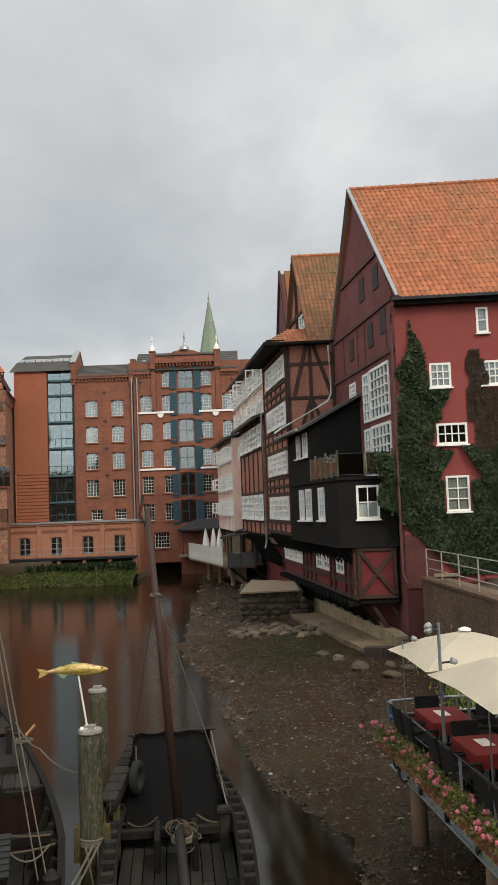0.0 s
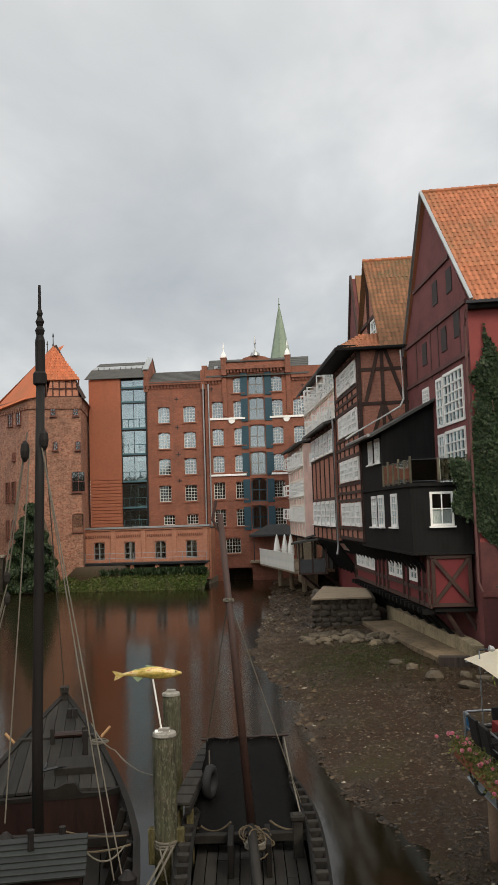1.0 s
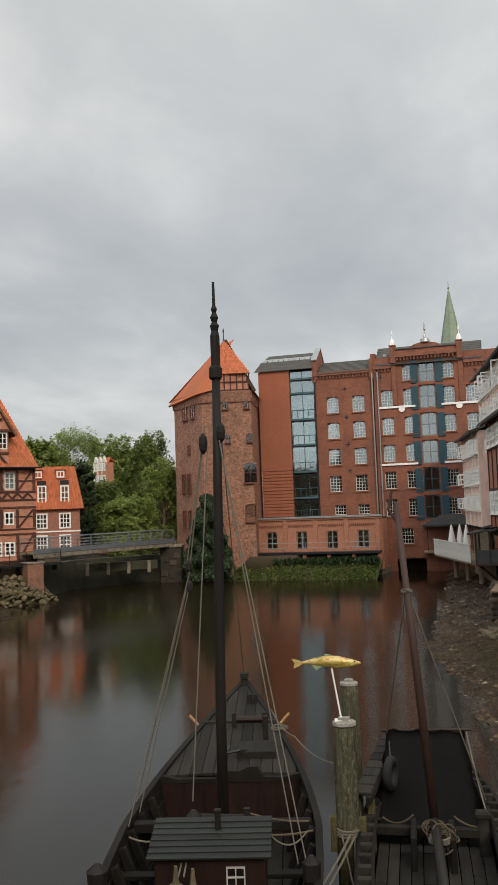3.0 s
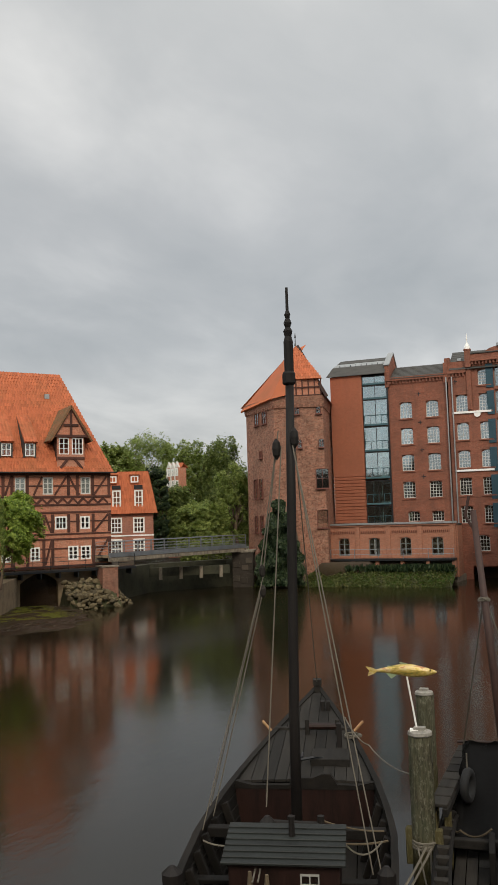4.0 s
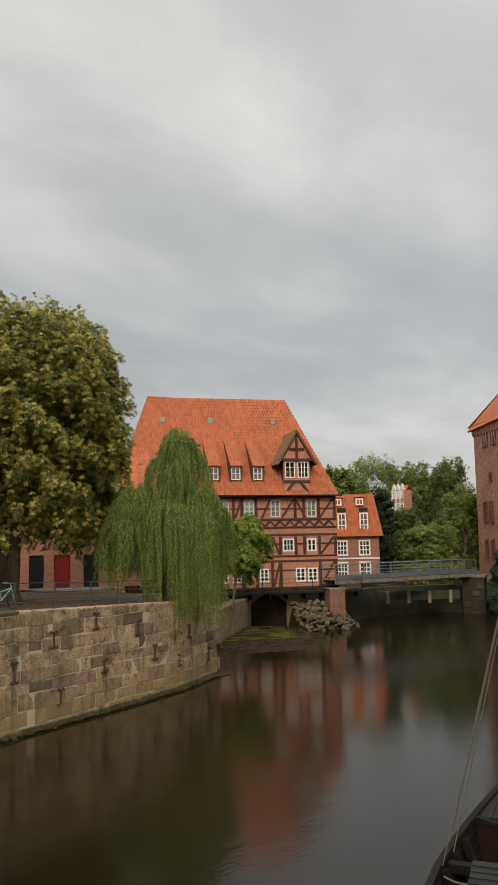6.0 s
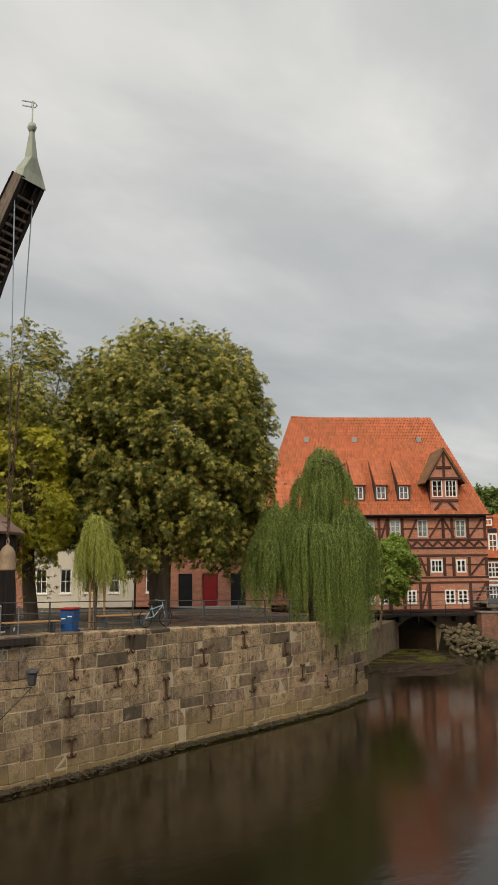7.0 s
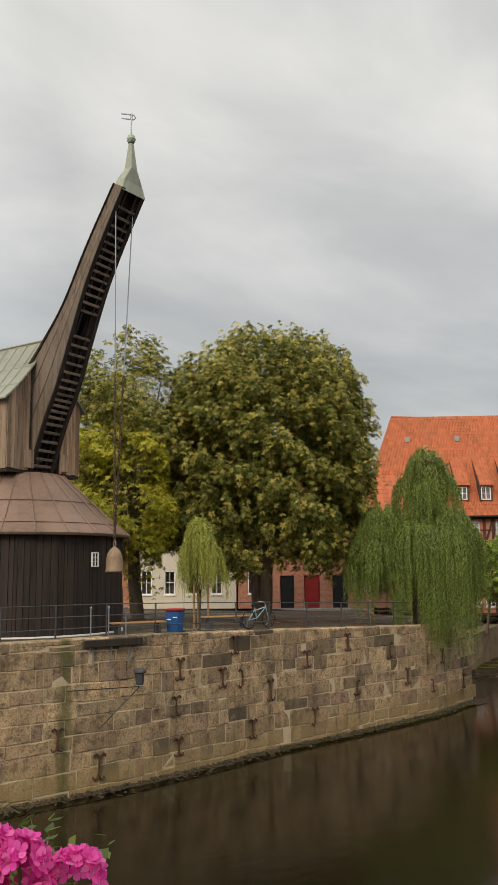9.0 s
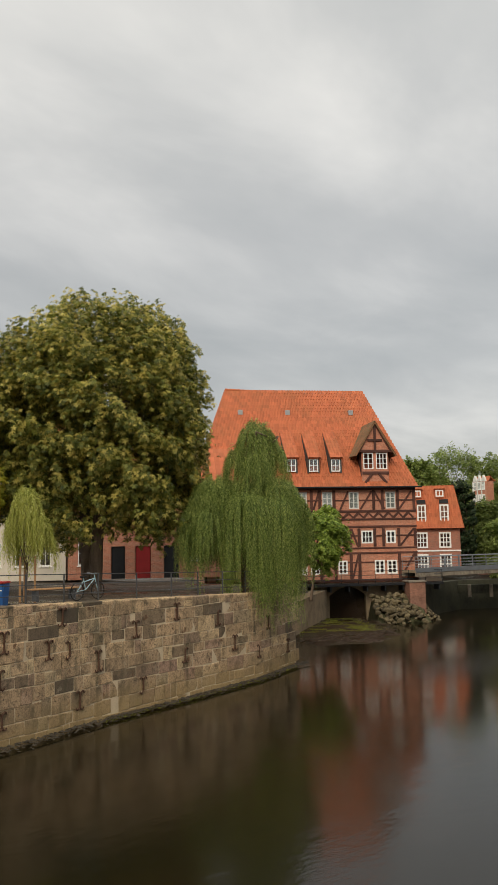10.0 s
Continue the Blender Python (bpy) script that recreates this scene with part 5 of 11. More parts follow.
        for x, z_, w, h in xs:
            # no opening here: a black panel stands in for the unlit room behind
            bmn = bmesh.new()
            bm_box(bmn, x + 0.01, x + w - 0.01, -0.02, 0.1, z_ + 0.01, z_ + h - 0.01)
            part("dark_backing", bmn, M_BLACKWOOD, T, "black panel standing in for the dark room behind the window", m=turn)
            window(T, x, z_, w, h, 2, 2, M_TOWERFRAME, M_GLASS, y=-0.13, turn=turn, sill=True, arch=0.15, deep=0.12, fill=M_TOWERBRICK)
    # corbel frieze
    for (a, b) in ((P[0], P[1]), (P[4], P[0])):
        n = int((b - a).length / 0.5)
        for k in range(n):
            q = a.lerp(b, (k + 0.5) / n)
            q = c + (q - c) * 1.035
            bm = bmesh.new()
            bm_box(bm, -0.08, 0.08, -0.05, 0.15, 0.1, 0.4)
            dd = (b - a).normalized()
            part("corbel", bm, M_TOWERBRICK, T, m=Matrix.Translation((q.x, q.y, 17.1)) @ Matrix.Rotation(math.atan2(dd.y, dd.x), 4, 'Z'))


tower_build()

# ---------------------------------------------------------------- church steeple far behind
M_SPIRE = plain("dark_green_copper", (0.2, 0.25, 0.185), 0.6, 0.1, coarse=0.15, fine=1.5, amount=0.3)
steeple = thing("church_steeple", Matrix.Translation((-10.8, 260.0, 0)), "distant slender green copper church spire", "church")
bm = bmesh.new()
bm_lathe(bm, [(4.2, 0), (4.2, 47), (4.5, 47.5), (3.9, 51), (0.22, 71), (0.12, 71.4), (0.35, 71.8), (0.1, 72.2), (0.08, 73.8)], 8)
part("spire", bm, M_SPIRE, steeple)

# ---------------------------------------------------------------- half-timbered mill
MILL = pose(-47.8, 47.9, 0, 0, 0, 50)
mill = thing("mill", MILL, "half-timbered brick mill with a steep orange roof", "building")


def mill_build():
    W = mill
    L = 17.65
    wins = [(x, 8.95, 0.85, 1.4, 2, 3) for x in (1.2, 3.4, 5.5, 7.6, 9.72, 11.95, 15.08)] + \
           [(12.92, 6.12, 1.0, 1.05, 3, 2), (15.02, 6.1, 0.82, 1.05, 2, 2), (10.4, 6.12, 1.0, 1.05, 3, 2), (6.5, 6.1, 1.0, 1.05, 2, 2)] + \
           [(7.6, 3.65, 0.75, 0.85, 2, 2), (8.65, 3.65, 0.8, 0.85, 2, 2), (10.92, 3.66, 0.78, 1.1, 2, 3), (13.98, 3.62, 0.86, 1.14, 2, 3), (15.03, 3.62, 0.86, 1.12, 2, 3)]
    ops = [(w[0], w[0] + w[2], w[1], w[1] + w[3]) for w in wins]
    link_mesh("wall", wall_mesh("wall", M_MILLBRICK, L, 7.9, ops, 0.35, 0, 3.0), W)
    for i, w in enumerate(wins):
        window(W, *w, y=0.0 if w[1] < 8 else 0.03, bar=0.065 if w[1] < 8 else 0.05, rim=0.12 if w[1] < 8 else 0.1, split=1 if w[4] == 2 else 0, curtain=w[1] > 8, frame_mat=M_WHITE if w[1] < 8 else M_PALEFRAME, sill=False)
    # timber frame
    def rail(z, half=0.11):
        """A rail across the front, left out where a window stands."""
        cuts = sorted((o[0] - 0.02, o[1] + 0.02) for o in ops if o[2] - half < z < o[3] + half)
        x = 0.0
        for c0, c1 in cuts + [(L, L)]:
            if c0 - x > 0.15:
                box("rail_beam", M_MILLTIMBER, W, x, c0, -0.07, -0.003, z - half, z + half)
            x = max(x, c1)
    for z, hf in ((3.15, 0.1), (5.35, 0.07), (5.75, 0.06), (7.5, 0.08), (8.1, 0.07), (8.75, 0.09), (10.6, 0.1)):
        rail(z, hf)
    for z in (4.6, 6.75, 9.65):
        rail(z, 0.05)
    posts = [0.1, 1.0, 2.25, 3.2, 4.5, 5.4, 6.6, 7.6, 8.8, 9.5, 10.7, 12.0, 12.72, 14.05, 14.8, 16.1, 17.5]
    for x in posts:
        for z0, z1 in ((3.26, 5.34), (5.86, 7.34), (8.86, 10.49)):
            if any(o[0] - 0.02 < x + 0.0 < o[1] + 0.02 and o[2] < (z0 + z1) / 2 < o[3] for o in ops):
                continue
            box("post", M_MILLTIMBER, W, x - 0.12, x + 0.12, -0.065, -0.003, z0, z1)
    for x in [0.4 + 0.85 * k for k in range(20)]:
        beam("brace", M_MILLTIMBER, W, (x, -0.035, 8.2), (x + 0.42, -0.035, 8.64), 0.2, 0.06)
        beam("brace", M_MILLTIMBER, W, (x + 0.84, -0.035, 8.2), (x + 0.42, -0.035, 8.64), 0.14, 0.06)
    for x0, x1 in ((8.95, 9.45), (11.2, 11.9), (12.9, 13.9), (14.95, 14.1), (16.2, 17.3), (5.7, 6.4), (3.3, 4.2)):
        beam("brace", M_MILLTIMBER, W, (x0, -0.036, 8.9), (x1, -0.036, 10.4), 0.16, 0.06)
    for x0, x1, z0, z1 in ((16.2, 17.4, 3.3, 5.3), (12.1, 12.65, 3.3, 5.3), (12.6, 12.1, 5.9, 7.3), (16.2, 17.4, 5.9, 7.3)):
        beam("brace", M_MILLTIMBER, W, (x0, -0.036, z0), (x1, -0.036, z1), 0.16, 0.06)
    # roof, hipped at both ends
    e, d = 10.75, 11.0
    r0, r1 = (2.5, 5.5, 19.75), (15.0, 5.5, 19.1)
    tile_roof("roof", W, (-0.4, -0.5, e), (L + 0.12, -0.5, e), r1, r0, M_TILEFAR, 0.25, 0.36, singles=0, seed=11)
    tile_roof("roof", W, (L + 0.12, -0.5, e), (L + 0.12, d + 0.5, e), (r1[0], r1[1] + 0.02, r1[2]), r1, M_TILEFAR, 0.25, 0.36, seed=12)
    tile_roof("roof", W, (-0.4, d + 0.5, e), (-0.4, -0.5, e), r0, (r0[0], r0[1] + 0.02, r0[2]), M_TILEFAR, 0.25, 0.36, seed=13)
    bm = bmesh.new()
    bm.faces.new([bm.verts.new(p) for p in ((L + 0.4, d + 0.5, e), (-0.4, d + 0.5, e), r0, r1)])
    part("rear_roof", bm, M_TILEFAR, W)
    ridge_tiles(W, r0, r1, M_TILEFAR)
    box("side_wall", M_MILLBRICK, W, L - 0.35, L - 0.01, 0.35, d, 3.0, 10.75)
    box("side_wall", M_MILLBRICK, W, 0.01, 0.35, 0.35, d, 3.0, 10.75)
    box("back_wall", M_MILLBRICK, W, 0.35, L - 0.35, d - 0.35, d, 3.0, 10.75)
    box("attic_floor", M_TIMBER, W, 0.35, L - 0.35, 0.35, d - 0.35, 10.5, 10.7)
    box("gutter", M_DARKMETAL, W, -0.4, L + 0.4, -0.62, -0.5, e - 0.1, e + 0.02)
    # four shed dormers and one gabled loading dormer
    slope = (19.6 - e) / 6.0
    for x in (4.7, 6.75, 8.6, 10.47):
        y = (12.05 - e) / slope - 0.5
        dm = part("dormer", (lambda b: (bm_box(b, 0, 0.12, 0, 1.6, 0, 1.25), bm_box(b, 0.88, 1.0, 0, 1.6, 0, 1.25), b)[-1])(bmesh.new()), M_SLATE, W, m=Matrix.Translation((x, y - 0.25, 11.95)))
        window(dm, 0.12, 0.1, 0.76, 1.05, 2, 2, y=0.0, sill=False, split=1)
        ytop = (15.4 - e) / slope - 0.5
        tile_roof("dormer_roof", W, (x + 0.04, y - 0.45, 13.2), (x + 1.1, y - 0.45, 13.2), (x + 1.1, ytop + 0.4, 15.95), (x + 0.04, ytop + 0.4, 15.95), M_TILEFAR, 0.26, 0.36, seed=20 + int(x))
        for sx in (x + 0.02, x + 0.98):
            bm = bmesh.new()
            q = [bm.verts.new(p) for p in ((sx, y - 0.25, 11.95), (sx, y - 0.25, 13.2), (sx, ytop + 0.4, 15.95))]
            bm.faces.new(q)
            part("cheek", bm, M_SLATE, W)
    gx0, gx1 = 13.1, 15.35
    wl_ = [(gx0 + 0.12, 12.2, 0.85, 1.35, 2, 3), (gx0 + 1.2, 12.2, 0.95, 1.35, 3, 3)]
    link_mesh("dormer_wall", wall_mesh("dormer_wall", M_MILLBRICK, gx1 - gx0, 2.9, [(w[0], w[0] + w[2], w[1], w[1] + w[3]) for w in wl_], 0.2, gx0, 10.75), W, Matrix.Translation((0, -0.25, 0)))
    for w in wl_:
        window(W, *w, y=-0.26, sill=False, split=1)
    for s in (0, 1):
        sx = gx0 if s == 0 else gx1 - 0.12
        box("dormer_side", M_TIMBER, W, sx, sx + 0.12, -0.05, 2.6, 10.75, 13.65)
    bm = bmesh.new()
    g0 = [bm.verts.new(p) for p in ((gx0 - 0.2, -0.3, 13.65), (gx1 + 0.2, -0.3, 13.65), ((gx0 + gx1) / 2, -0.3, 16.0))]
    bm.faces.new(g0)
    part("dormer_gable", bm, M_MILLBRICK, W)
    mx_ = (gx0 + gx1) / 2
    for a, b in (((gx0 - 0.3, -0.36, 13.6), (mx_, -0.36, 16.1)), ((gx1 + 0.3, -0.36, 13.6), (mx_, -0.36, 16.1)), ((gx0 - 0.2, -0.36, 13.7), (gx1 + 0.2, -0.36, 13.7)), ((mx_, -0.36, 13.7), (mx_, -0.36, 16.0)),
                 ((gx0 + 0.5, -0.36, 14.6), (gx1 - 0.5, -0.36, 14.6)), ((gx0, -0.3, 11.9), (gx1, -0.3, 11.9)), ((gx0, -0.3, 10.8), (gx0 + 0.9, -0.3, 11.9)), ((gx1, -0.3, 10.8), (gx1 - 0.9, -0.3, 11.9))):
        beam("timber", M_MILLTIMBER, W, a, b, 0.2, 0.1)
    yb = (16.2 - e) / slope - 0.5
    M_D = M_TILEMOSS
    tile_roof("dormer_roof", W, (gx0 - 0.65, -0.55, 13.3), (gx0 - 0.65, 1.9, 13.3), (mx_, yb + 0.6, 16.2), (mx_, -0.55, 16.2), M_D, 0.26, 0.36, seed=31)
    tile_roof("dormer_roof", W, (gx1 + 0.65, 1.9, 13.3), (gx1 + 0.65, -0.55, 13.3), (mx_, -0.55, 16.2), (mx_, yb + 0.6, 16.2), M_D, 0.26, 0.36, seed=32)
    for x in (3.4, 7.55, 13.2):
        yy = (17.4 - e) / slope - 0.5
        box("skylight", M_ZINC, W, x, x + 0.4, yy - 0.25, yy + 0.2, 17.3, 17.72)
    # stone base with the race tunnel
    arch_ops = [(10.1, 13.15, -0.8, 2.75)]
    link_mesh("base_wall", wall_mesh("base_wall", M_STONE, L, 3.75, arch_ops, 0.9, 0, -0.8), W)
    bm = bmesh.new()
    n = 12
    for s in range(2):
        pts = [(10.1 + 3.05 * k / n, 1.95 + 0.72 * math.sin(math.pi * k / n)) for k in range(n + 1)]
    top = [bm.verts.new((x, -0.03, 2.95)) for x, _ in pts]
    bot = [bm.verts.new((x, -0.03, z)) for x, z in pts]
    for k in range(n):
        bm.faces.new((bot[k], bot[k + 1], top[k + 1], top[k]))
    part("arch", bm, M_STONE, W)
    box("tunnel_back", M_TIMBER, W, 9.5, 13.8, 6.0, 6.2, -0.8, 2.9)
    # riverside deck
    box("deck", M_DARKMETAL, W, 8.0, 19.3, -1.3, -0.1, 2.75, 2.95)
    for k in range(8):
        box("deck_bracket", M_DARKMETAL, W, 8.4 + k * 1.5, 8.52 + k * 1.5, -1.2, -0.05, 2.3, 2.75)


mill_build()
_mw = lambda x, y, z: tuple(MILL @ Vector((x, y, z)))
rail_fence("deck_railing", [_mw(8.0, -1.25, 2.95), _mw(19.2, -1.25, 2.95)], 1.0, M_DARKMETAL, "dark iron railing along the mill deck", every=1.4, rails=3)

# ---------------------------------------------------------------- old houses along the east bank
ROW = math.degrees(math.atan2(-0.99, 0.14))   # a river front, read from its far end towards the bridge


def river_frame(x, y, length):
    """The frame of a river front whose near corner is at x, y: origin at its far end, x towards the bridge, y into the house."""
    return pose(x - 0.14 * length, y + 0.99 * length, 0, 0, 0, ROW)


def gable_prism(name, parent, mat_, x0, x1, z0, xa, za, y0, y1, m=None):
    bm = bmesh.new()
    f = [bm.verts.new((x, y0, z)) for x, z in ((x0, z0), (x1, z0), (xa, za))]
    b = [bm.verts.new((x, y1, z)) for x, z in ((x0, z0), (x1, z0), (xa, za))]
    bm.faces.new(f)
    bm.faces.new(b[::-1])
    for i in range(3):
        j = (i + 1) % 3
        bm.faces.new((f[j], f[i], b[i], b[j]))
    return part(name, bm, mat_, parent, m=m)


RF = pose(6.42, 35.48, 0, 0, 0, -4)
red_house = thing("red_house", RF, "tall dark-red plastered gabled house with orange tiles", "building")


M_HATCH = plain("dark_grey_hatch_boards", (0.04, 0.034, 0.032), 0.8, amount=0.35, stretch=(6, 6, 0.6))
M_BALCONY = plain("grey_weathered_rail_wood", (0.15, 0.135, 0.09), 0.85, fine=14, amount=0.4)
M_SCREEN = glazing("dull_screen", (0.34, 0.32, 0.25), 0.03, 0.5)
M_PLINTH = plain("dark_red_plinth", (0.095, 0.03, 0.028), 0.8, coarse=0.7, fine=6, amount=0.4, bump=0.4)
M_GABLEBEAM = plain("weathered_red_beam", (0.11, 0.05, 0.045), 0.85, amount=0.3)


def red_house_build():
    R = red_house
    inv = RF.inverted()
    wins = [(3.45, 13.6, 0.5, 1.1, 1, 2), (1.38, 11.35, 0.9, 1.05, 3, 3), (3.55, 11.36, 1.15, 1.05, 4, 3), (1.55, 8.92, 1.28, 0.9, 4, 2), (1.82, 6.1, 0.98, 1.5, 2, 3), (6.3, 11.3, 1.1, 1.05, 4, 3), (6.3, 8.85, 1.28, 0.9, 4, 2)]
    ops = [(w[0], w[0] + w[2], w[1], w[1] + w[3]) for w in wins]
    link_mesh("wall", wall_mesh("wall", M_REDPLASTER, 11.0, 14.9, ops, 0.4, 0, 0.4), R)
    for w in wins:
        window(R, *w, y=-0.02, bar=0.045, rim=0.09, sill=True, curtain=w[0] > 1.6 or w[1] > 11)
    # gable towards the river
    L = 10.6
    G = inv @ river_frame(6.42, 35.48, L)
    gw = [(L - 5.15, 10.4, 1.05, 2.35, 2, 5), (L - 3.95, 10.4, 2.95, 2.4, 5, 5), (L - 5.2, 7.7, 1.05, 2.4, 2, 5), (L - 4.0, 7.7, 2.95, 2.45, 5, 5), (L - 7.6, 11.6, 1.15, 1.05, 3, 4)]
    ops = [(w[0], w[0] + w[2], w[1], w[1] + w[3]) for w in gw]
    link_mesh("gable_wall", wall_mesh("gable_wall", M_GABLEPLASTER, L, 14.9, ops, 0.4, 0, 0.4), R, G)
    for w in gw:
        window(R, *w, y=-0.06, turn=G, bar=0.065, rim=0.13, sill=False, curtain=True)
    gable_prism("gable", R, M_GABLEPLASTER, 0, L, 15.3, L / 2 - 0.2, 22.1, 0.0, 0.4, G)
    # attic hatches, beams and faintly showing posts
    for x in (L - 8.6, L - 5.9, L - 4.6, L - 1.2):
        bm = bmesh.new()
        bm_box(bm, x, x + 0.16, -0.03, 0.02, 12.9, 15.3)
        part("post", bm, M_GABLEBEAM, R, m=G)
    for x, z in ((L - 7.3, 13.7), (L - 3.9, 13.75), (L - 1.9, 14.0), (L - 5.0, 16.2), (L - 2.7, 16.2)):
        bm = bmesh.new()
        bm_box(bm, x, x + 0.8, -0.04, 0.03, z + 0.1, z + 1.2)
        part("hatch", bm, M_HATCH, R, "closed black attic hatch", m=G)
    for z in (13.15, 15.35, 17.9):
        half = L / 2 if z < 15.3 else (22.1 - z) / 6.8 * L / 2
        bm = bmesh.new()
        bm_box(bm, L / 2 - half + 0.1, L / 2 + half - 0.1, -0.09, 0.02, z - 0.1, z + 0.1)
        part("beam", bm, M_GABLEBEAM, R, m=G)
    # roof
    k = 5.3
    le = (0.2, -0.45, 15.22)
    r0, r1 = (-0.2088 * k - 0.2, 0.978 * k, 22.08), (11.2, 0.978 * k, 22.08)
    tile_roof("roof", R, le, (11.2, -0.45, 15.22), r1, r0, M_TILE, 0.235, 0.34, singles=300, seed=41)
    bk = (-0.2088 * 10.8 - 0.1, 0.978 * 11.0, 15.0)
    tile_roof("roof", R, (11.2, 0.978 * 11.0, 15.0), bk, r0, r1, M_TILE, 0.3, 0.5, seed=42)
    ridge_tiles(R, r0, r1, M_TILE, 0.14, 0.36)
    for a, b in ((le, r0), (bk, r0)):
        beam("verge_board", M_ZINC, R, (a[0] - 0.06, a[1], a[2] + 0.05), (b[0] - 0.06, b[1], b[2] + 0.05), 0.15, 0.14, "grey weathered verge board")
    box("gutter", M_DARKMETAL, R, -0.1, 11.1, -0.62, -0.48, 15.06, 15.19)
    box("eaves_board", M_BLACKWOOD, R, 0.0, 11.0, -0.4, -0.01, 14.9, 15.2)
    bm = bmesh.new()
    bm_tube(bm, [(-0.1, -0.55, 14.85), (-0.15, -0.4, 14.5), (-0.16, -0.12, 14.2), (-0.16, -0.12, 3.6), (-0.02, -0.2, 3.2)], 0.06, 8)
    part("downpipe", bm, M_GABLEBEAM, R)
    box("plinth", M_PLINTH, R, -0.02, 1.45, -0.03, -0.003, 0.4, 5.2)
    box("plinth_band", M_PLINTH, R, -0.02, 1.45, -0.09, -0.033, 2.95, 3.2)
    box("ledge", M_CONCRETE, R, 1.1, 2.1, -0.28, -0.033, 3.42, 3.55)
    box("back_wall", M_REDPLASTER, R, -2.0, 11.0, 10.4, 10.8, 0.4, 15.2)
    box("end_wall", M_REDPLASTER, R, 10.6, 11.0, 0.4, 10.4, 0.4, 15.2)
    box("attic_floor", M_TIMBER, R, 0.45, 10.6, 0.5, 10.4, 15.0, 15.15)


red_house_build()

M_DEEPRED = plain("deep_red_infill", (0.145, 0.022, 0.024), 0.8, coarse=0.7, fine=9, amount=0.18, bump=0.2)
BF = pose(3.77, 36.2, 0, 0, 0, -2)
black_house = thing("black_bay", BF, "black tarred timber bay house jutting over the river bed", "building")


def black_house_build():
    B = black_house
    inv = BF.inverted()
    w = (0.78, 5.9, 0.98, 1.45, 2, 2)
    link_mesh("wall", wall_mesh("wall", M_BLACKWOOD, 2.5, 2.95, [(w[0], w[0] + w[2], w[1], w[1] + w[3])], 0.2, 0, 4.78), B)
    win = window(B, *w, y=-0.03, bar=0.05, rim=0.1)
    box("half_curtain", M_WHITE, win, 0.11, 0.87, 0.08, 0.09, 0.1, 0.68)
    L = 11.0
    G = inv @ river_frame(3.77, 36.2, L)
    gw = [(L - 8.15, 5.8, 1.1, 1.55, 2, 4), (L - 6.5, 5.82, 1.2, 1.55, 2, 4), (L - 3.65, 5.85, 1.15, 1.52, 2, 4)]
    link_mesh("river_wall", wall_mesh("river_wall", M_BLACKWOOD, L, 2.95, [(q[0], q[0] + q[2], q[1], q[1] + q[3]) for q in gw], 0.2, 0, 4.78), B, G)
    for q in gw:
        window(B, *q, y=-0.07, turn=G, bar=0.05, rim=0.14, curtain=True)
    uw = [(L - 8.45, 8.98, 0.95, 1.22, 2, 3), (L - 6.8, 8.98, 1.05, 1.22, 2, 3)]
    link_mesh("upper_wall", wall_mesh("upper_wall", M_BLACKWOOD, L - 5.3, 2.75, [(q[0], q[0] + q[2], q[1], q[1] + q[3]) for q in uw], 0.2, 0, 7.73), B, G)
    for q in uw:
        window(B, *q, y=-0.07, turn=G, bar=0.05, rim=0.14, curtain=True)
    # upper front, behind the balcony, under a slope that climbs to the red gable
    bm = bmesh.new()
    ty = 5.3
    o = inv @ Vector((3.77 - 0.14 * ty, 36.2 + 0.99 * ty, 0))
    f = [(o.x, 7.73), (o.x + 2.9, 7.73), (o.x + 2.9, 12.1), (o.x, 10.5)]
    a_ = [bm.verts.new((x, o.y, z)) for x, z in f]
    b_ = [bm.verts.new((x, o.y + 0.2, z)) for x, z in f]
    bm.faces.new(a_)
    bm.faces.new(b_[::-1])
    for i in range(4):
        j = (i + 1) % 4
        bm.faces.new((a_[j], a_[i], b_[i], b_[j]))
    part("upper_front", bm, M_BLACKWOOD, B)
    bm = bmesh.new()
    e0 = inv @ Vector((3.77 - 0.14 * 4.9 - 0.6, 36.2 + 0.99 * 4.9, 10.3))
    e1 = inv @ Vector((3.77 - 0.14 * 11 - 0.6, 36.2 + 0.99 * 11, 10.3))
    q = [e0, e0 + Vector((3.5, 0, 1.85)), e1 + Vector((3.5, 0, 1.85)), e1]
    t_ = [bm.verts.new(p) for p in q]
    u_ = [bm.verts.new(p - Vector((0, 0, 0.14))) for p in q]
    bm.faces.new(t_)
    bm.faces.new(u_[::-1])
    for i in range(4):
        j = (i + 1) % 4
        bm.faces.new((t_[j], t_[i], u_[i], u_[j]))
    part("roof", bm, M_SLATE, B)
    bm = bmesh.new()
    bm_tube(bm, [e1 + Vector((-0.1, 0, 0.0)), e0 + Vector((-0.1, 0.0, -0.02))], 0.08, 8)
    part("gutter", bm, M_ZINC, B)
    # floor slab, balcony and its glass-sided railing
    bm = bmesh.new()
    c0, c1 = inv @ Vector((3.77, 36.2, 0)), inv @ Vector((3.77 - 1.54, 36.2 + 10.9, 0))
    for z0, z1 in ((7.6, 7.74), (4.7, 4.8)):
        v0 = [bm.verts.new(p) for p in ((c0.x - 0.08, -0.1, z0), (2.6, -0.1, z0), (2.6, 10.8, z0), (c1.x - 0.08, c1.y, z0))]
        v1 = [bm.verts.new((v.co.x, v.co.y, z1)) for v in v0]
        bm.faces.new(v0[::-1])
        bm.faces.new(v1)
        for i in range(4):
            j = (i + 1) % 4
            bm.faces.new((v0[i], v0[j], v1[j], v1[i]))
    part("floor", bm, M_BLACKWOOD, B)
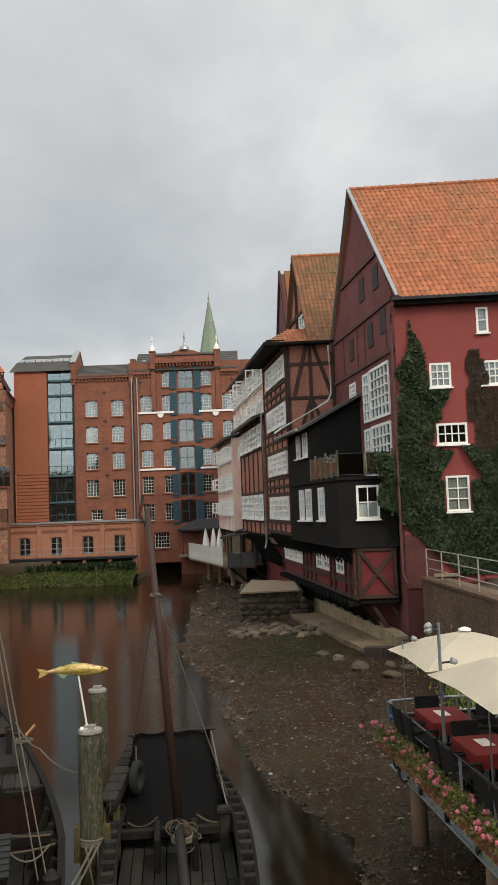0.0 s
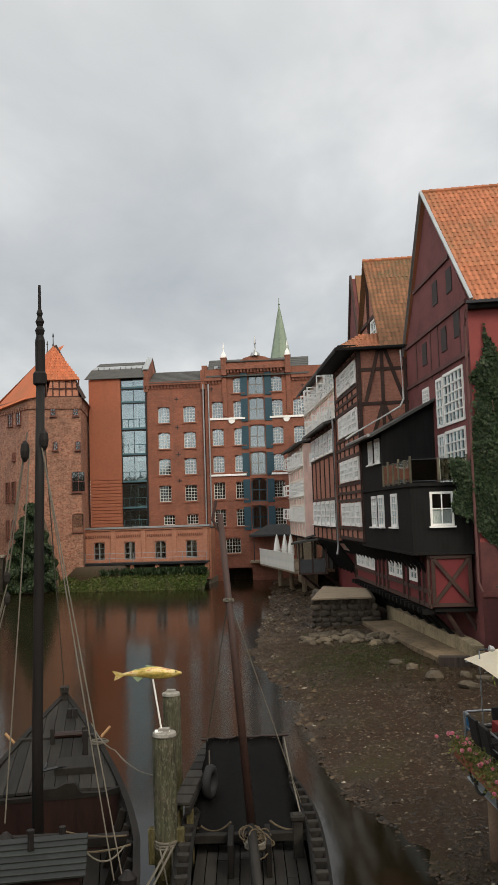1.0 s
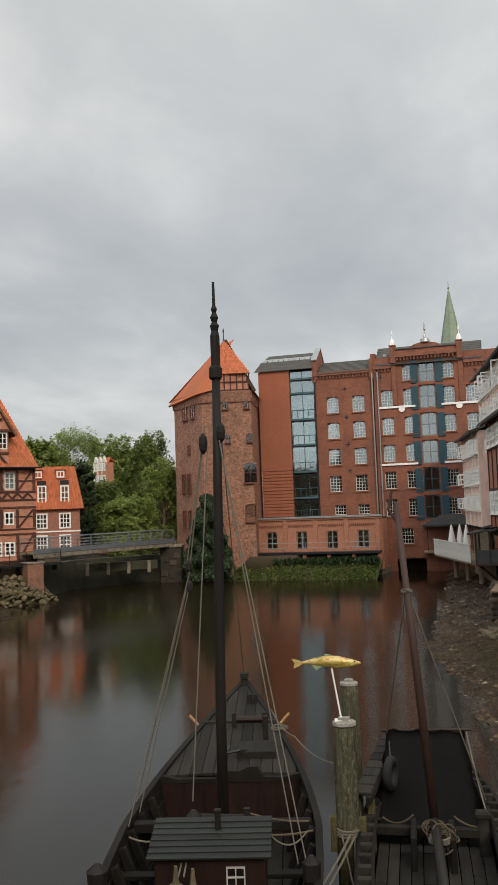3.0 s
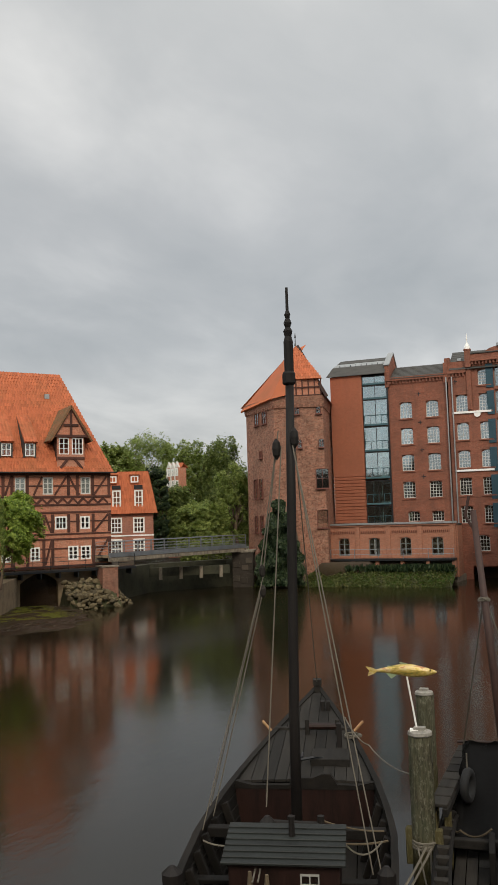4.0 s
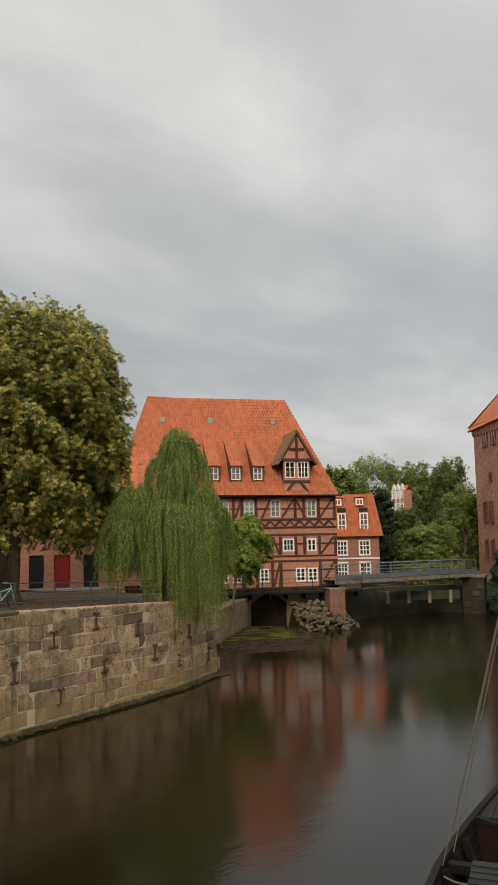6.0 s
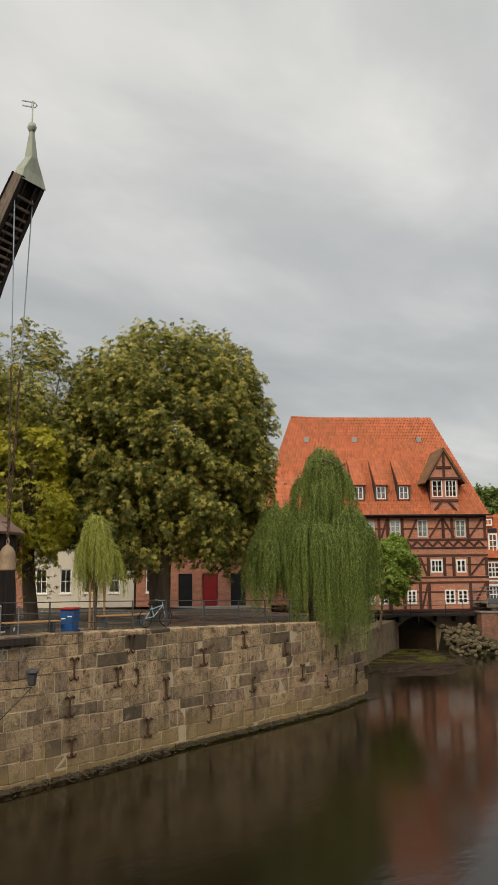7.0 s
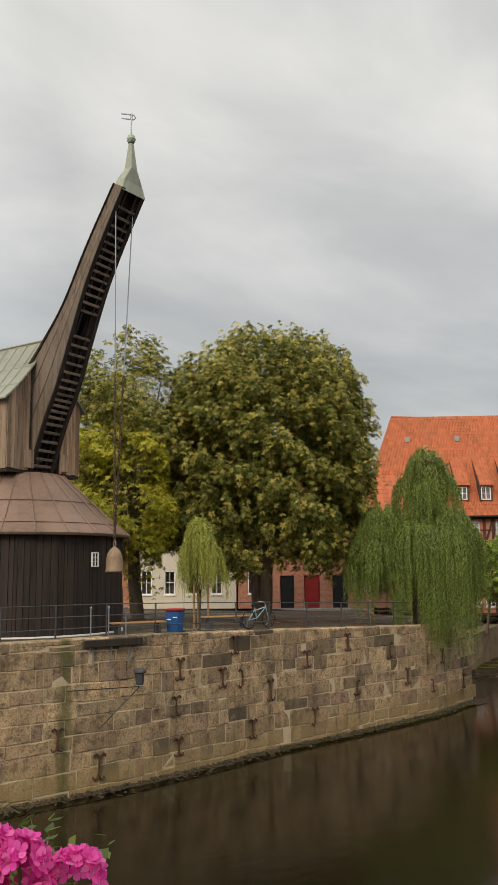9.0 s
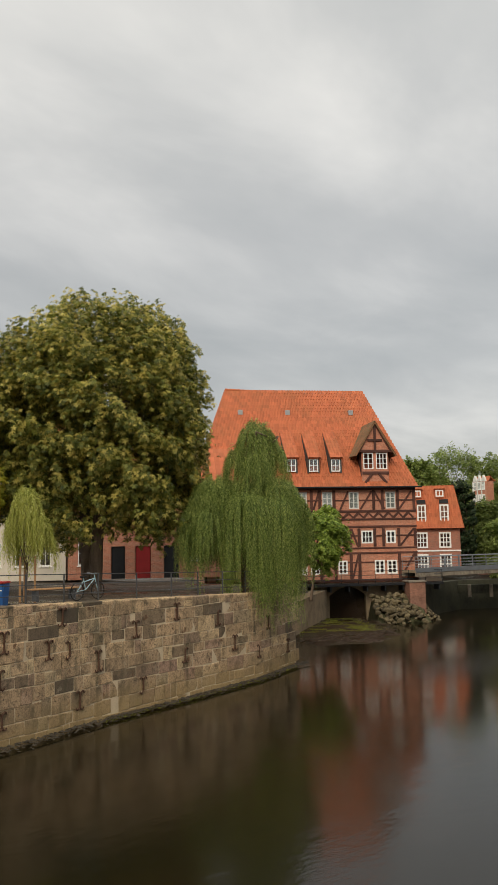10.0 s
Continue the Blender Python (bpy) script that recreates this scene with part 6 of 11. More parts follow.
    line = [Vector((2.4, 0.0, 7.74)), Vector((0.03, 0.0, 7.74)), inv @ Vector((3.77 - 0.14 * 5.2, 36.2 + 0.99 * 5.2, 7.74))]
    for p, q in zip(line, line[1:]):
        n = max(2, round((q - p).length / 1.1))
        for k in range(n + 1):
            s = p.lerp(q, k / n)
            bm = bmesh.new()
            bm_rod(bm, s, s + Vector((0, 0, 1.16 if k % 2 == 0 else 1.05)), 0.06, 0.05, n=6)
            part("post", bm, M_BALCONY, B)
            if k < n:
                e = p.lerp(q, (k + 1) / n)
                side = (e - s).normalized()
                out = Vector((-side.y, side.x, 0)) * 0.006
                bm = bmesh.new()
                v0 = [bm.verts.new(c + w_ + Vector((0, 0, z))) for c, z in ((s + side * 0.07, 0.1), (e - side * 0.07, 0.1), (e - side * 0.07, 0.98), (s + side * 0.07, 0.98)) for w_ in (out, -out)]
                bm.faces.new((v0[0], v0[2], v0[4], v0[6]))
                bm.faces.new((v0[7], v0[5], v0[3], v0[1]))
                part("screen", bm, M_SCREEN, B, "dull translucent balcony screen")
        for h in (0.08, 1.0):
            bm = bmesh.new()
            bm_rod(bm, p + Vector((0, 0, h)), q + Vector((0, 0, h)), 0.02, n=6)
            part("rail", bm, M_DARKMETAL, B)
    # lower storey of red infill between timbers
    X0 = 0.68
    box("lower_wall", M_DEEPRED, B, X0, 2.4, 0.05, 0.25, 2.5, 4.7)
    for a, b in (((X0, 0.02, 2.6), (2.4, 0.02, 2.6)), ((X0, 0.02, 4.6), (2.4, 0.02, 4.6)), ((X0 + 0.1, 0.02, 2.6), (X0 + 0.1, 0.02, 4.6)), ((2.3, 0.02, 2.6), (2.3, 0.02, 4.6)), ((X0 + 0.15, 0.01, 2.7), (2.25, 0.01, 4.5)), ((X0 + 0.15, 0.0, 4.5), (2.25, 0.0, 2.7))):
        beam("timber", M_TIMBER, B, a, b, 0.16, 0.1)
    LL = 17.5
    LG = inv @ river_frame(3.77 + X0, 36.2, LL)
    lw = [(0.7 + k * 1.4, 3.3, 1.25, 1.05, 2, 3) for k in range(4)] + [(9.7, 3.35, 1.4, 1.15, 2, 3), (11.25, 3.35, 1.4, 1.15, 2, 3), (14.0, 3.4, 1.45, 1.15, 2, 3)]
    link_mesh("lower_river_wall", wall_mesh("lower_river_wall", M_DEEPRED, LL, 2.2, [(q[0], q[0] + q[2], q[1], q[1] + q[3]) for q in lw], 0.2, 0, 2.5), B, LG)
    for q in lw:
        window(B, *q, y=-0.07, turn=LG, bar=0.06, rim=0.15, sill=False, curtain=True)
    for x in (0.1, 0.5, 6.45, 7.4, 8.4, 9.4, 12.85, 13.75, 15.7, 16.5, 17.35):
        p0, p1 = LG @ Vector((x, -0.03, 2.5)), LG @ Vector((x, -0.03, 4.7))
        beam("timber", M_TIMBER, B, p0, p1, 0.16, 0.12)
    for z in (2.55, 3.15, 4.65):
        bm = bmesh.new()
        bm_box(bm, 0, LL, -0.07, -0.002, z - 0.09, z + 0.09)
        part("sill_beam", bm, M_TIMBER, B, m=LG)
    box("underside", M_BLACKWOOD, B, X0 + 0.1, 3.0, 0.1, 10.8, 2.3, 2.48)
    # joist ends and slanting struts beneath both storeys
    for k in range(22):
        x = 0.3 + k * 0.8
        bm = bmesh.new()
        bm_box(bm, x, x + 0.22, -0.35, 0.6, 2.2, 2.42)
        part("joist", bm, M_BLACKWOOD, B, m=LG)
        if k % 2 == 0:
            bm = bmesh.new()
            bm_rod(bm, (x + 0.1, 0.1, 2.3), (x + 0.1, 1.4, 0.9), 0.11, n=6)
            part("strut", bm, M_BLACKWOOD, B, m=LG)
    for k in range(13):
        x = 0.4 + k * 0.82
        bm = bmesh.new()
        bm_rod(bm, (x, 0.1, 4.75), (x, 0.75, 3.9), 0.09, n=6)
        part("strut", bm, M_BLACKWOOD, B, m=G)
    for sx in (1.2, 2.0):
        bm = bmesh.new()
        bm_rod(bm, (sx, 0.4, 2.4), (sx + 0.9, 0.5, 0.9), 0.1, n=6)
        part("strut", bm, M_TIMBER, B)
    # the white gooseneck pipe
    bm = bmesh.new()
    h0 = inv @ Vector((4.4, 45.9, 0))
    bm_tube(bm, [h0 + Vector((0.2, 0, 15.3)), h0 + Vector((0.25, -0.1, 12.6)), h0 + Vector((0.05, -0.1, 12.2)), inv @ Vector((1.9, 46.15, 10.85)), inv @ Vector((1.45, 46.15, 10.55))], 0.055, 8)
    part("rain_pipe", bm, M_PALEFRAME, B, "pale grey rain pipe")


black_house_build()

EF = pose(2.26, 46.5, 0, 0, 0, -3)
timber_house = thing("timber_house", EF, "brown half-timbered brick house with a mossy tiled roof", "building")


def timber_house_build():
    T = timber_house
    inv = EF.inverted()
    L = 8.0
    G = inv @ river_frame(2.26, 46.5, L)
    gw = []
    for z, h in ((13.75, 1.3), (11.1, 1.3), (8.35, 1.3), (5.75, 1.35)):
        for k in range(4):
            gw.append((L - 6.55 + k * 1.6, z, 1.42, h, 2, 3))
    link_mesh("river_wall", wall_mesh("river_wall", M_DARKBRICK, L, 10.9, [(q[0], q[0] + q[2], q[1], q[1] + q[3]) for q in gw], 0.3, 0, 4.9), T, G)
    for q in gw:
        window(T, *q, y=-0.13, turn=G, bar=0.08, rim=0.2, curtain=True, sill=False, deep=0.14)
    for z in (5.0, 5.6, 7.25, 7.7, 8.2, 9.8, 10.4, 10.95, 12.6, 13.1, 13.6, 15.3, 15.7):
        bm = bmesh.new()
        bm_box(bm, 0, L, -0.07, -0.002, z - 0.09, z + 0.09)
        part("beam", bm, M_TIMBER, T, m=G)
    for k in range(6):
        x = [0.1, 1.35, 2.95, 4.55, 6.15, 7.9][k]
        bm = bmesh.new()
        bm_box(bm, x - 0.09, x + 0.09, -0.06, -0.002, 4.9, 15.8)
        part("post", bm, M_TIMBER, T, m=G)
    # flank towards the bridge
    box("flank_wall", M_DARKBRICK, T, 0.3, 5.0, 0.0, 0.3, 4.9, 15.8)
    for a, b in (((0.1, 0, 4.9), (0.1, 0, 15.8)), ((1.35, 0, 10), (1.35, 0, 15.8)), ((2.6, 0, 10), (2.6, 0, 15.8)), ((0.05, 0, 12.5), (3.2, 0, 12.5)), ((0.05, 0, 14.4), (3.2, 0, 14.4)), ((0.05, 0, 15.65), (3.2, 0, 15.65)), ((0.05, 0, 10.3), (3.2, 0, 10.3)),
                 ((1.2, -0.02, 15.6), (0.4, -0.02, 12.6)), ((1.5, -0.02, 15.6), (2.5, -0.02, 12.6)), ((1.3, -0.02, 12.4), (0.6, -0.02, 10.3)), ((1.4, -0.02, 12.4), (2.2, -0.02, 10.3))):
        beam("timber", M_TIMBER, T, a, b, 0.2, 0.1)
    # roof: gable towards the river, eaves boards dark
    k = 4.0
    SB = 1.5
    o = inv @ Vector((2.4 + SB - 0.14 * k, 46.5 + 0.99 * k, 0))
    f = inv @ Vector((2.4 + SB - 0.14 * 8, 46.5 + 0.99 * 8, 0))
    GB = G @ Matrix.Translation((0, SB + 0.14, 0))
    gable_prism("gable", T, M_DARKBRICK, 0.0, L, 15.8, L / 2, 21.55, 0.0, 0.3, GB)
    for a, b in (((0, -0.05, 15.85), (L / 2, -0.05, 21.45)), ((L, -0.05, 15.85), (L / 2, -0.05, 21.45)), ((L / 2, -0.05, 15.8), (L / 2, -0.05, 21.0)), ((1.6, -0.05, 18), (6.4, -0.05, 18))):
        beam("timber", M_TIMBER, T, GB @ Vector(a), GB @ Vector(b), 0.22, 0.14)
    window(T, L / 2 + 0.5, 16.5, 1.5, 1.35, 2, 2, y=-0.08, turn=GB, rim=0.14, bar=0.09, curtain=True)
    tile_roof("roof", T, (1.3, -0.45, 15.6), (4.6, -0.45, 15.6), (4.6, o.y, 21.7), (o.x - 0.3, o.y, 21.7), M_TILEMOSS, 0.235, 0.34, singles=250, seed=51)
    tile_roof("roof", T, (6.5, f.y + 0.4, 15.6), (f.x - 0.3, f.y + 0.4, 15.6), (o.x - 0.3, o.y, 21.7), (6.5, o.y, 21.7), M_TILEMOSS, 0.3, 0.45, seed=52)
    ridge_tiles(T, (o.x - 0.3, o.y, 21.7), (7.5, o.y, 21.7), M_TILE)
    tile_roof("canopy_roof", T, (-1.1, -0.5, 15.6), (1.3, -0.5, 15.6), (1.3, 1.6, 16.7), (0.2, 1.6, 16.7), M_TILE, 0.235, 0.34, seed=53)
    bm = bmesh.new()
    bm_box(bm, -0.3, L + 0.4, -1.1, 0.0, 15.55, 15.75)
    part("eave", bm, M_BLACKWOOD, T, m=G)
    box("eave", M_BLACKWOOD, T, -1.2, 3.4, -0.6, -0.1, 15.45, 15.6)
    box("back_wall", M_DARKBRICK, T, 4.8, 5.0, 0.3, 8.2, 4.9, 15.8)
    bm = bmesh.new()
    bm_box(bm, 0, L, 0.1, 5.5, 4.75, 4.9)
    part("floor", bm, M_BLACKWOOD, T, m=G)
    # slanting struts down to the footing
    for q in range(8):
        x = 0.5 + q * 1.0
        bm = bmesh.new()
        bm_rod(bm, (x, 0.05, 4.8), (x, 0.7, 3.95), 0.1, n=6)
        part("strut", bm, M_BLACKWOOD, T, m=G)
    bm = bmesh.new()
    bm_box(bm, -0.2, L, 1.5, 1.8, 1.0, 4.8)
    part("under_wall", bm, M_BLACKWOOD, T, m=G)
    bm = bmesh.new()
    bm_tube(bm, [(0.1, -0.25, 12.6), (0.12, -0.2, 4.3), (0.2, -0.3, 3.9)], 0.07, 8)
    part("downpipe", bm, M_ZINC, T, m=G)


timber_house_build()


def row_house(name, x, y, length, z0, z1, wall_mat, rows, per, label, timber_mat, set_back=0.0, roof_z=1.6, roof_mat=None, posts=True, curtain=True, sashes=0.0):
    """A river-front house seen along the row: windows in bands, beams and posts."""
    F = river_frame(x + set_back, y, length)
    h = thing(name, F, label, "building")
    gw = []
    w = length / per
    for z, hh in rows:
        for k in range(per):
            gw.append((k * w + w * 0.1, z, w * 0.8, hh, 2, 3))
    link_mesh("wall", wall_mesh("wall", wall_mat, length, z1 - z0, [(q[0], q[0] + q[2], q[1], q[1] + q[3]) for q in gw], 0.3, 0, z0), h)
    rng = random.Random(length)
    for q in gw:
        win = window(h, *q, y=-0.1, bar=0.1, rim=0.2, glass=M_GLASS, curtain=curtain, sill=True, deep=0.12)
        if sashes:
            # casements thrown open, each as far as it happens to stand
            for side in (0, 1):
                if rng.random() < sashes:
                    sw, sh = q[2] / 2 - 0.12, q[3] - 0.25
                    key = ("sash", round(sw, 3), round(sh, 3))
                    if key not in _boxes:
                        _boxes[key] = wall_mesh("sash", M_WHITE, sw, sh, [(0.09, sw - 0.09, 0.09, sh / 2 - 0.04), (0.09, sw - 0.09, sh / 2 + 0.04, sh - 0.09)], 0.05)
                    ang = rng.uniform(50, 100)
                    link_mesh("sash", _boxes[key], win, pose(0.12 if side == 0 else q[2] - 0.12, -0.02, 0.12, 0, 0, -ang if side == 0 else 180 + ang))
    if posts:
        for k in range(per + 1):
            xx = min(length - 0.1, max(0.1, k * w))
            box("post", timber_mat, h, xx - 0.09, xx + 0.09, -0.07, -0.003, z0, z1)
        for z, hh in rows:
            for zz in (z - 0.12, z + hh + 0.12):
                box("beam", timber_mat, h, 0, length, -0.08, -0.003, zz - 0.09, zz + 0.09)
    box("near_wall", wall_mat, h, length - 0.3, length, 0.3, 5.0, z0, z1)
    box("far_wall", wall_mat, h, 0, 0.3, 0.3, 5.0, z0, z1)
    box("back_wall", wall_mat, h, 0.3, length - 0.3, 4.7, 5.0, z0, z1)
    box("floor", M_BLACKWOOD, h, 0.0, length, 0.1, 5.0, z0 - 0.2, z0 - 0.002)
    bm = bmesh.new()
    q = [(-0.3, -0.7, z1), (length + 0.3, -0.7, z1), (length + 0.3, 4.6, z1 + roof_z), (-0.3, 4.6, z1 + roof_z)]
    t_ = [bm.verts.new(p) for p in q]
    u_ = [bm.verts.new((p[0], p[1], p[2] - 0.18)) for p in q]
    bm.faces.new(t_)
    bm.faces.new(u_[::-1])
    for i in range(4):
        j = (i + 1) % 4
        bm.faces.new((t_[j], t_[i], u_[i], u_[j]))
    part("roof", bm, roof_mat or M_SLATE, h)
    return h


M_PINKTIMBER = plain("cream_painted_timber", (0.78, 0.70, 0.6), 0.8, amount=0.2)
dark_house = row_house("narrow_house", 0.95, 54.6, 11.0, 4.75, 12.4, M_DARKBRICK, ((10.5, 1.5), (5.7, 1.65)), 5, "dark half-timbered house with white window bands", M_TIMBER)
for k in range(7):
    bm = bmesh.new()
    bm_rod(bm, (0.8 + k * 1.5, 0.1, 4.6), (0.8 + k * 1.5, 1.6, 2.4), 0.12, n=6)
    part("strut", bm, M_BLACKWOOD, dark_house)
# its steep gable, set back behind the eaves
gable_prism("gable", dark_house, M_GABLEPLASTER, 1.3, 9.9, 12.6, 5.6, 23.4, 2.63, 2.9)
gable_prism("gable_roof", dark_house, M_TILEMOSS, 1.1, 10.1, 12.6, 5.6, 23.65, 2.905, 9.0)
for a, b in (((9.95, 2.56, 12.7), (5.6, 2.56, 23.6)), ((1.25, 2.56, 12.7), (5.6, 2.56, 23.6)), ((3.4, 2.6, 18.0), (7.8, 2.6, 18.0))):
    beam("barge_board", M_TIMBER, dark_house, a, b, 0.22, 0.14)
box("under_wall", M_DEEPRED, dark_house, 0, 11, 1.7, 1.9, 1.0, 4.6)
pink_house = row_house("pink_house", -0.1, 55.0, 22.0, 4.0, 17.3, M_PINKPLASTER, ((15.3, 1.5), (12.7, 1.5), (10.2, 1.25)), 9, "pale pink half-timbered house with many white windows", M_PINKTIMBER, set_back=2.0, roof_z=2.5, sashes=0.5)
low_house = row_house("low_pink_house", -1.0, 68.0, 11.5, 4.6, 12.2, M_PINKPLASTER, ((10.4, 1.2), (8.0, 1.2), (5.9, 1.2)), 6, "low pink and white riverside house", M_PINKTIMBER, set_back=-0.3, sashes=0.35)
box("under_wall", M_CONCRETE, low_house, 0, 11.5, 0.5, 0.8, -0.5, 4.6)

# rubble abutment under the row, with a sloping concrete cap
abutment = thing("abutment", Matrix.Translation((1.0, 46.6, 0)), "rubble stone abutment with a sloping concrete cap", "wall", kind="structure")
rngA = random.Random(5)
M_MORTAR = plain("brown_rubble_mortar", (0.09, 0.07, 0.048), 0.95, coarse=1.5, fine=14, amount=0.4)
box("core", M_MORTAR, abutment, -1.7, 1.7, 0.05, 6.0, -0.5, 1.9)


def rubble_meshes():
    """Six rounded stones, squat and uneven."""
    out = []
    for k in range(6):
        bm = bmesh.new()
        bmesh.ops.create_icosphere(bm, subdivisions=2, radius=1.0)
        for v in bm.verts:
            for i in range(3):
                v.co[i] = math.copysign(abs(v.co[i]) ** 0.5, v.co[i]) * (1 + rngA.uniform(-0.09, 0.09))
        out.append(to_mesh(bm, "stone", M_RUBBLEDARK, True))
    return out


_rubble = rubble_meshes()


def rubble_face(face, length):
    """Courses of rubble over a face: its x runs along, y inwards."""
    z = 0.02
    while z < 1.85:
        hh = rngA.uniform(0.11, 0.19)
        x = rngA.uniform(-0.1, 0.1)
        while x < length:
            w = rngA.uniform(0.13, 0.3)
            link_mesh("stone", rngA.choice(_rubble), abutment, face @ Matrix.Translation((x + w, rngA.uniform(-0.02, 0.05), z + hh + rngA.uniform(-0.03, 0.03))) @ Matrix.Rotation(rngA.uniform(-0.3, 0.3), 4, 'Y') @ Matrix.Diagonal((w, 0.12, hh, 1)))
            x += 2 * w + 0.03
        z += 2 * hh + 0.02


rubble_face(Matrix.Translation((-1.7, 0.06, 0)), 3.3)
rubble_face(pose(-1.66, 5.2, 0, 0, 0, -90), 5.0)
bm = bmesh.new()
q = [(-1.75, -0.25, 1.95), (1.5, -0.2, 1.98), (1.4, 3.2, 2.15), (-1.1, 5.0, 2.15)]
t_ = [bm.verts.new(p) for p in q]
u_ = [bm.verts.new((p[0], p[1], p[2] - 0.09)) for p in q]
bm.faces.new(t_)
bm.faces.new(u_[::-1])
for i in range(4):
    j = (i + 1) % 4
    bm.faces.new((t_[j], t_[i], u_[i], u_[j]))
part("cap", bm, M_CONCRETE, abutment)

# hanging kitchen hut and white terrace before the hotel
hut = thing("river_hut", pose(-1.9, 64.5, 0, 0, 0, -4), "small dark glazed balcony hut over the bank", "building")
box("floor", M_TIMBER, hut, 0, 2.2, 0, 3.0, 1.9, 2.05)
for x in (0.06, 1.06, 2.1):
    for y in (0.06, 2.9):
        box("post", M_TIMBER, hut, x - 0.06, x + 0.06, y - 0.06, y + 0.06, 2.05, 4.4)
box("roof", M_SLATE, hut, -0.5, 2.5, -0.4, 3.2, 4.4, 4.55, turn=pose(0, 0, 0, 0, -8, 0))
for x in (0.12, 1.12):
    box("panel", M_IRON, hut, x, x + 0.88, 0.02, 0.08, 2.05, 3.05)
    box("pane", M_GLASS, hut, x, x + 0.88, 0.04, 0.06, 3.1, 4.3)
box("side_panel", M_IRON, hut, 0.02, 0.08, 0.15, 2.8, 2.05, 3.05)
box("lean_roof", M_SLATE, hut, 0.4, 3.2, 0.6, 3.4, 4.9, 5.02, turn=pose(0, 0, 0, 0, -14, 0))
box("back_panel", M_GREYFRAME, hut, 1.6, 2.4, 3.0, 3.1, 2.05, 7.0)
for x in (0.2, 1.9):
    bm = bmesh.new()
    bm_rod(bm, (x, 0.2, 1.95), (x + 1.4, 2.4, 0.4), 0.09, n=6)
    part("strut", bm, M_TIMBER, hut)
M_GREYWHITE = plain("weathered_white_boards", (0.6, 0.59, 0.54), 0.7, amount=0.25)
terrace_far = thing("white_terrace", pose(-5.65, 76.0, 0, 0, 0, -73.5), "white painted restaurant balcony by the hotel", "terrace")
box("deck", M_CONCRETE, terrace_far, 0, 12.0, 0, 3.2, 2.0, 2.2)
for k in range(24):
    box("fence_panel", M_GREYWHITE, terrace_far, 0.02 + k * 0.5, 0.48 + k * 0.5, -0.05, 0.02, 2.15, 3.4)
box("top_rail", M_GREYWHITE, terrace_far, -0.05, 12.05, -0.08, 0.05, 3.41, 3.49)
for k in range(3):
    bm = bmesh.new()
    bm_rod(bm, (0.8 + 4.0 * k, 1.6, -0.6), (0.8 + 4.0 * k, 1.6, 2.0), 0.2, n=8)
    part("pillar", bm, M_CONCRETE, terrace_far)
parasol = thing("folded_parasol", pose(-4.15, 76.5, 2.2), "closed white canvas parasol on the terrace", "parasol", "closed parasols on the white terrace")
bm = bmesh.new()
bm_lathe(bm, [(0.05, 0.6), (0.3, 0.7), (0.32, 1.1), (0.2, 1.8), (0.07, 2.4), (0.02, 2.5)], 10)
part("canopy", bm, M_WHITE, parasol)
bm = bmesh.new()
bm_rod(bm, (0, 0, 0), (0, 0, 0.9), 0.03, n=6)
part("pole", bm, M_GREYFRAME, parasol)
for x, y in ((-3.45, 76.7), (-2.85, 75.6)):
    copy_thing(parasol, pose(x, y, 2.2))
M_CANVASGREY = plain("dark_grey_canvas", (0.045, 0.045, 0.045), 0.9, amount=0.2)
awning = thing("dark_awning", pose(-7.0, 83.0, 0, 0, 0, 0), "dark canvas awning over the hotel entrance", "awning")
bm = bmesh.new()
top = [bm.verts.new(p) for p in ((1.6, 1.2, 5.5), (3.4, 1.2, 5.5))]
rim = [bm.verts.new(p) for p in ((-0.2, 0.0, 4.55), (5.2, 0.0, 4.55), (5.2, 1.9, 4.55), (-0.2, 1.9, 4.55))]
hem = [bm.verts.new((v.co.x, v.co.y, 4.35)) for v in rim]
for f in ((rim[0], rim[1], top[1], top[0]), (rim[1], rim[2], top[1]), (rim[2], rim[3], top[0], top[1]), (rim[3], rim[0], top[0])):
    bm.faces.new(f)
for k in range(4):
    bm.faces.new((rim[k], hem[k], hem[(k + 1) % 4], rim[(k + 1) % 4]))
part("canvas", bm, M_CANVASGREY, awning, "dark grey stretched canvas")
for x in (0.2, 4.4):
    box("post", M_DARKMETAL, awning, x, x + 0.08, 0.2, 0.28, 2.0, 4.75)
box("floor", M_CONCRETE, awning, -0.2, 4.8, 0.0, 1.8, 1.8, 2.0)

# ---------------------------------------------------------------- the old harbour crane
CR = (-30.3, 12.0)
crane = thing("harbour_crane", Matrix.Translation((*CR, 4.5)), "old wooden harbour crane with a round boarded base", "crane")


M_PALEROOF = plain("pale_grey_green_sheet", (0.245, 0.25, 0.195), 0.55, coarse=1.0, amount=0.25)
M_CAPSHEET = plain("grey_green_sheet_copper", (0.30, 0.32, 0.25), 0.55, 0.1, coarse=1.5, fine=9, amount=0.3, stretch=(3, 3, 0.6))
M_CRANEPALE = plain("red_brown_weathered_boards", (0.37, 0.23, 0.14), 0.85, fine=9, amount=0.55, stretch=(9, 9, 0.5), piece=0.4)
M_RUSTCHAIN = plain("rusty_chain", (0.11, 0.065, 0.045), 0.7, 0.3, amount=0.3)
M_BELL = plain("bronze_weight", (0.27, 0.185, 0.115), 0.6, 0.15, coarse=3, fine=14, amount=0.35, bump=0.4, dist=0.02)


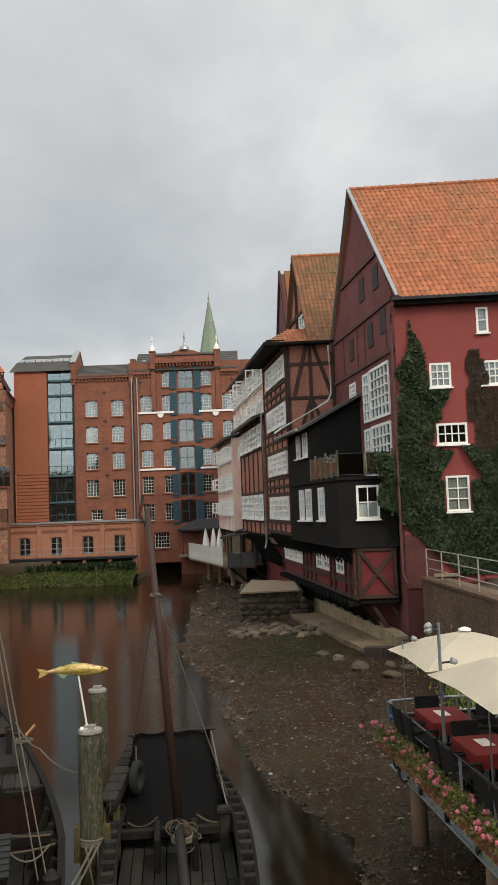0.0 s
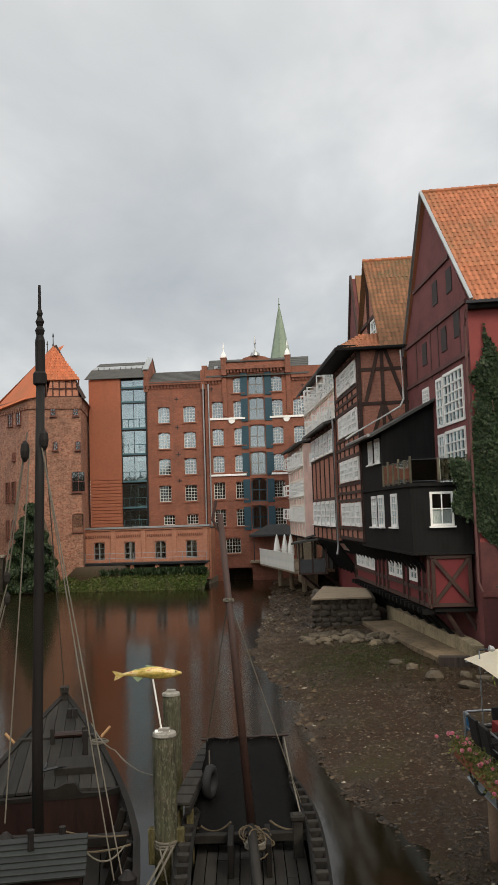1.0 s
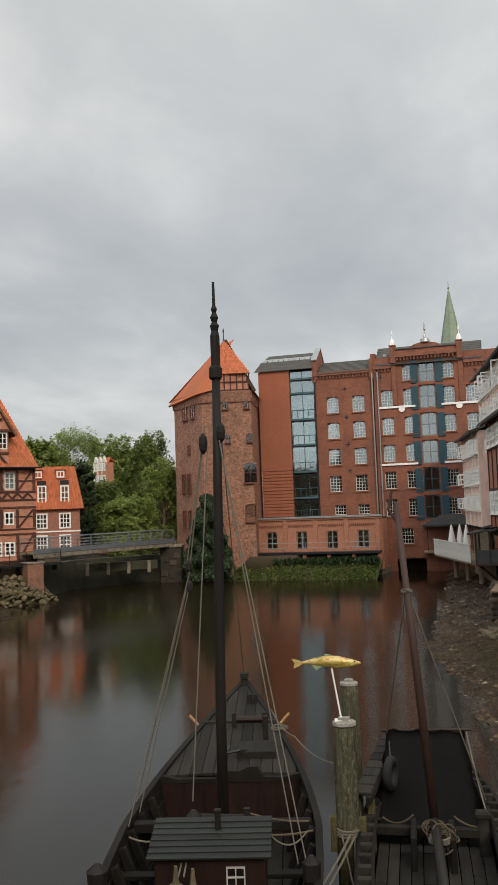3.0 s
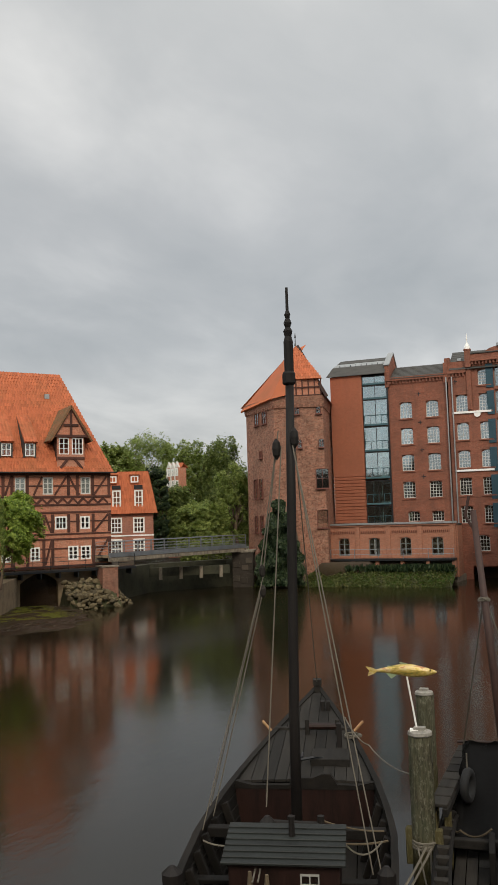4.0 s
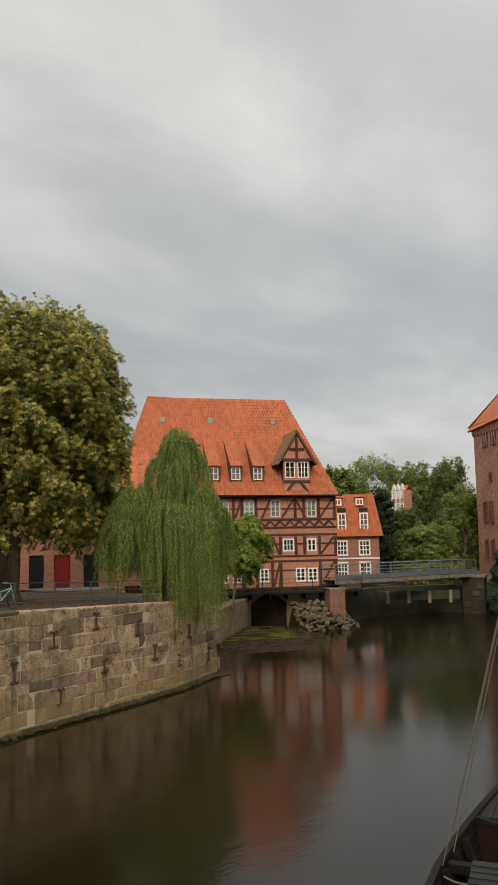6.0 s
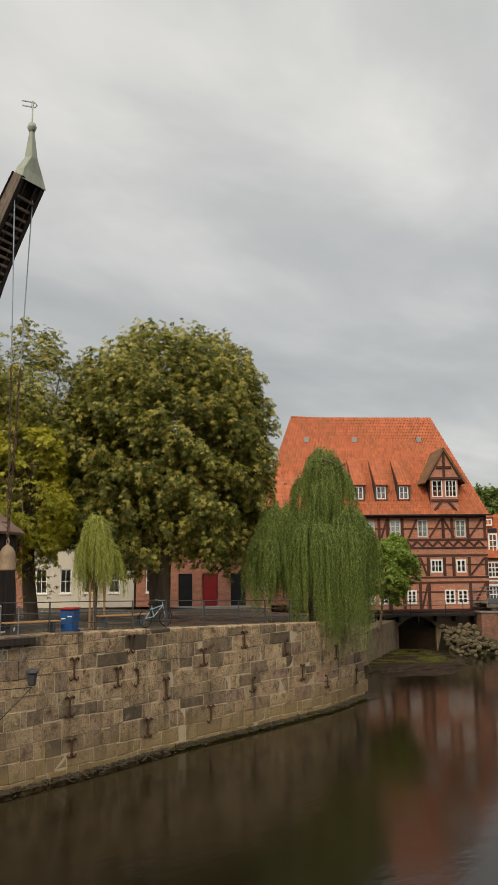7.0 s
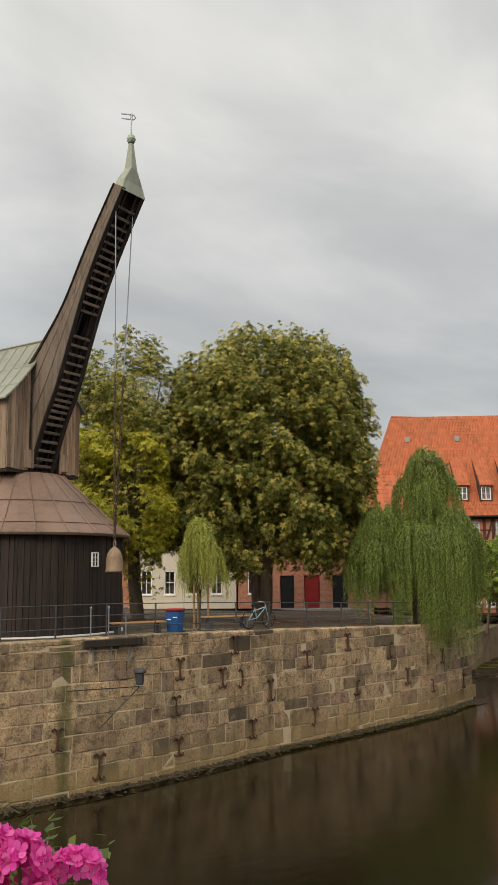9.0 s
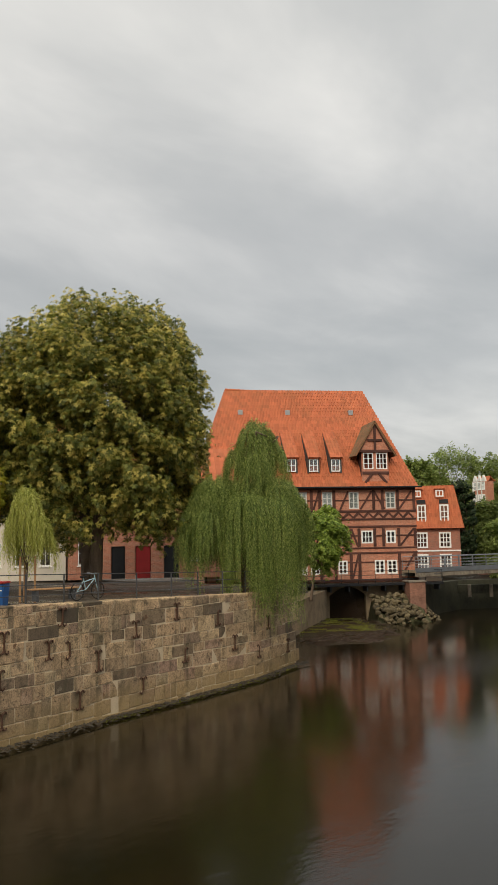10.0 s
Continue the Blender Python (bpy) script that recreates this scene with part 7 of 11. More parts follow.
def crane_build():
    K = crane
    rad = 3.6
    rng = random.Random(3)
    a = 0.0
    while a < math.tau - 0.01:
        w = min(rng.choice((0.12, 0.16, 0.2, 0.2, 0.26)), (math.tau - a) * rad)
        m = Matrix.Rotation(a + w / rad / 2, 4, 'Z') @ Matrix.Translation((0, -rad + rng.uniform(-0.012, 0.012), 1.75))
        key = ("staveboard", round(w, 3))
        if key not in _boxes:
            bm = bmesh.new()
            bm_box(bm, -w / 2 + 0.007, w / 2 - 0.007, -0.03, 0.03, -1.75, 1.75)
            _boxes[key] = to_mesh(bm, "board", M_CRANEWOOD)
        link_mesh("board", _boxes[key], K, m)
        a += w / rad
    bm = bmesh.new()
    bm_lathe(bm, [(rad - 0.06, 0), (rad - 0.06, 3.5)], 44)
    part("inner_wall", bm, M_CRANEWOOD, K)
    bm = bmesh.new()
    bm_lathe(bm, [(3.7, -0.6), (3.7, 0.12)], 44)
    part("plinth", bm, M_WHITE, K, "whitewashed stone plinth")
    # copper roof in seamed sheets
    bm = bmesh.new()
    bm_lathe(bm, [(3.9, 3.42), (3.93, 3.5), (3.1, 4.15), (2.1, 5.1), (1.45, 5.7), (1.35, 5.75)], 22)
    part("roof", bm, M_BROWNCOPPER, K, "brown seamed copper roof")
    for i in range(22):
        a = i * math.tau / 22
        bm = bmesh.new()
        bm_tube(bm, [(3.92, 0, 3.53), (3.1, 0, 4.18), (2.1, 0, 5.13), (1.45, 0, 5.73)], 0.022, 4)
        part("seam", bm, M_BROWNCOPPER, K, m=Matrix.Rotation(a, 4, 'Z'))
    for r, z in ((3.5, 3.86), (2.6, 4.66)):
        bm = bmesh.new()
        for i in range(22):
            a, b = i * math.tau / 22, (i + 1) * math.tau / 22
            bm_rod(bm, (r * math.cos(a), r * math.sin(a), z), (r * math.cos(b), r * math.sin(b), z), 0.014, n=4)
        part("cross_seam", bm, M_BROWNCOPPER, K)
    window(K, -0.2, 2.35, 0.32, 0.5, 2, 3, y=-rad - 0.08, turn=Matrix.Rotation(math.radians(110), 4, 'Z'), sill=False, rim=0.035, bar=0.018)
    # turning cabin: boarded sides and front, gable roof, the jib standing out of its front
    A = math.radians(20.0)          # the way the jib points, over the river
    C = Matrix.Rotation(A, 4, 'Z')
    rng = random.Random(5)
    FX, HW = 1.0, 1.75              # front of the cabin, half its width

    def verge(y):
        """Height of the roof over the cabin at a distance y from its ridge."""
        k = max(0.0, 1 - abs(y) / 2.0)
        return 8.3 + 1.75 * k + 0.75 * k * k

    def upright(x0, x1, y0, y1, z0, za, zb, mat_):
        """A board with a sloping top: za at its first end, zb at the other."""
        bm = bmesh.new()
        bm_box(bm, x0, x1, y0, y1, z0, z0 + 1)
        for v in bm.verts:
            if v.co.z > z0 + 0.5:
                v.co.z = za if (v.co.x + v.co.y) < (x0 + x1 + y0 + y1) / 2 else zb
        part("cabin_board", bm, mat_, K, m=C)
    x = -3.2
    while x < FX - 0.05:
        w = rng.choice((0.16, 0.2, 0.24, 0.28))
        for s in (-1, 1):
            upright(x, min(FX, x + w) - 0.012, s * HW - 0.03, s * HW + 0.03, 5.8 + rng.uniform(-0.03, 0.03), 8.42, 8.42, M_CRANEBROWN)
        x += w
    y = -HW - 0.03
    while y < HW:
        w = rng.choice((0.13, 0.17, 0.2, 0.24))
        y1 = min(y + w, HW + 0.03)
        if y1 < -0.68 or y > 0.68:
            upright(FX - 0.03, FX + 0.03, y, y1 - 0.012, 5.82 + rng.uniform(-0.03, 0.03), verge(y) - 0.06, verge(y1) - 0.06, M_CRANEPALE if y > 0 else M_CRANEBROWN)
        y = y1
    for y0 in (-1.0, 0.72):
        bm = bmesh.new()
        bm_box(bm, FX + 0.02, FX + 0.1, y0, y0 + 0.4, 5.9, 6.55)
        part("bracket_board", bm, M_CRANEBROWN, K, m=C)
    bm = bmesh.new()
    bm_box(bm, -3.2, FX, -HW, HW, 5.7, 5.82)
    part("cabin_floor", bm, M_CRANEWOOD, K, m=C)
    bm = bmesh.new()
    bm_box(bm, -3.25, -3.19, -HW, HW, 5.8, 8.4)
    part("back_wall", bm, M_CRANEBROWN, K, m=C)
    # sheet roof with standing seams, swept at the eaves
    ys = [0.0, 0.35, 0.7, 1.05, 1.4, 1.7, 2.0]
    for s in (-1, 1):
        bm = bmesh.new()
        lo = [[bm.verts.new((xx, s * v, verge(v) - 0.05)) for v in ys] for xx in (-3.5, FX + 0.12)]
        hi = [[bm.verts.new((xx, s * v, verge(v))) for v in ys] for xx in (-3.5, FX + 0.12)]
        for g in (lo, hi):
            for k in range(6):
                bm.faces.new((g[0][k], g[1][k], g[1][k + 1], g[0][k + 1]))
        for e in (0, 1):
            for k in range(6):
                bm.faces.new((lo[e][k], lo[e][k + 1], hi[e][k + 1], hi[e][k]))
        bm.faces.new((lo[0][6], lo[1][6], hi[1][6], hi[0][6]))
        bmesh.ops.recalc_face_normals(bm, faces=bm.faces[:])
        part("cabin_roof", bm, M_PALEROOF, K, "grey-green sheet roof with standing seams", m=C)
        for k in range(9):
            xx = -3.4 + k * 0.56
            bm = bmesh.new()
            bm_tube(bm, [(xx, s * v, verge(v) + 0.012) for v in ys], 0.022, 4)
            part("roof_seam", bm, M_PALEROOF, K, m=C)
        for v in (0.75, 1.4):
            bm = bmesh.new()
            bm_rod(bm, (-3.5, s * v, verge(v) + 0.004), (FX + 0.1, s * v, verge(v) + 0.004), 0.014, n=4)
            part("cross_seam", bm, M_PALEROOF, K, m=C)
    bm = bmesh.new()
    bm_rod(bm, (-3.5, 0, verge(0) + 0.02), (0.9, 0, verge(0) + 0.02), 0.05, n=6)
    part("roof_ridge", bm, M_PALEROOF, K, m=C)
    # the jib: a bowed pair of cheeks with two rails, rungs and a boarded back
    front = [(0.85, 5.9), (1.5, 7.6), (2.12, 8.9), (2.8, 10.75), (3.49, 12.5), (4.25, 14.0), (5.15, 15.6)]
    rear = [(-0.6, 7.2), (0.0, 8.6), (0.68, 9.55), (1.54, 10.6), (2.48, 11.85), (3.56, 13.8), (4.8, 15.8)]

    def smooth(ctrl, u):
        """A smooth line through the control points."""
        q = u * (len(ctrl) - 1)
        k = min(int(q), len(ctrl) - 2)
        f = q - k
        P = [Vector((ctrl[max(0, min(len(ctrl) - 1, k + d))][0], 0, ctrl[max(0, min(len(ctrl) - 1, k + d))][1])) for d in (-1, 0, 1, 2)]
        return 0.5 * (2 * P[1] + (P[2] - P[0]) * f + (2 * P[0] - 5 * P[1] + 4 * P[2] - P[3]) * f * f + (3 * P[1] - P[0] - 3 * P[2] + P[3]) * f ** 3)

    def lane(name, y0, y1, k0, k1, mat_, raise_=0.0):
        """A strip of the jib between two depths (0 front, 1 rear), y0 to y1 wide."""
        bm = bmesh.new()
        prev = None
        for k in range(31):
            u = k / 30
            a, b = smooth(front, u), smooth(rear, u)
            up = (b - a).normalized() * raise_
            ring = [bm.verts.new(a.lerp(b, q) + up + Vector((0, yy, 0))) for yy, q in ((y0, k0), (y1, k0), (y1, k1), (y0, k1))]
            if prev:
                for i in range(4):
                    j = (i + 1) % 4
                    bm.faces.new((prev[i], prev[j], ring[j], ring[i]))
            else:
                bm.faces.new(ring[::-1])
            prev = ring
        bm.faces.new(prev)
        bmesh.ops.recalc_face_normals(bm, faces=bm.faces[:])
        part(name, bm, mat_, K, m=C)
    for s in (-1, 1):
        # planks of each cheek, running along it
        for q0, q1 in ((0.0, 0.3), (0.32, 0.64), (0.66, 1.0)):
            lane("jib_plank", s * 0.62, s * 0.56, q0, q1, M_JIB)
        lane("jib_rail", s * 0.6, s * 0.44, -0.03, 0.1, M_CRANEWOOD)
        lane("jib_inner_rail", s * 0.3, s * 0.22, 0.06, 0.16, M_CRANEWOOD)
    lane("jib_back", -0.68, 0.68, 1.0, 1.08, M_CRANEWOOD)
    lane("jib_lining", -0.56, 0.56, 0.72, 0.78, M_CRANEWOOD)
    rung = bmesh.new()
    bm_box(rung, -0.05, 0.05, -0.5, 0.5, -0.05, 0.05)
    bmesh.ops.bevel(rung, geom=rung.edges[:], offset=0.012, segments=1, affect='EDGES')
    rung_me = to_mesh(rung, "rung", M_JIB)
    for k in range(34):
        u = 0.02 + k * 0.0275
        if abs(u - 0.52) < 0.025:
            continue
        a, b = smooth(front, u), smooth(rear, u)
        d = (smooth(front, u + 0.02) - a).normalized()
        nb = Vector((-d.z, 0, d.x))
        rot = Matrix((d, Vector((0, 1, 0)), nb)).transposed().to_4x4()
        rot.translation = a + nb * 0.06
        link_mesh("rung", rung_me, K, C @ rot @ Matrix.Rotation(rng.uniform(-0.02, 0.02), 4, 'X'))
    # copper cap, spire, ball and vane
    bm = bmesh.new()
    base = [bm.verts.new(v) for v in ((5.14, -0.6, 15.5), (5.18, 0.64, 15.52), (4.78, 0.62, 15.85), (4.78, -0.58, 15.85))]
    mid = [bm.verts.new(v) for v in ((5.12, -0.47, 15.95), (5.14, 0.5, 15.97), (4.8, 0.48, 16.1), (4.8, -0.45, 16.1))]
    top = [bm.verts.new((5.0 + dx * 0.17, dy * 0.17, 16.5)) for dx, dy in ((1, -1), (1, 1), (-1, 1), (-1, -1))]
    peak = [bm.verts.new((5.0 + dx * 0.07, dy * 0.07, 17.55)) for dx, dy in ((1, -1), (1, 1), (-1, 1), (-1, -1))]
    for g, h in ((base, mid), (mid, top), (top, peak)):
        for k in range(4):
            l = (k + 1) % 4
            bm.faces.new((g[k], g[l], h[l], h[k]))
    bm.faces.new(peak)
    bm.faces.new(base[::-1])
    bmesh.ops.recalc_face_normals(bm, faces=bm.faces[:])
    bmesh.ops.bevel(bm, geom=bm.edges[:], offset=0.02, segments=1, affect='EDGES')
    part("cap", bm, M_CAPSHEET, K, "grey-green sheet copper cap", m=C)
    tip = C @ Vector((5.0, 0, 0))
    bm = bmesh.new()
    bm_lathe(bm, [(0.03, 17.5), (0.11, 17.53), (0.155, 17.64), (0.16, 17.67), (0.165, 17.68), (0.16, 17.7), (0.12, 17.82), (0.03, 17.87), (0.025, 18.7)], 14)
    part("ball", bm, M_COPPER, K, m=Matrix.Translation(tip), smooth=True)
    bm = bmesh.new()
    for z, x0 in ((18.46, -0.36), (18.64, -0.38)):
        bm_box(bm, x0, 0.08, -0.012, 0.012, z - 0.02, z + 0.02)
    bm_box(bm, -0.04, 0.04, -0.012, 0.012, 18.46, 18.66)
    bm_rod(bm, (0.08, 0, 18.46), (0.16, 0, 18.55), 0.02, n=5)
    bm_rod(bm, (0.08, 0, 18.64), (0.16, 0, 18.55), 0.02, n=5)
    part("vane", bm, M_GALV, K, "forked weather vane", m=Matrix.Translation(tip) @ Matrix.Rotation(math.radians(68), 4, 'Z'))
    # chains and the hanging stone weight
    bell_top = Vector((-25.81, 13.39, 7.7)) - Vector((*CR, 4.5))
    link = bmesh.new()
    for k in range(8):
        a, b = k * math.tau / 8, (k + 1) * math.tau / 8
        bm_rod(link, (0.035 * math.cos(a), 0, 0.075 * math.sin(a)), (0.035 * math.cos(b), 0, 0.075 * math.sin(b)), 0.016, n=4, caps=False)
    src = to_mesh(link, "link", M_RUSTCHAIN)
    for s in (-0.46, 0.46):
        top = C @ Vector((4.72, s, 15.2))
        L = (top - bell_top).length
        kk = int(L / 0.115)
        # a plain cable above, rusty chain below
        knot = top.lerp(bell_top, 0.52)
        cable = bmesh.new()
        bm_rod(cable, top, knot, 0.022, n=6)
        part("cable", cable, M_GALV, K, "grey hoisting cable")
        chain = bmesh.new()
        for q in range(int(kk * 0.52), kk):
            p = top.lerp(bell_top, q / kk)
            m_ = (bell_top - top).to_track_quat('Z', 'Y').to_matrix().to_4x4() @ Matrix.Rotation(q * math.pi / 2 + 0.5, 4, 'Z')
            m_.translation = p
            n0 = len(chain.verts)
            chain.from_mesh(src)
            chain.verts.ensure_lookup_table()
            for v in chain.verts[n0:]:
                v.co = m_ @ v.co
        part("chain", chain, M_RUSTCHAIN, K, "rusty hoisting chain")


crane_build()
bell = thing("bell_weight", Matrix.Translation((-25.81, 13.4, 6.66)), "weathered bell-shaped bronze weight hanging on a chain", "weight")
bm = bmesh.new()
bm_lathe(bm, [(0.0, 0.02), (0.27, 0.02), (0.3, 0), (0.315, 0.05), (0.29, 0.1), (0.28, 0.45), (0.24, 0.62), (0.16, 0.76), (0.07, 0.83), (0.05, 0.86)], 20)
part("body", bm, M_BELL, bell, smooth=True)
bm = bmesh.new()
for k in range(10):
    a, b = k * math.tau / 10, (k + 1) * math.tau / 10
    bm_rod(bm, (0.08 * math.cos(a), 0, 0.95 + 0.11 * math.sin(a)), (0.08 * math.cos(b), 0, 0.95 + 0.11 * math.sin(b)), 0.022, n=6)
part("shackle", bm, M_CRANEBROWN, bell)

# ---------------------------------------------------------------- boats on the river
def fish_paint():
    """Worn gilding over green and red paint, in scaly bands."""
    m = Nodes("gilded_paint")
    vo = m.n("ShaderNodeTexVoronoi", Scale=34.0)
    m.link(m.co, vo.inputs[0])
    a = m.noise(7.0, 4, 0.65, (0.6, 1, 1.6))
    f = m.noise(40, 3, 0.6)
    v = m.math('ADD', a, m.math('MULTIPLY', m.math('ADD', f, -0.5), 0.25))
    col = m.ramp(v, ((0.3, (0.10, 0.13, 0.035)), (0.42, (0.34, 0.25, 0.05)), (0.5, (0.56, 0.40, 0.10)), (0.57, (0.60, 0.50, 0.26)), (0.64, (0.36, 0.11, 0.035)), (0.72, (0.5, 0.36, 0.09))))
    m.bump(vo.outputs[0], 0.4, 0.01)
    return m.done(col, 0.42, 0.25, 0.5)


M_GOLD = fish_paint()
M_HEMP = plain("tarred_hemp", (0.10, 0.075, 0.045), 0.9, fine=60, amount=0.4)
M_GOLDGREEN = plain("green_gilded_paint", (0.30, 0.38, 0.22), 0.4, 0.25, coarse=5, fine=40, amount=0.3)
M_TAR = plain("black_tarpaulin", (0.0036, 0.0032, 0.0032), 0.75, coarse=1.4, fine=10, amount=0.4, spec=0.25)
M_CAP = plain("pale_pile_cap", (0.24, 0.225, 0.195), 0.85, coarse=6, amount=0.5)
M_TYRE = plain("black_rubber", (0.012, 0.012, 0.012), 0.8, amount=0.3)
M_MAST = plain("tarred_mast", (0.011, 0.009, 0.008), 0.65, fine=12, amount=0.5, spec=0.25, stretch=(5, 5, 0.6))
M_MASTBROWN = plain("brown_mast", (0.045, 0.022, 0.017), 0.6, fine=12, amount=0.4)
M_LEATHER = plain("ochre_bollard_wood", (0.36, 0.2, 0.09), 0.6, fine=18, amount=0.35)


def rope(parent, pts, r=0.018, sag=0.0, n=12, mat_=None, name="rope"):
    """A rope through the points, hanging by sag between each two."""
    line = []
    for p, q in zip(pts, pts[1:]):
        p, q = Vector(p), Vector(q)
        for k in range(n):
            u = k / n
            line.append(p.lerp(q, u) - Vector((0, 0, sag * 4 * u * (1 - u))))
    line.append(Vector(pts[-1]))
    bm = bmesh.new()
    bm_tube(bm, line, r, 5)
    return part(name, bm, mat_ or M_ROPE, parent)


def coil(parent, at, r=0.16, turns=3, rr=0.018):
    pts = []
    for k in range(turns * 14):
        a = k * math.tau / 14
        pts.append((at[0] + (r + 0.02 * math.sin(k)) * math.cos(a), at[1] + (r + 0.015 * math.cos(k * 2)) * math.sin(a), at[2] + 0.022 * k / 14 + 0.01))
    bm = bmesh.new()
    bm_tube(bm, pts, rr, 5)
    return part("rope_coil", bm, M_ROPE, parent)


SALT = pose(-5.24, 14.95, 0, 0, 0, 13.6)
salt_boat = thing("salt_barge", SALT, "black tarred wooden river barge with a tall mast", "boat")


def salt_boat_build():
    B = salt_boat
    y_stern, y_bow = -5.5, 7.9

    def half(y):
        if y < -1.0:
            return 1.72 - 0.02 * (y + 1.0) ** 2
        return 1.72 * max(0.0, 1 - ((y + 1.0) / 8.9) ** 1.75) + 0.02

    def sheer(y):
        return 1.12 + 0.0095 * max(0, y + 1.5) ** 2
    N = 36
    ys = [y_stern + (y_bow - y_stern) * k / N for k in range(N + 1)]
    # hull strakes: lapped planks round each side
    strakes = 7
    for s in (-1, 1):
        for q in range(strakes):
            bm = bmesh.new()
            prev = None
            f0, f1 = q / strakes, (q + 1.12) / strakes
            for y in ys:
                h, zt = half(y), sheer(y)
                ring = []
                for f, out in ((f0, 0.03), (min(1, f1), 0.0), (min(1, f1), -0.05), (f0, -0.02)):
                    z = -0.35 + (zt + 0.35) * f
                    w = h * (0.78 + 0.22 * f ** 0.7) + out
                    ring.append(bm.verts.new((s * max(0.01, w), y, z)))
                if prev:
                    for i in range(4):
                        j = (i + 1) % 4
                        bm.faces.new((prev[i], prev[j], ring[j], ring[i]))
                prev = ring
            bmesh.ops.recalc_face_normals(bm, faces=bm.faces[:])
            part("strake", bm, M_BOATWOOD, B)
        bm = bmesh.new()
        prev = None
        for y in ys:
            h, zt = half(y), sheer(y)
            ring = [bm.verts.new((s * (h + a), y, zt + b)) for a, b in ((-0.07, -0.02), (0.05, -0.02), (0.05, 0.06), (-0.07, 0.06))]
            if prev:
                for i in range(4):
                    j = (i + 1) % 4
                    bm.faces.new((prev[i], prev[j], ring[j], ring[i]))
            prev = ring
        bmesh.ops.recalc_face_normals(bm, faces=bm.faces[:])
        part("gunwale", bm, M_BOATWOOD, B)
        # ribs in the open hold
        for k in range(8):
            y = -4.2 + k * 0.75
            h, zt = half(y), sheer(y)
            beam("rib", M_BOATWOOD, B, (s * (h - 0.1), y, zt - 0.05), (s * (h * 0.72), y + 0.0, 0.1), 0.14, 0.14)
    # hold floor
    for k in range(9):
        x = -1.35 + k * 0.3
        box("floor_plank", M_BOATWOOD, B, x, x + 0.285, -5.3, 2.1, 0.05, 0.1)
    # fore deck of planks running to the stem
    for k in range(13):
        x0, x1 = -1.6 + k * 0.246, -1.6 + (k + 1) * 0.246 - 0.012
        xm = (x0 + x1) / 2
        # each edge of the plank runs on till it meets the hull
        ya, yb = (-1.0 + 8.9 * max(0.0, 1 - (abs(x) + 0.03) / 1.72) ** (1 / 1.75) for x in (x0, x1))
        if min(ya, yb) < 2.15:
            x0, x1 = (max(x0, -1.33), min(x1, 1.33))
            ya, yb = max(ya, 2.15), max(yb, 2.15)
        if max(ya, yb) < 2.25:
            continue
        bm = bmesh.new()
        prev = None
        n = 8
        for i in range(n + 1):
            y, y2 = 2.1 + (ya - 2.1) * i / n, 2.1 + (yb - 2.1) * i / n
            z, z2 = (sheer(q) - 0.03 + 0.06 * (1 - (x / 1.7) ** 2) for x, q in ((x0, y), (x1, y2)))
            ring = [bm.verts.new(p) for p in ((x0, y, z - 0.05), (x1, y2, z2 - 0.05), (x1, y2, z2), (x0, y, z))]
            if prev:
                for a in range(4):
                    b = (a + 1) % 4
                    bm.faces.new((prev[a], prev[b], ring[b], ring[a]))
            else:
                bm.faces.new(ring[::-1])
            prev = ring
        bm.faces.new(prev)
        bmesh.ops.recalc_face_normals(bm, faces=bm.faces[:])
        part("deck_plank", bm, M_DECK, B)
    # bulkhead under the deck edge with its shaped coaming
    bm = bmesh.new()
    bm_box(bm, -1.42, 1.42, 1.97, 2.05, 0.1, 1.14)
    part("bulkhead", bm, M_BOATRED, B, "dark red bulkhead boards")
    bm = bmesh.new()
    prof = [(-1.6, 0), (-1.6, 0.16), (-1.2, 0.08), (-0.35, 0.08), (-0.2, 0.22), (0.2, 0.22), (0.4, 0.3), (0.6, 0.3), (0.75, 0.1), (1.2, 0.08), (1.6, 0.16), (1.6, 0)]
    a_ = [bm.verts.new((x * 0.9, 1.95, 1.12 + z)) for x, z in prof]
    b_ = [bm.verts.new((x * 0.9, 2.09, 1.12 + z)) for x, z in prof]
    bm.faces.new(a_)
    bm.faces.new(b_[::-1])
    for i in range(len(prof)):
        j = (i + 1) % len(prof)
        bm.faces.new((a_[j], a_[i], b_[i], b_[j]))
    part("coaming", bm, M_BOATWOOD, B)
    box("hatch", M_DECK, B, 0.08, 0.92, 2.85, 3.7, 1.28, 1.47)
    box("cross_beam", M_DECK, B, -0.92, 0.92, 5.0, 5.13, 1.5, 1.6)
    bm = bmesh.new()
    bm_rod(bm, (-0.05, 4.75, 1.7), (0.62, 4.75, 1.7), 0.075, n=10)
    part("windlass", bm, M_BOATRED, B)
    for x in (-0.1, 0.62):
        box("bitt", M_DECK, B, x - 0.05, x + 0.05, 4.68, 4.82, 1.4, 1.86)
    for x, y in ((0.68, 4.0), (0.2, 6.3), (0.34, 6.3)):
        box("post", M_MAST, B, x - 0.055, x + 0.055, y - 0.06, y + 0.06, 1.3, 1.95)
    coil(B, (0.98, 4.55, 1.5), 0.18)
    for s in (-1, 1):
        bm = bmesh.new()
        bm_rod(bm, (s * 1.0, 5.1, 1.5), (s * 1.22, 5.16, 1.72), 0.035, n=8)
        part("horn", bm, M_LEATHER, B, "ochre wooden horn cleat")
    # stem post
    bm = bmesh.new()
    bm_box(bm, -0.08, 0.08, 7.55, 7.95, -0.3, 2.1)
    bm_box(bm, -0.11, 0.11, 7.5, 7.8, 2.1, 2.24)
    part("stem_post", bm, M_DECK, B)
    bm = bmesh.new()
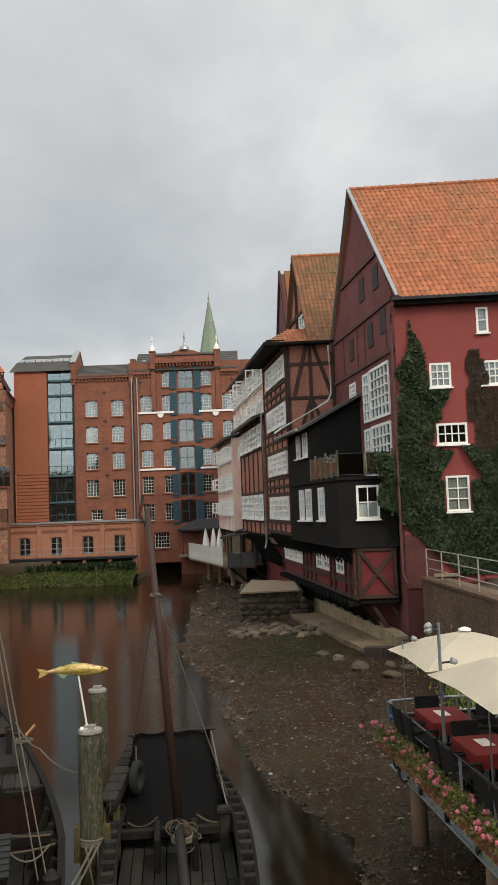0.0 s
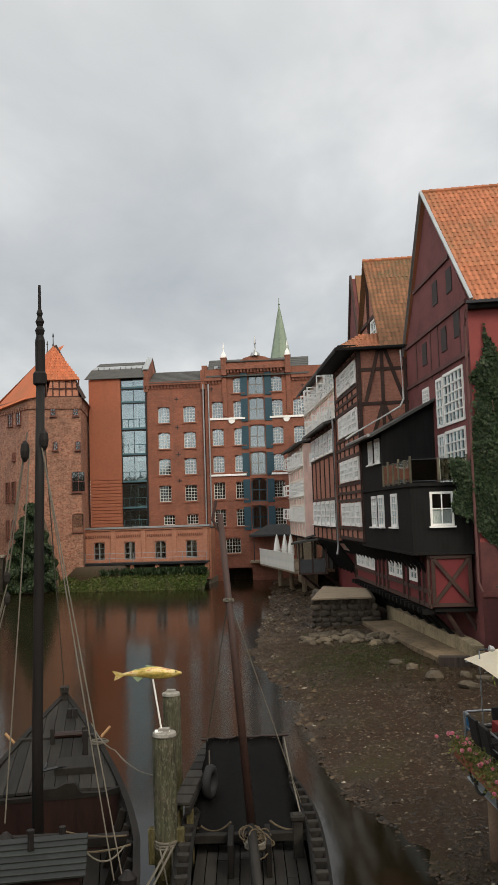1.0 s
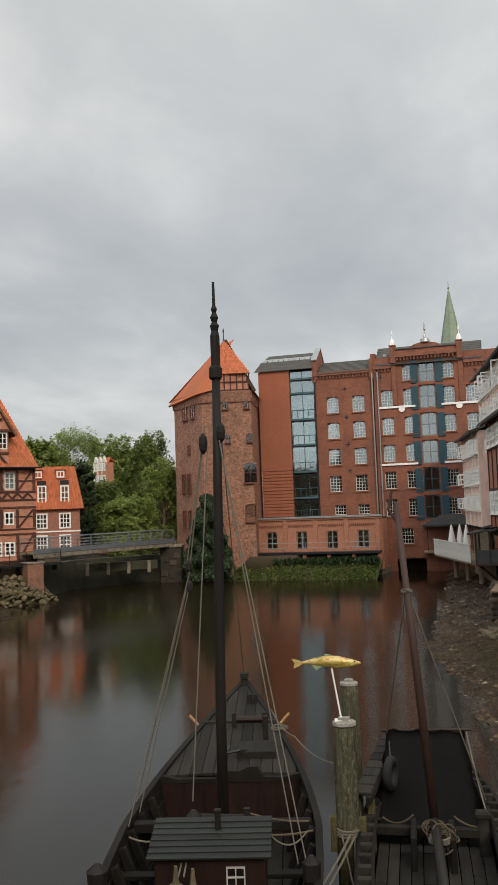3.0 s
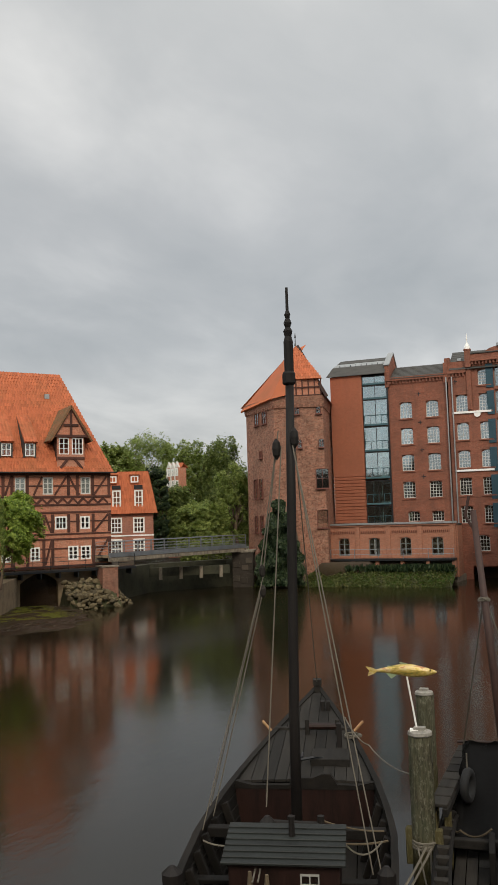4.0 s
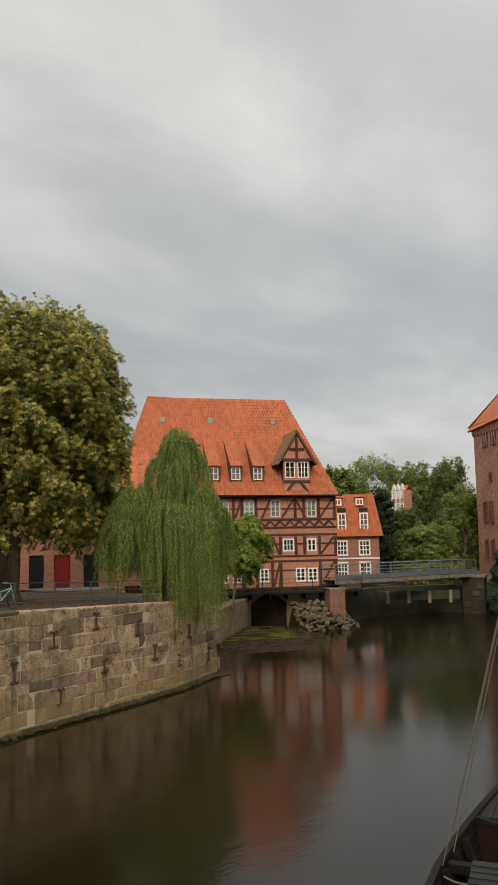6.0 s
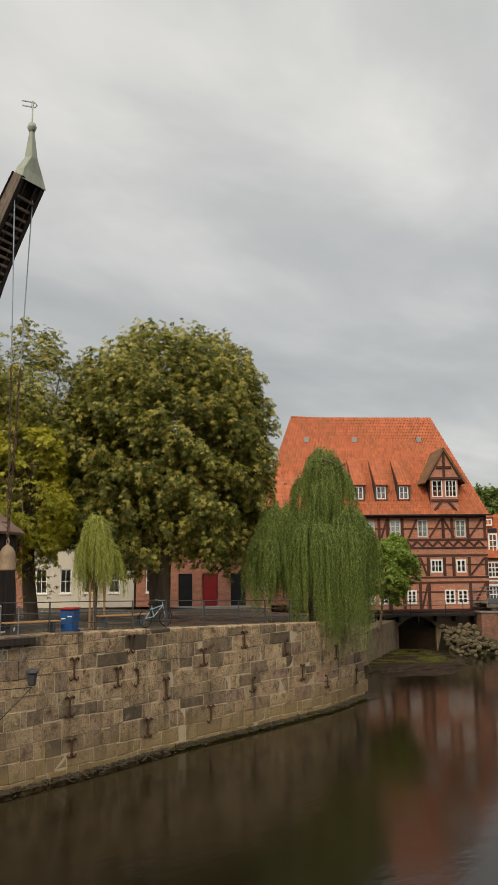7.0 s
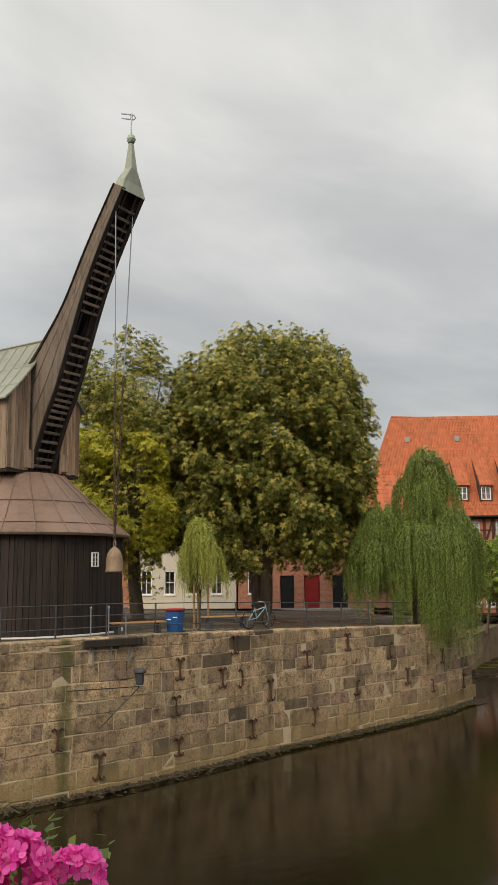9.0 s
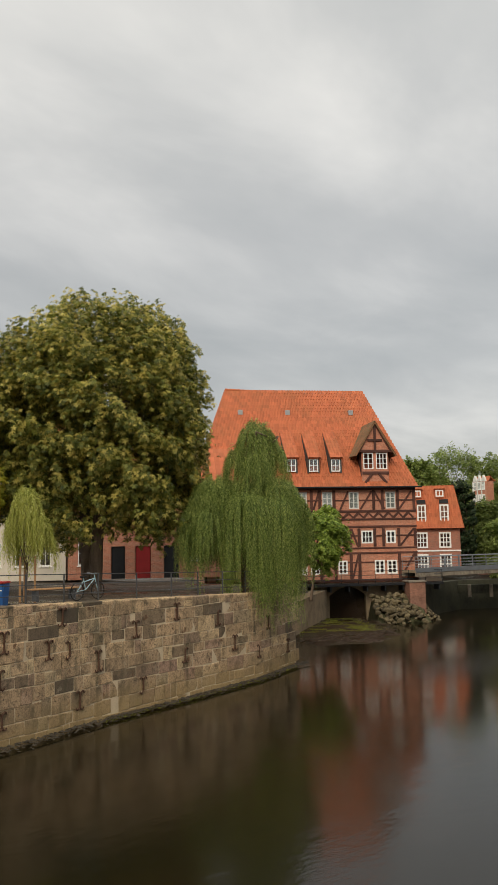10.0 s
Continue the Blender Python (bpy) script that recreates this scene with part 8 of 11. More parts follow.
    bm_tube(bm, [(0.35, 3.0, 1.45), (0.15, 2.8, 1.52), (-0.25, 2.6, 1.5), (-0.1, 2.9, 1.5), (-0.1, 3.2, 1.5)], 0.03, 6)
    part("anchor", bm, M_DARKMETAL, B)
    # mast: tarred pole, thinner turned top
    bm = bmesh.new()
    bm_tube(bm, [(0, 0, 0.1), (0.02, 0, 3), (0.1, 0, 7), (0.14, 0, 9.3)], 0.104, 12, 0.078)
    part("mast", bm, M_MAST, B, smooth=True)
    bm = bmesh.new()
    bm_lathe(bm, [(0.09, 9.2), (0.09, 10.0), (0.065, 10.1), (0.09, 10.2), (0.05, 10.27), (0.08, 10.36), (0.04, 10.45), (0.06, 10.52), (0.03, 10.6), (0.025, 11.05)], 10, at=(0.14, 0, 0))
    part("topmast", bm, M_MAST, B)
    bm = bmesh.new()
    bm_lathe(bm, [(0.1, 9.17), (0.125, 9.2), (0.125, 9.38), (0.1, 9.42)], 10, at=(0.13, 0, 0))
    part("mast_band", bm, M_MAST, B)
    for dx, z in ((-0.14, 7.95), (0.2, 8.15)):
        bm = bmesh.new()
        bm_lathe(bm, [(0.02, -0.2), (0.07, -0.12), (0.085, 0.0), (0.07, 0.12), (0.02, 0.19)], 12, at=(dx, -0.1, z))
        part("block", bm, M_MAST, B)
    box("mast_beam", M_BOATWOOD, B, -1.6, 1.6, -0.25, -0.05, 0.95, 1.12)
    # standing and running ropes
    top = (0.1, -0.05, 9.3)
    rope(B, [(-0.05, -0.1, 8.0), (-0.42, -1.0, 1.75)], 0.012)
    rope(B, [(0.15, -0.1, 8.1), (1.35, -2.4, 1.25)], 0.012)
    rope(B, [(0.15, -0.1, 8.1), (1.5, -2.55, 1.2)], 0.012)
    rope(B, [(-0.1, -0.05, 8.3), (-0.47, 0.1, 5.75)], 0.012)
    rope(B, [(-0.1, -0.05, 8.3), (-0.53, 0.1, 5.75)], 0.012)
    rope(B, [(-0.48, 0.1, 5.6), (-1.62, -0.6, 1.2)], 0.011)
    rope(B, [(-0.54, 0.1, 5.3), (-1.7, 0.6, 1.2)], 0.012)
    rope(B, [(-0.5, 0.1, 5.3), (-1.55, 0.1, 1.2)], 0.011)
    rope(B, [(0.12, 0.05, 9.4), (0.0, 7.6, 2.1)], 0.012)
    for z in (5.68, 5.3):
        bm = bmesh.new()
        bm_lathe(bm, [(0.02, -0.12), (0.055, -0.07), (0.06, 0.05), (0.02, 0.11)], 10, at=(-0.5, 0.1, z))
        part("block", bm, M_DECK, B)
    # the stern cabin with a lapped plank roof
    cab = part("cabin", (lambda b: (bm_box(b, -0.8, 0.86, -2.8, -1.95, 0.1, 1.52), b)[-1])(bmesh.new()), M_BOATRED, B, "dark red boat cabin")
    for k in range(7):
        y = -2.95 + k * 0.145
        box("roof_plank", M_ROOFPLANK, cab, -0.9, 0.96, y, y + 0.165, 1.56 + k * 0.035, 1.6 + k * 0.035, turn=pose(0, 0, 0, 4, 0, 0))
    window(cab, 0.28, 1.1, 0.28, 0.3, 2, 2, M_RAILPALE, y=-2.84, rim=0.018, bar=0.014, sill=False, deep=0.05)
    bm = bmesh.new()
    bm_lathe(bm, [(0.09, 1.66), (0.09, 1.72), (0.05, 1.73), (0.045, 2.0), (0.06, 2.0), (0.06, 2.04), (0.0, 2.05)], 10, at=(0.12, -2.25, 0))
    part("chimney", bm, M_MAST, cab)
    bm = bmesh.new()
    bm_rod(bm, (-0.36, -1.0, 1.5), (0.55, -1.0, 1.47), 0.05, n=8)
    bm_rod(bm, (0.5, -1.0, 1.3), (0.5, -1.0, 1.62), 0.06, n=8)
    part("winch_bar", bm, M_MAST, B)
    # bitts and swags of rope across the hold
    rope(B, [(-1.5, -1.2, 1.25), (-0.45, -1.1, 1.5)], 0.015, 0.2)
    rope(B, [(-0.35, -1.1, 1.5), (0.75, -1.3, 1.5)], 0.015, 0.2)
    rope(B, [(0.75, -1.3, 1.5), (1.52, -1.2, 1.3)], 0.015, 0.3)
    rope(B, [(0.5, -1.0, 1.55), (1.55, -0.9, 1.35)], 0.014, 0.05, mat_=M_HEMP)
    rope(B, [(0.1, -0.4, 1.15), (0.6, -0.6, 1.05), (1.62, -0.7, 1.12)], 0.018, 0.05, mat_=M_HEMP)
    rope(B, [(-0.42, -1.15, 1.5), (-0.38, -3.25, 1.45)], 0.014)
    rope(B, [(-0.37, -1.15, 1.5), (-0.3, -3.25, 1.45)], 0.014)
    bm = bmesh.new()
    bm_lathe(bm, [(0.03, -0.13), (0.12, -0.08), (0.13, 0.05), (0.04, 0.14)], 10, at=(-0.4, -1.1, 1.5))
    part("block", bm, M_MAST, B)
    for x, y in ((-0.42, -3.2), (-0.16, -3.3)):
        bm = bmesh.new()
        bm_lathe(bm, [(0.05, 0.7), (0.1, 0.85), (0.09, 1.2), (0.04, 1.42), (0.025, 1.58)], 10, at=(x, y, 0))
        part("belaying_pin", bm, M_HEMP, B, "rope-wound wooden belaying pin")
        for q in range(7):
            coil(B, (x, y, 0.78 + q * 0.085), 0.115 - 0.008 * q, 1, 0.022)
    bm = bmesh.new()
    bm_lathe(bm, [(0.02, -0.2), (0.14, -0.15), (0.16, 0.1), (0.04, 0.2)], 8, at=(-1.62, -3.0, 1.35))
    part("bollard", bm, M_MAST, B)
    coil(B, (-1.55, -3.6, 1.2), 0.2, 4, 0.022)
    bm = bmesh.new()
    bm_lathe(bm, [(0.02, -0.2), (0.13, -0.15), (0.14, 0.1), (0.04, 0.2)], 8, at=(1.55, -2.7, 1.3))
    part("bollard", bm, M_MAST, B)
    box("stern_deck", M_BOATRED, B, 0.55, 1.6, -5.4, -3.0, 1.0, 1.06)
    box("stern_deck", M_BOATRED, B, -1.65, -1.3, -5.4, -3.4, 1.0, 1.06)
    box("thwart", M_BOATWOOD, B, -1.6, 1.6, -1.6, -1.4, 0.7, 0.78)


salt_boat_build()

PRAHM = pose(-1.5, 15.3, 0, 0, 0, 5.3)
prahm = thing("open_barge", PRAHM, "open flat wooden barge with a lowered mast", "boat")


def prahm_build():
    B = prahm

    def half(y):
        return 1.12 - (0.0125 if y < 0 else 0.034) * y ** 2

    def sheer(y):
        return 1.0 + 0.002 * max(0, y) ** 2
    N = 24
    ys = [-5.0 + 8.3 * k / N for k in range(N + 1)]
    for s in (-1, 1):
        for q in range(5):
            bm = bmesh.new()
            prev = None
            for y in ys:
                h, zt = half(y), sheer(y)
                z0, z1 = -0.4 + (zt + 0.4) * q / 5, -0.4 + (zt + 0.4) * (q + 1.1) / 5
                z1 = min(z1, zt)
                ring = [bm.verts.new((s * (h + a), y, z)) for a, z in ((0.0, z0), (0.025, z1), (-0.05, z1), (-0.06, z0))]
                if prev:
                    for i in range(4):
                        j = (i + 1) % 4
                        bm.faces.new((prev[i], prev[j], ring[j], ring[i]))
                prev = ring
            bmesh.ops.recalc_face_normals(bm, faces=bm.faces[:])
            part("strake", bm, M_BOATWOOD, B)
        for off in (-0.1, 0.13):
            bm = bmesh.new()
            bm_tube(bm, [(s * (half(y) + off), y, sheer(y) + 0.05) for y in ys], 0.045, 5)
            part("gunwale", bm, M_BOATWOOD, B)
        for k in range(19):
            y = -4.8 + k * 0.43
            box("timber_head", M_DECK, B, s * (half(y) + 0.015) - 0.105, s * (half(y) + 0.015) + 0.105, y - 0.065, y + 0.065, sheer(y) - 0.12, sheer(y) + 0.12)
    # bow board
    bm = bmesh.new()
    bm_box(bm, -0.73, 0.73, 3.22, 3.32, -0.3, 0.98)
    part("bow_board", bm, M_BOATWOOD, B)
    rng = random.Random(3)
    for k in range(10):
        x = -1.0 + k * 0.2
        y = -5.0
        while y < 2.2:
            L = rng.choice((1.2, 1.6, 2.0))
            if max(abs(x), abs(x + 0.188)) > half(y) - 0.03:
                y += 0.4
                continue
            box("deck_plank", M_DECK, B, x, x + 0.188, y, y + L - 0.02, 0.5, 0.545 + rng.choice((0, 0.008)))
            y += L
    box("hold_floor", M_BOATWOOD, B, -0.7, 0.7, 2.0, 3.2, 0.2, 0.25)
    # the black tarpaulin on a slanting frame
    bm = bmesh.new()
    n = 10
    g = []
    for j in range(n + 1):
        v = j / n
        row = []
        for i in range(n + 1):
            u = i / n - 0.5
            w = 2.0 - 0.45 * v + 0.04 * math.sin(j * 2.1)
            row.append(bm.verts.new((u * w - 0.08, 0.55 + 2.15 * v, 0.72 + 1.3 * v + 0.03 * math.sin(i * 1.9) * v * v - 0.06 * math.sin(u * math.pi + math.pi / 2) * (1 - v) + 0.012 * math.sin(i * 2.3 + j))))
        g.append(row)
    for j in range(n):
        for i in range(n):
            bm.faces.new((g[j][i], g[j][i + 1], g[j + 1][i + 1], g[j + 1][i]))
    bmesh.ops.solidify(bm, geom=bm.faces[:], thickness=0.03)
    part("tarpaulin", bm, M_TAR, B, "black weathered tarpaulin", smooth=True)
    bm = bmesh.new()
    bm_rod(bm, (-0.98, 2.72, 2.0), (0.85, 2.72, 2.04), 0.03, n=8)
    part("tarpaulin_bar", bm, M_BOATRED, B)
    for s in (-0.8, 0.65):
        bm = bmesh.new()
        bm_rod(bm, (s, 2.72, 2.0), (s * 1.1, 2.9, 0.3), 0.04, n=6)
        part("tarpaulin_post", bm, M_BOATWOOD, B)
    # the lowered mast
    bm = bmesh.new()
    bm_tube(bm, [(0.28, -4.5, 0.75), (0.12, -2.8, 0.9), (0.02, -0.1, 1.2)], 0.085, 9, 0.08)
    part("mast_foot", bm, M_DECK, B, smooth=True)
    bm = bmesh.new()
    bm_tube(bm, [(0.02, 0.05, 1.15), (-0.18, 0.05, 4.0), (-0.38, 0.05, 6.7)], 0.085, 10, 0.055)
    part("mast", bm, M_MASTBROWN, B, smooth=True)
    bm = bmesh.new()
    bm_tube(bm, [(-0.35, 0.05, 6.3), (-0.52, 0.05, 6.6), (-0.44, 0.05, 6.95)], 0.03, 6)
    part("mast_hook", bm, M_MASTBROWN, B)
    for x in (-0.35, 0.3):
        box("mast_partner", M_BOATWOOD, B, x - 0.05, x + 0.05, -0.6, 0.35, 0.55, 1.1)
    box("mast_beam", M_DECK, B, -1.0, 1.0, 0.15, 0.3, 0.85, 1.0)
    # a tangle of rope loops slung over the mast foot
    for k in range(14):
        c = Vector((rng.uniform(-0.12, 0.25), rng.uniform(-0.5, 0.1), rng.uniform(0.98, 1.25)))
        ru, rv = rng.uniform(0.1, 0.2), rng.uniform(0.08, 0.2)
        tilt = pose(0, 0, 0, rng.uniform(20, 100), 0, rng.uniform(-60, 60))
        bm = bmesh.new()
        bm_tube(bm, [c + tilt @ Vector((ru * math.cos(q * 0.52), rv * math.sin(q * 0.52), 0.02 * math.sin(q * 1.3))) for q in range(13)], 0.013, 5)
        part("rope_loop", bm, M_HEMP, B)
    coil(B, (0.1, -0.45, 1.0), 0.18, 4, 0.024)
    rope(B, [(-0.27, 0.05, 5.2), (-0.85, 2.6, 2.0)], 0.013)
    rope(B, [(-0.27, 0.05, 5.2), (0.98, 1.4, 1.1)], 0.013)
    coil(B, (-0.27, 0.05, 5.1), 0.075, 3, 0.016)
    rope(B, [(0.75, 2.7, 2.0), (0.95, 0.4, 1.1)], 0.016, 0.1)
    rope(B, [(-0.35, 0.2, 1.2), (-0.9, 0.6, 1.0), (-1.1, 0.9, 1.1)], 0.018, 0.12, mat_=M_HEMP)
    rope(B, [(0.35, 0.2, 1.2), (0.9, 0.35, 1.0)], 0.018, 0.08, mat_=M_HEMP)
    # rail bitts, a red box and loose planks
    box("bitt", M_DECK, B, 0.76, 0.94, 0.14, 0.32, 0.5, 1.3)
    box("bitt_cap", M_DECK, B, 0.72, 0.98, 0.1, 0.36, 1.2, 1.28)
    box("red_board", plain("faded_red_board", (0.22, 0.03, 0.03), 0.6), B, 0.72, 0.98, -4.4, -1.6, 0.56, 0.64, label="faded red painted board")
    for k in range(4):
        box("loose_plank", M_DECK, B, -0.75 + k * 0.32, -0.47 + k * 0.32, -5.0, -2.9 - 0.2 * (k % 2), 0.57, 0.62, turn=pose(0, 0, 0, 0, 0, 2 * k - 3))


prahm_build()

# ---------------------------------------------------------------- mooring piles and the gilded fish


def pile(at, r, top, seed, label):
    rng = random.Random(seed)
    t = thing("mooring_pile", Matrix.Translation((at[0], at[1], -0.8)), label, "mooring post", "oak piles between the boats")
    bm = bmesh.new()
    n, m = 18, 14
    rings = []
    off = [rng.uniform(-0.03, 0.022) * (1.6 if i % 5 == 0 else 1) for i in range(n)]
    for j in range(m + 1):
        z = (top + 0.8) * j / m
        rings.append([bm.verts.new(((r + off[i] + rng.uniform(-0.006, 0.006)) * math.cos(i * math.tau / n), (r + off[i]) * math.sin(i * math.tau / n), z)) for i in range(n)])
    for a, b in zip(rings, rings[1:]):
        for i in range(n):
            j = (i + 1) % n
            bm.faces.new((a[i], a[j], b[j], b[i]))
    bm.faces.new(rings[-1])
    part("trunk", bm, M_PILE, t, smooth=True)
    bm = bmesh.new()
    bm_lathe(bm, [(r + 0.005, top + 0.79), (r + 0.025, top + 0.81), (r + 0.015, top + 0.86), (r * 0.6, top + 0.88)], 16)
    part("cap", bm, M_CAP, t, "pale lead pile cap")
    bm = bmesh.new()
    bm_box(bm, -r * 0.5, r * 0.5, -r * 0.4, r * 0.4, top + 0.88, top + 0.93)
    part("cap_plate", bm, M_CAP, t)
    return t


pile_a = pile((-2.93, 14.92), 0.19, 2.86, 1, "thick weathered oak mooring pile with a pale cap")
pile((-3.67, 19.67), 0.19, 2.55, 2, "cracked oak mooring pile with a pale cap")
for k in range(3):
    bm = bmesh.new()
    for i in range(16):
        a, b = i * math.tau / 16, (i + 1) * math.tau / 16
        bm_rod(bm, (0.2 * math.cos(a), 0.2 * math.sin(a), 1.8 + 0.05 * k), (0.2 * math.cos(b), 0.2 * math.sin(b), 1.8 + 0.05 * k), 0.022, n=5)
    part("rope_turn", bm, M_ROPE, pile_a)
for s in (-1, 1):
    box("cleat", M_PILE, pile_a, s * 0.25 - 0.06, s * 0.25 + 0.06, -0.08, 0.08, 1.5, 2.1)
rope(pile_a, [(0.05, -0.2, 1.85), (-0.2, -1.6, 1.55), (-0.55, -2.9, 1.75)], 0.02, 0.05)
rope(pile_a, [(0.15, -0.1, 1.85), (-0.25, -1.9, 1.3), (-0.6, -3.4, 0.9)], 0.02, 0.03)
rope(pile_a, [(0.12, -0.15, 1.85), (0.25, -0.9, 0.9)], 0.016)
rope(pile_a, [(-0.1, -0.15, 1.85), (0.6, -1.9, 0.7)], 0.016)
rope(pile_a, [(-0.18, 0.1, 2.95), (-1.7, 3.2, 2.55), (-2.6, 4.65, 2.75)], 0.015, 0.12)
walkway = thing("mooring_plank", pose(-2.75, 17.3, 0), "weathered plank walkway between the mooring piles", "walkway")
for k in range(8):
    box("plank", M_DECK, walkway, -0.16, 0.16, -1.9 + k * 0.5, -1.46 + k * 0.5, 1.5, 1.56)
for x in (-0.12, 0.12):
    box("bearer", M_DECK, walkway, x - 0.05, x + 0.05, -1.95, 2.1, 1.36, 1.5)
    box("stilt", M_PILE, walkway, x - 0.06, x + 0.06, 1.7, 1.82, -0.6, 1.36)
    box("stilt", M_PILE, walkway, x - 0.06, x + 0.06, -1.7, -1.58, -0.6, 1.36)


def tyre(at, turn, r=0.24):
    t = thing("tyre_fender", pose(*at) @ turn, "black rubber tyre hung as a fender", "tyre", "tyre fenders at the piles")
    bm = bmesh.new()
    n, m = 20, 8
    g = [[bm.verts.new(((r + 0.085 * math.cos(j * math.tau / m)) * math.cos(i * math.tau / n), 0.085 * math.sin(j * math.tau / m), (r + 0.085 * math.cos(j * math.tau / m)) * math.sin(i * math.tau / n))) for j in range(m)] for i in range(n)]
    for i in range(n):
        for j in range(m):
            bm.faces.new((g[i][j], g[i][(j + 1) % m], g[(i + 1) % n][(j + 1) % m], g[(i + 1) % n][j]))
    part("tread", bm, M_TYRE, t, smooth=True)
    bm = bmesh.new()
    bm_rod(bm, (0, 0, r), (0, 0, r + 0.35), 0.015, n=5)
    part("hanger", bm, M_ROPE, t)


tyre((-3.22, 16.3, 1.6), pose(0, 0, 0, 0, 0, 80))
tyre((-2.38, 16.6, 1.55), pose(0, 0, 0, 0, 0, 80))

fish = thing("gilded_fish", pose(-3.17, 14.88, 2.92, 0, 0, 11.3), "gilded fish sculpture on a thin white rod", "sculpture")


def fish_build():
    bm = bmesh.new()
    n, m = 30, 14
    rings = []
    for i in range(n + 1):
        u = i / n
        x = -0.46 + 1.04 * u
        h = 0.105 * math.sin(math.pi * min(1, u * 0.94 + 0.06)) ** 0.75 * (0.35 + 0.65 * min(1, u * 1.7)) + 0.012
        w = h * 0.62
        dz = 0.02 * math.sin(u * 5)
        rings.append([bm.verts.new((x, w * math.cos(j * math.tau / m), 1.02 + dz + h * math.sin(j * math.tau / m))) for j in range(m)])
    for a, b in zip(rings, rings[1:]):
        for j in range(m):
            k = (j + 1) % m
            bm.faces.new((a[j], a[k], b[k], b[j]))
    bm.faces.new(rings[0][::-1])
    bm.faces.new(rings[-1])
    body = part("body", bm, M_GOLD, fish, smooth=True)

    def fin(pts, mat_, name):
        b = bmesh.new()
        f = [b.verts.new((x, -0.012, 1.02 + z)) for x, z in pts]
        g = [b.verts.new((x, 0.012, 1.02 + z)) for x, z in pts]
        b.faces.new(f)
        b.faces.new(g[::-1])
        for i in range(len(pts)):
            j = (i + 1) % len(pts)
            b.faces.new((f[j], f[i], g[i], g[j]))
        part(name, b, mat_, fish)
    fin([(-0.42, 0.0), (-0.52, 0.05), (-0.64, 0.075), (-0.58, 0.0), (-0.61, -0.09), (-0.5, -0.05)], M_GOLD, "tail_fin")
    fin([(0.0, 0.085), (-0.06, 0.15), (0.06, 0.13), (0.16, 0.09)], M_GOLDGREEN, "back_fin")
    fin([(-0.3, -0.03), (-0.2, -0.13), (-0.12, -0.08), (-0.1, -0.05)], M_GOLDGREEN, "belly_fin")
    fin([(-0.22, 0.04), (-0.26, 0.09), (-0.16, 0.07)], M_GOLDGREEN, "back_fin")
    bm = bmesh.new()
    bm_rod(bm, (0.2, 0.0, 0.02), (0.06, 0.0, 0.96), 0.016, n=8)
    part("rod", bm, M_WHITE, fish, "thin white rod")
    bm = bmesh.new()
    bm_box(bm, 0.08, 0.34, -0.08, 0.08, 0.0, 0.03)
    part("foot_plate", bm, M_WHITE, fish)
    for s in (-1, 1):
        bm = bmesh.new()
        bm_lathe(bm, [(0.004, -0.016), (0.016, 0), (0.004, 0.016)], 8, at=(0.47, s * 0.05, 1.04))
        part("eye", bm, M_MAST, fish)


fish_build()

# ---------------------------------------------------------------- the river terrace
M_RED = plain("red_tablecloth", (0.2, 0.016, 0.014), 0.75, fine=40, amount=0.12)
M_CHAIR = plain("black_wicker", (0.008, 0.0075, 0.0075), 0.7, fine=50, amount=0.4, bump=0.5)
M_CANVAS = plain("cream_canvas", (0.84, 0.77, 0.63), 0.85, coarse=0.7, fine=30, amount=0.1)
M_TERRA = plain("terracotta_trough", (0.28, 0.085, 0.05), 0.8, amount=0.25)
M_PETAL = leafy("pink_petals", (0.6, 0.12, 0.2), (0.78, 0.25, 0.34), (0.88, 0.48, 0.5))
M_BOXLEAF = leafy("flower_box_leaves", (0.07, 0.085, 0.02), (0.16, 0.175, 0.045), (0.32, 0.28, 0.09))
M_BLUE = plain("blue_plastic_clip", (0.03, 0.16, 0.34), 0.4)
M_DECKING = plain("terrace_decking", (0.05, 0.045, 0.04), 0.7, stretch=(1, 6, 1), piece=0.3)
TER = pose(2.54, 17.03, 0, 0, 0, -83.0)      # x runs along the river edge towards the bridge, y inland
terrace = thing("river_terrace", TER, "steel-framed restaurant terrace on posts over the river bed", "terrace")
TL, TW, TZ = 9.0, 5.0, 1.92


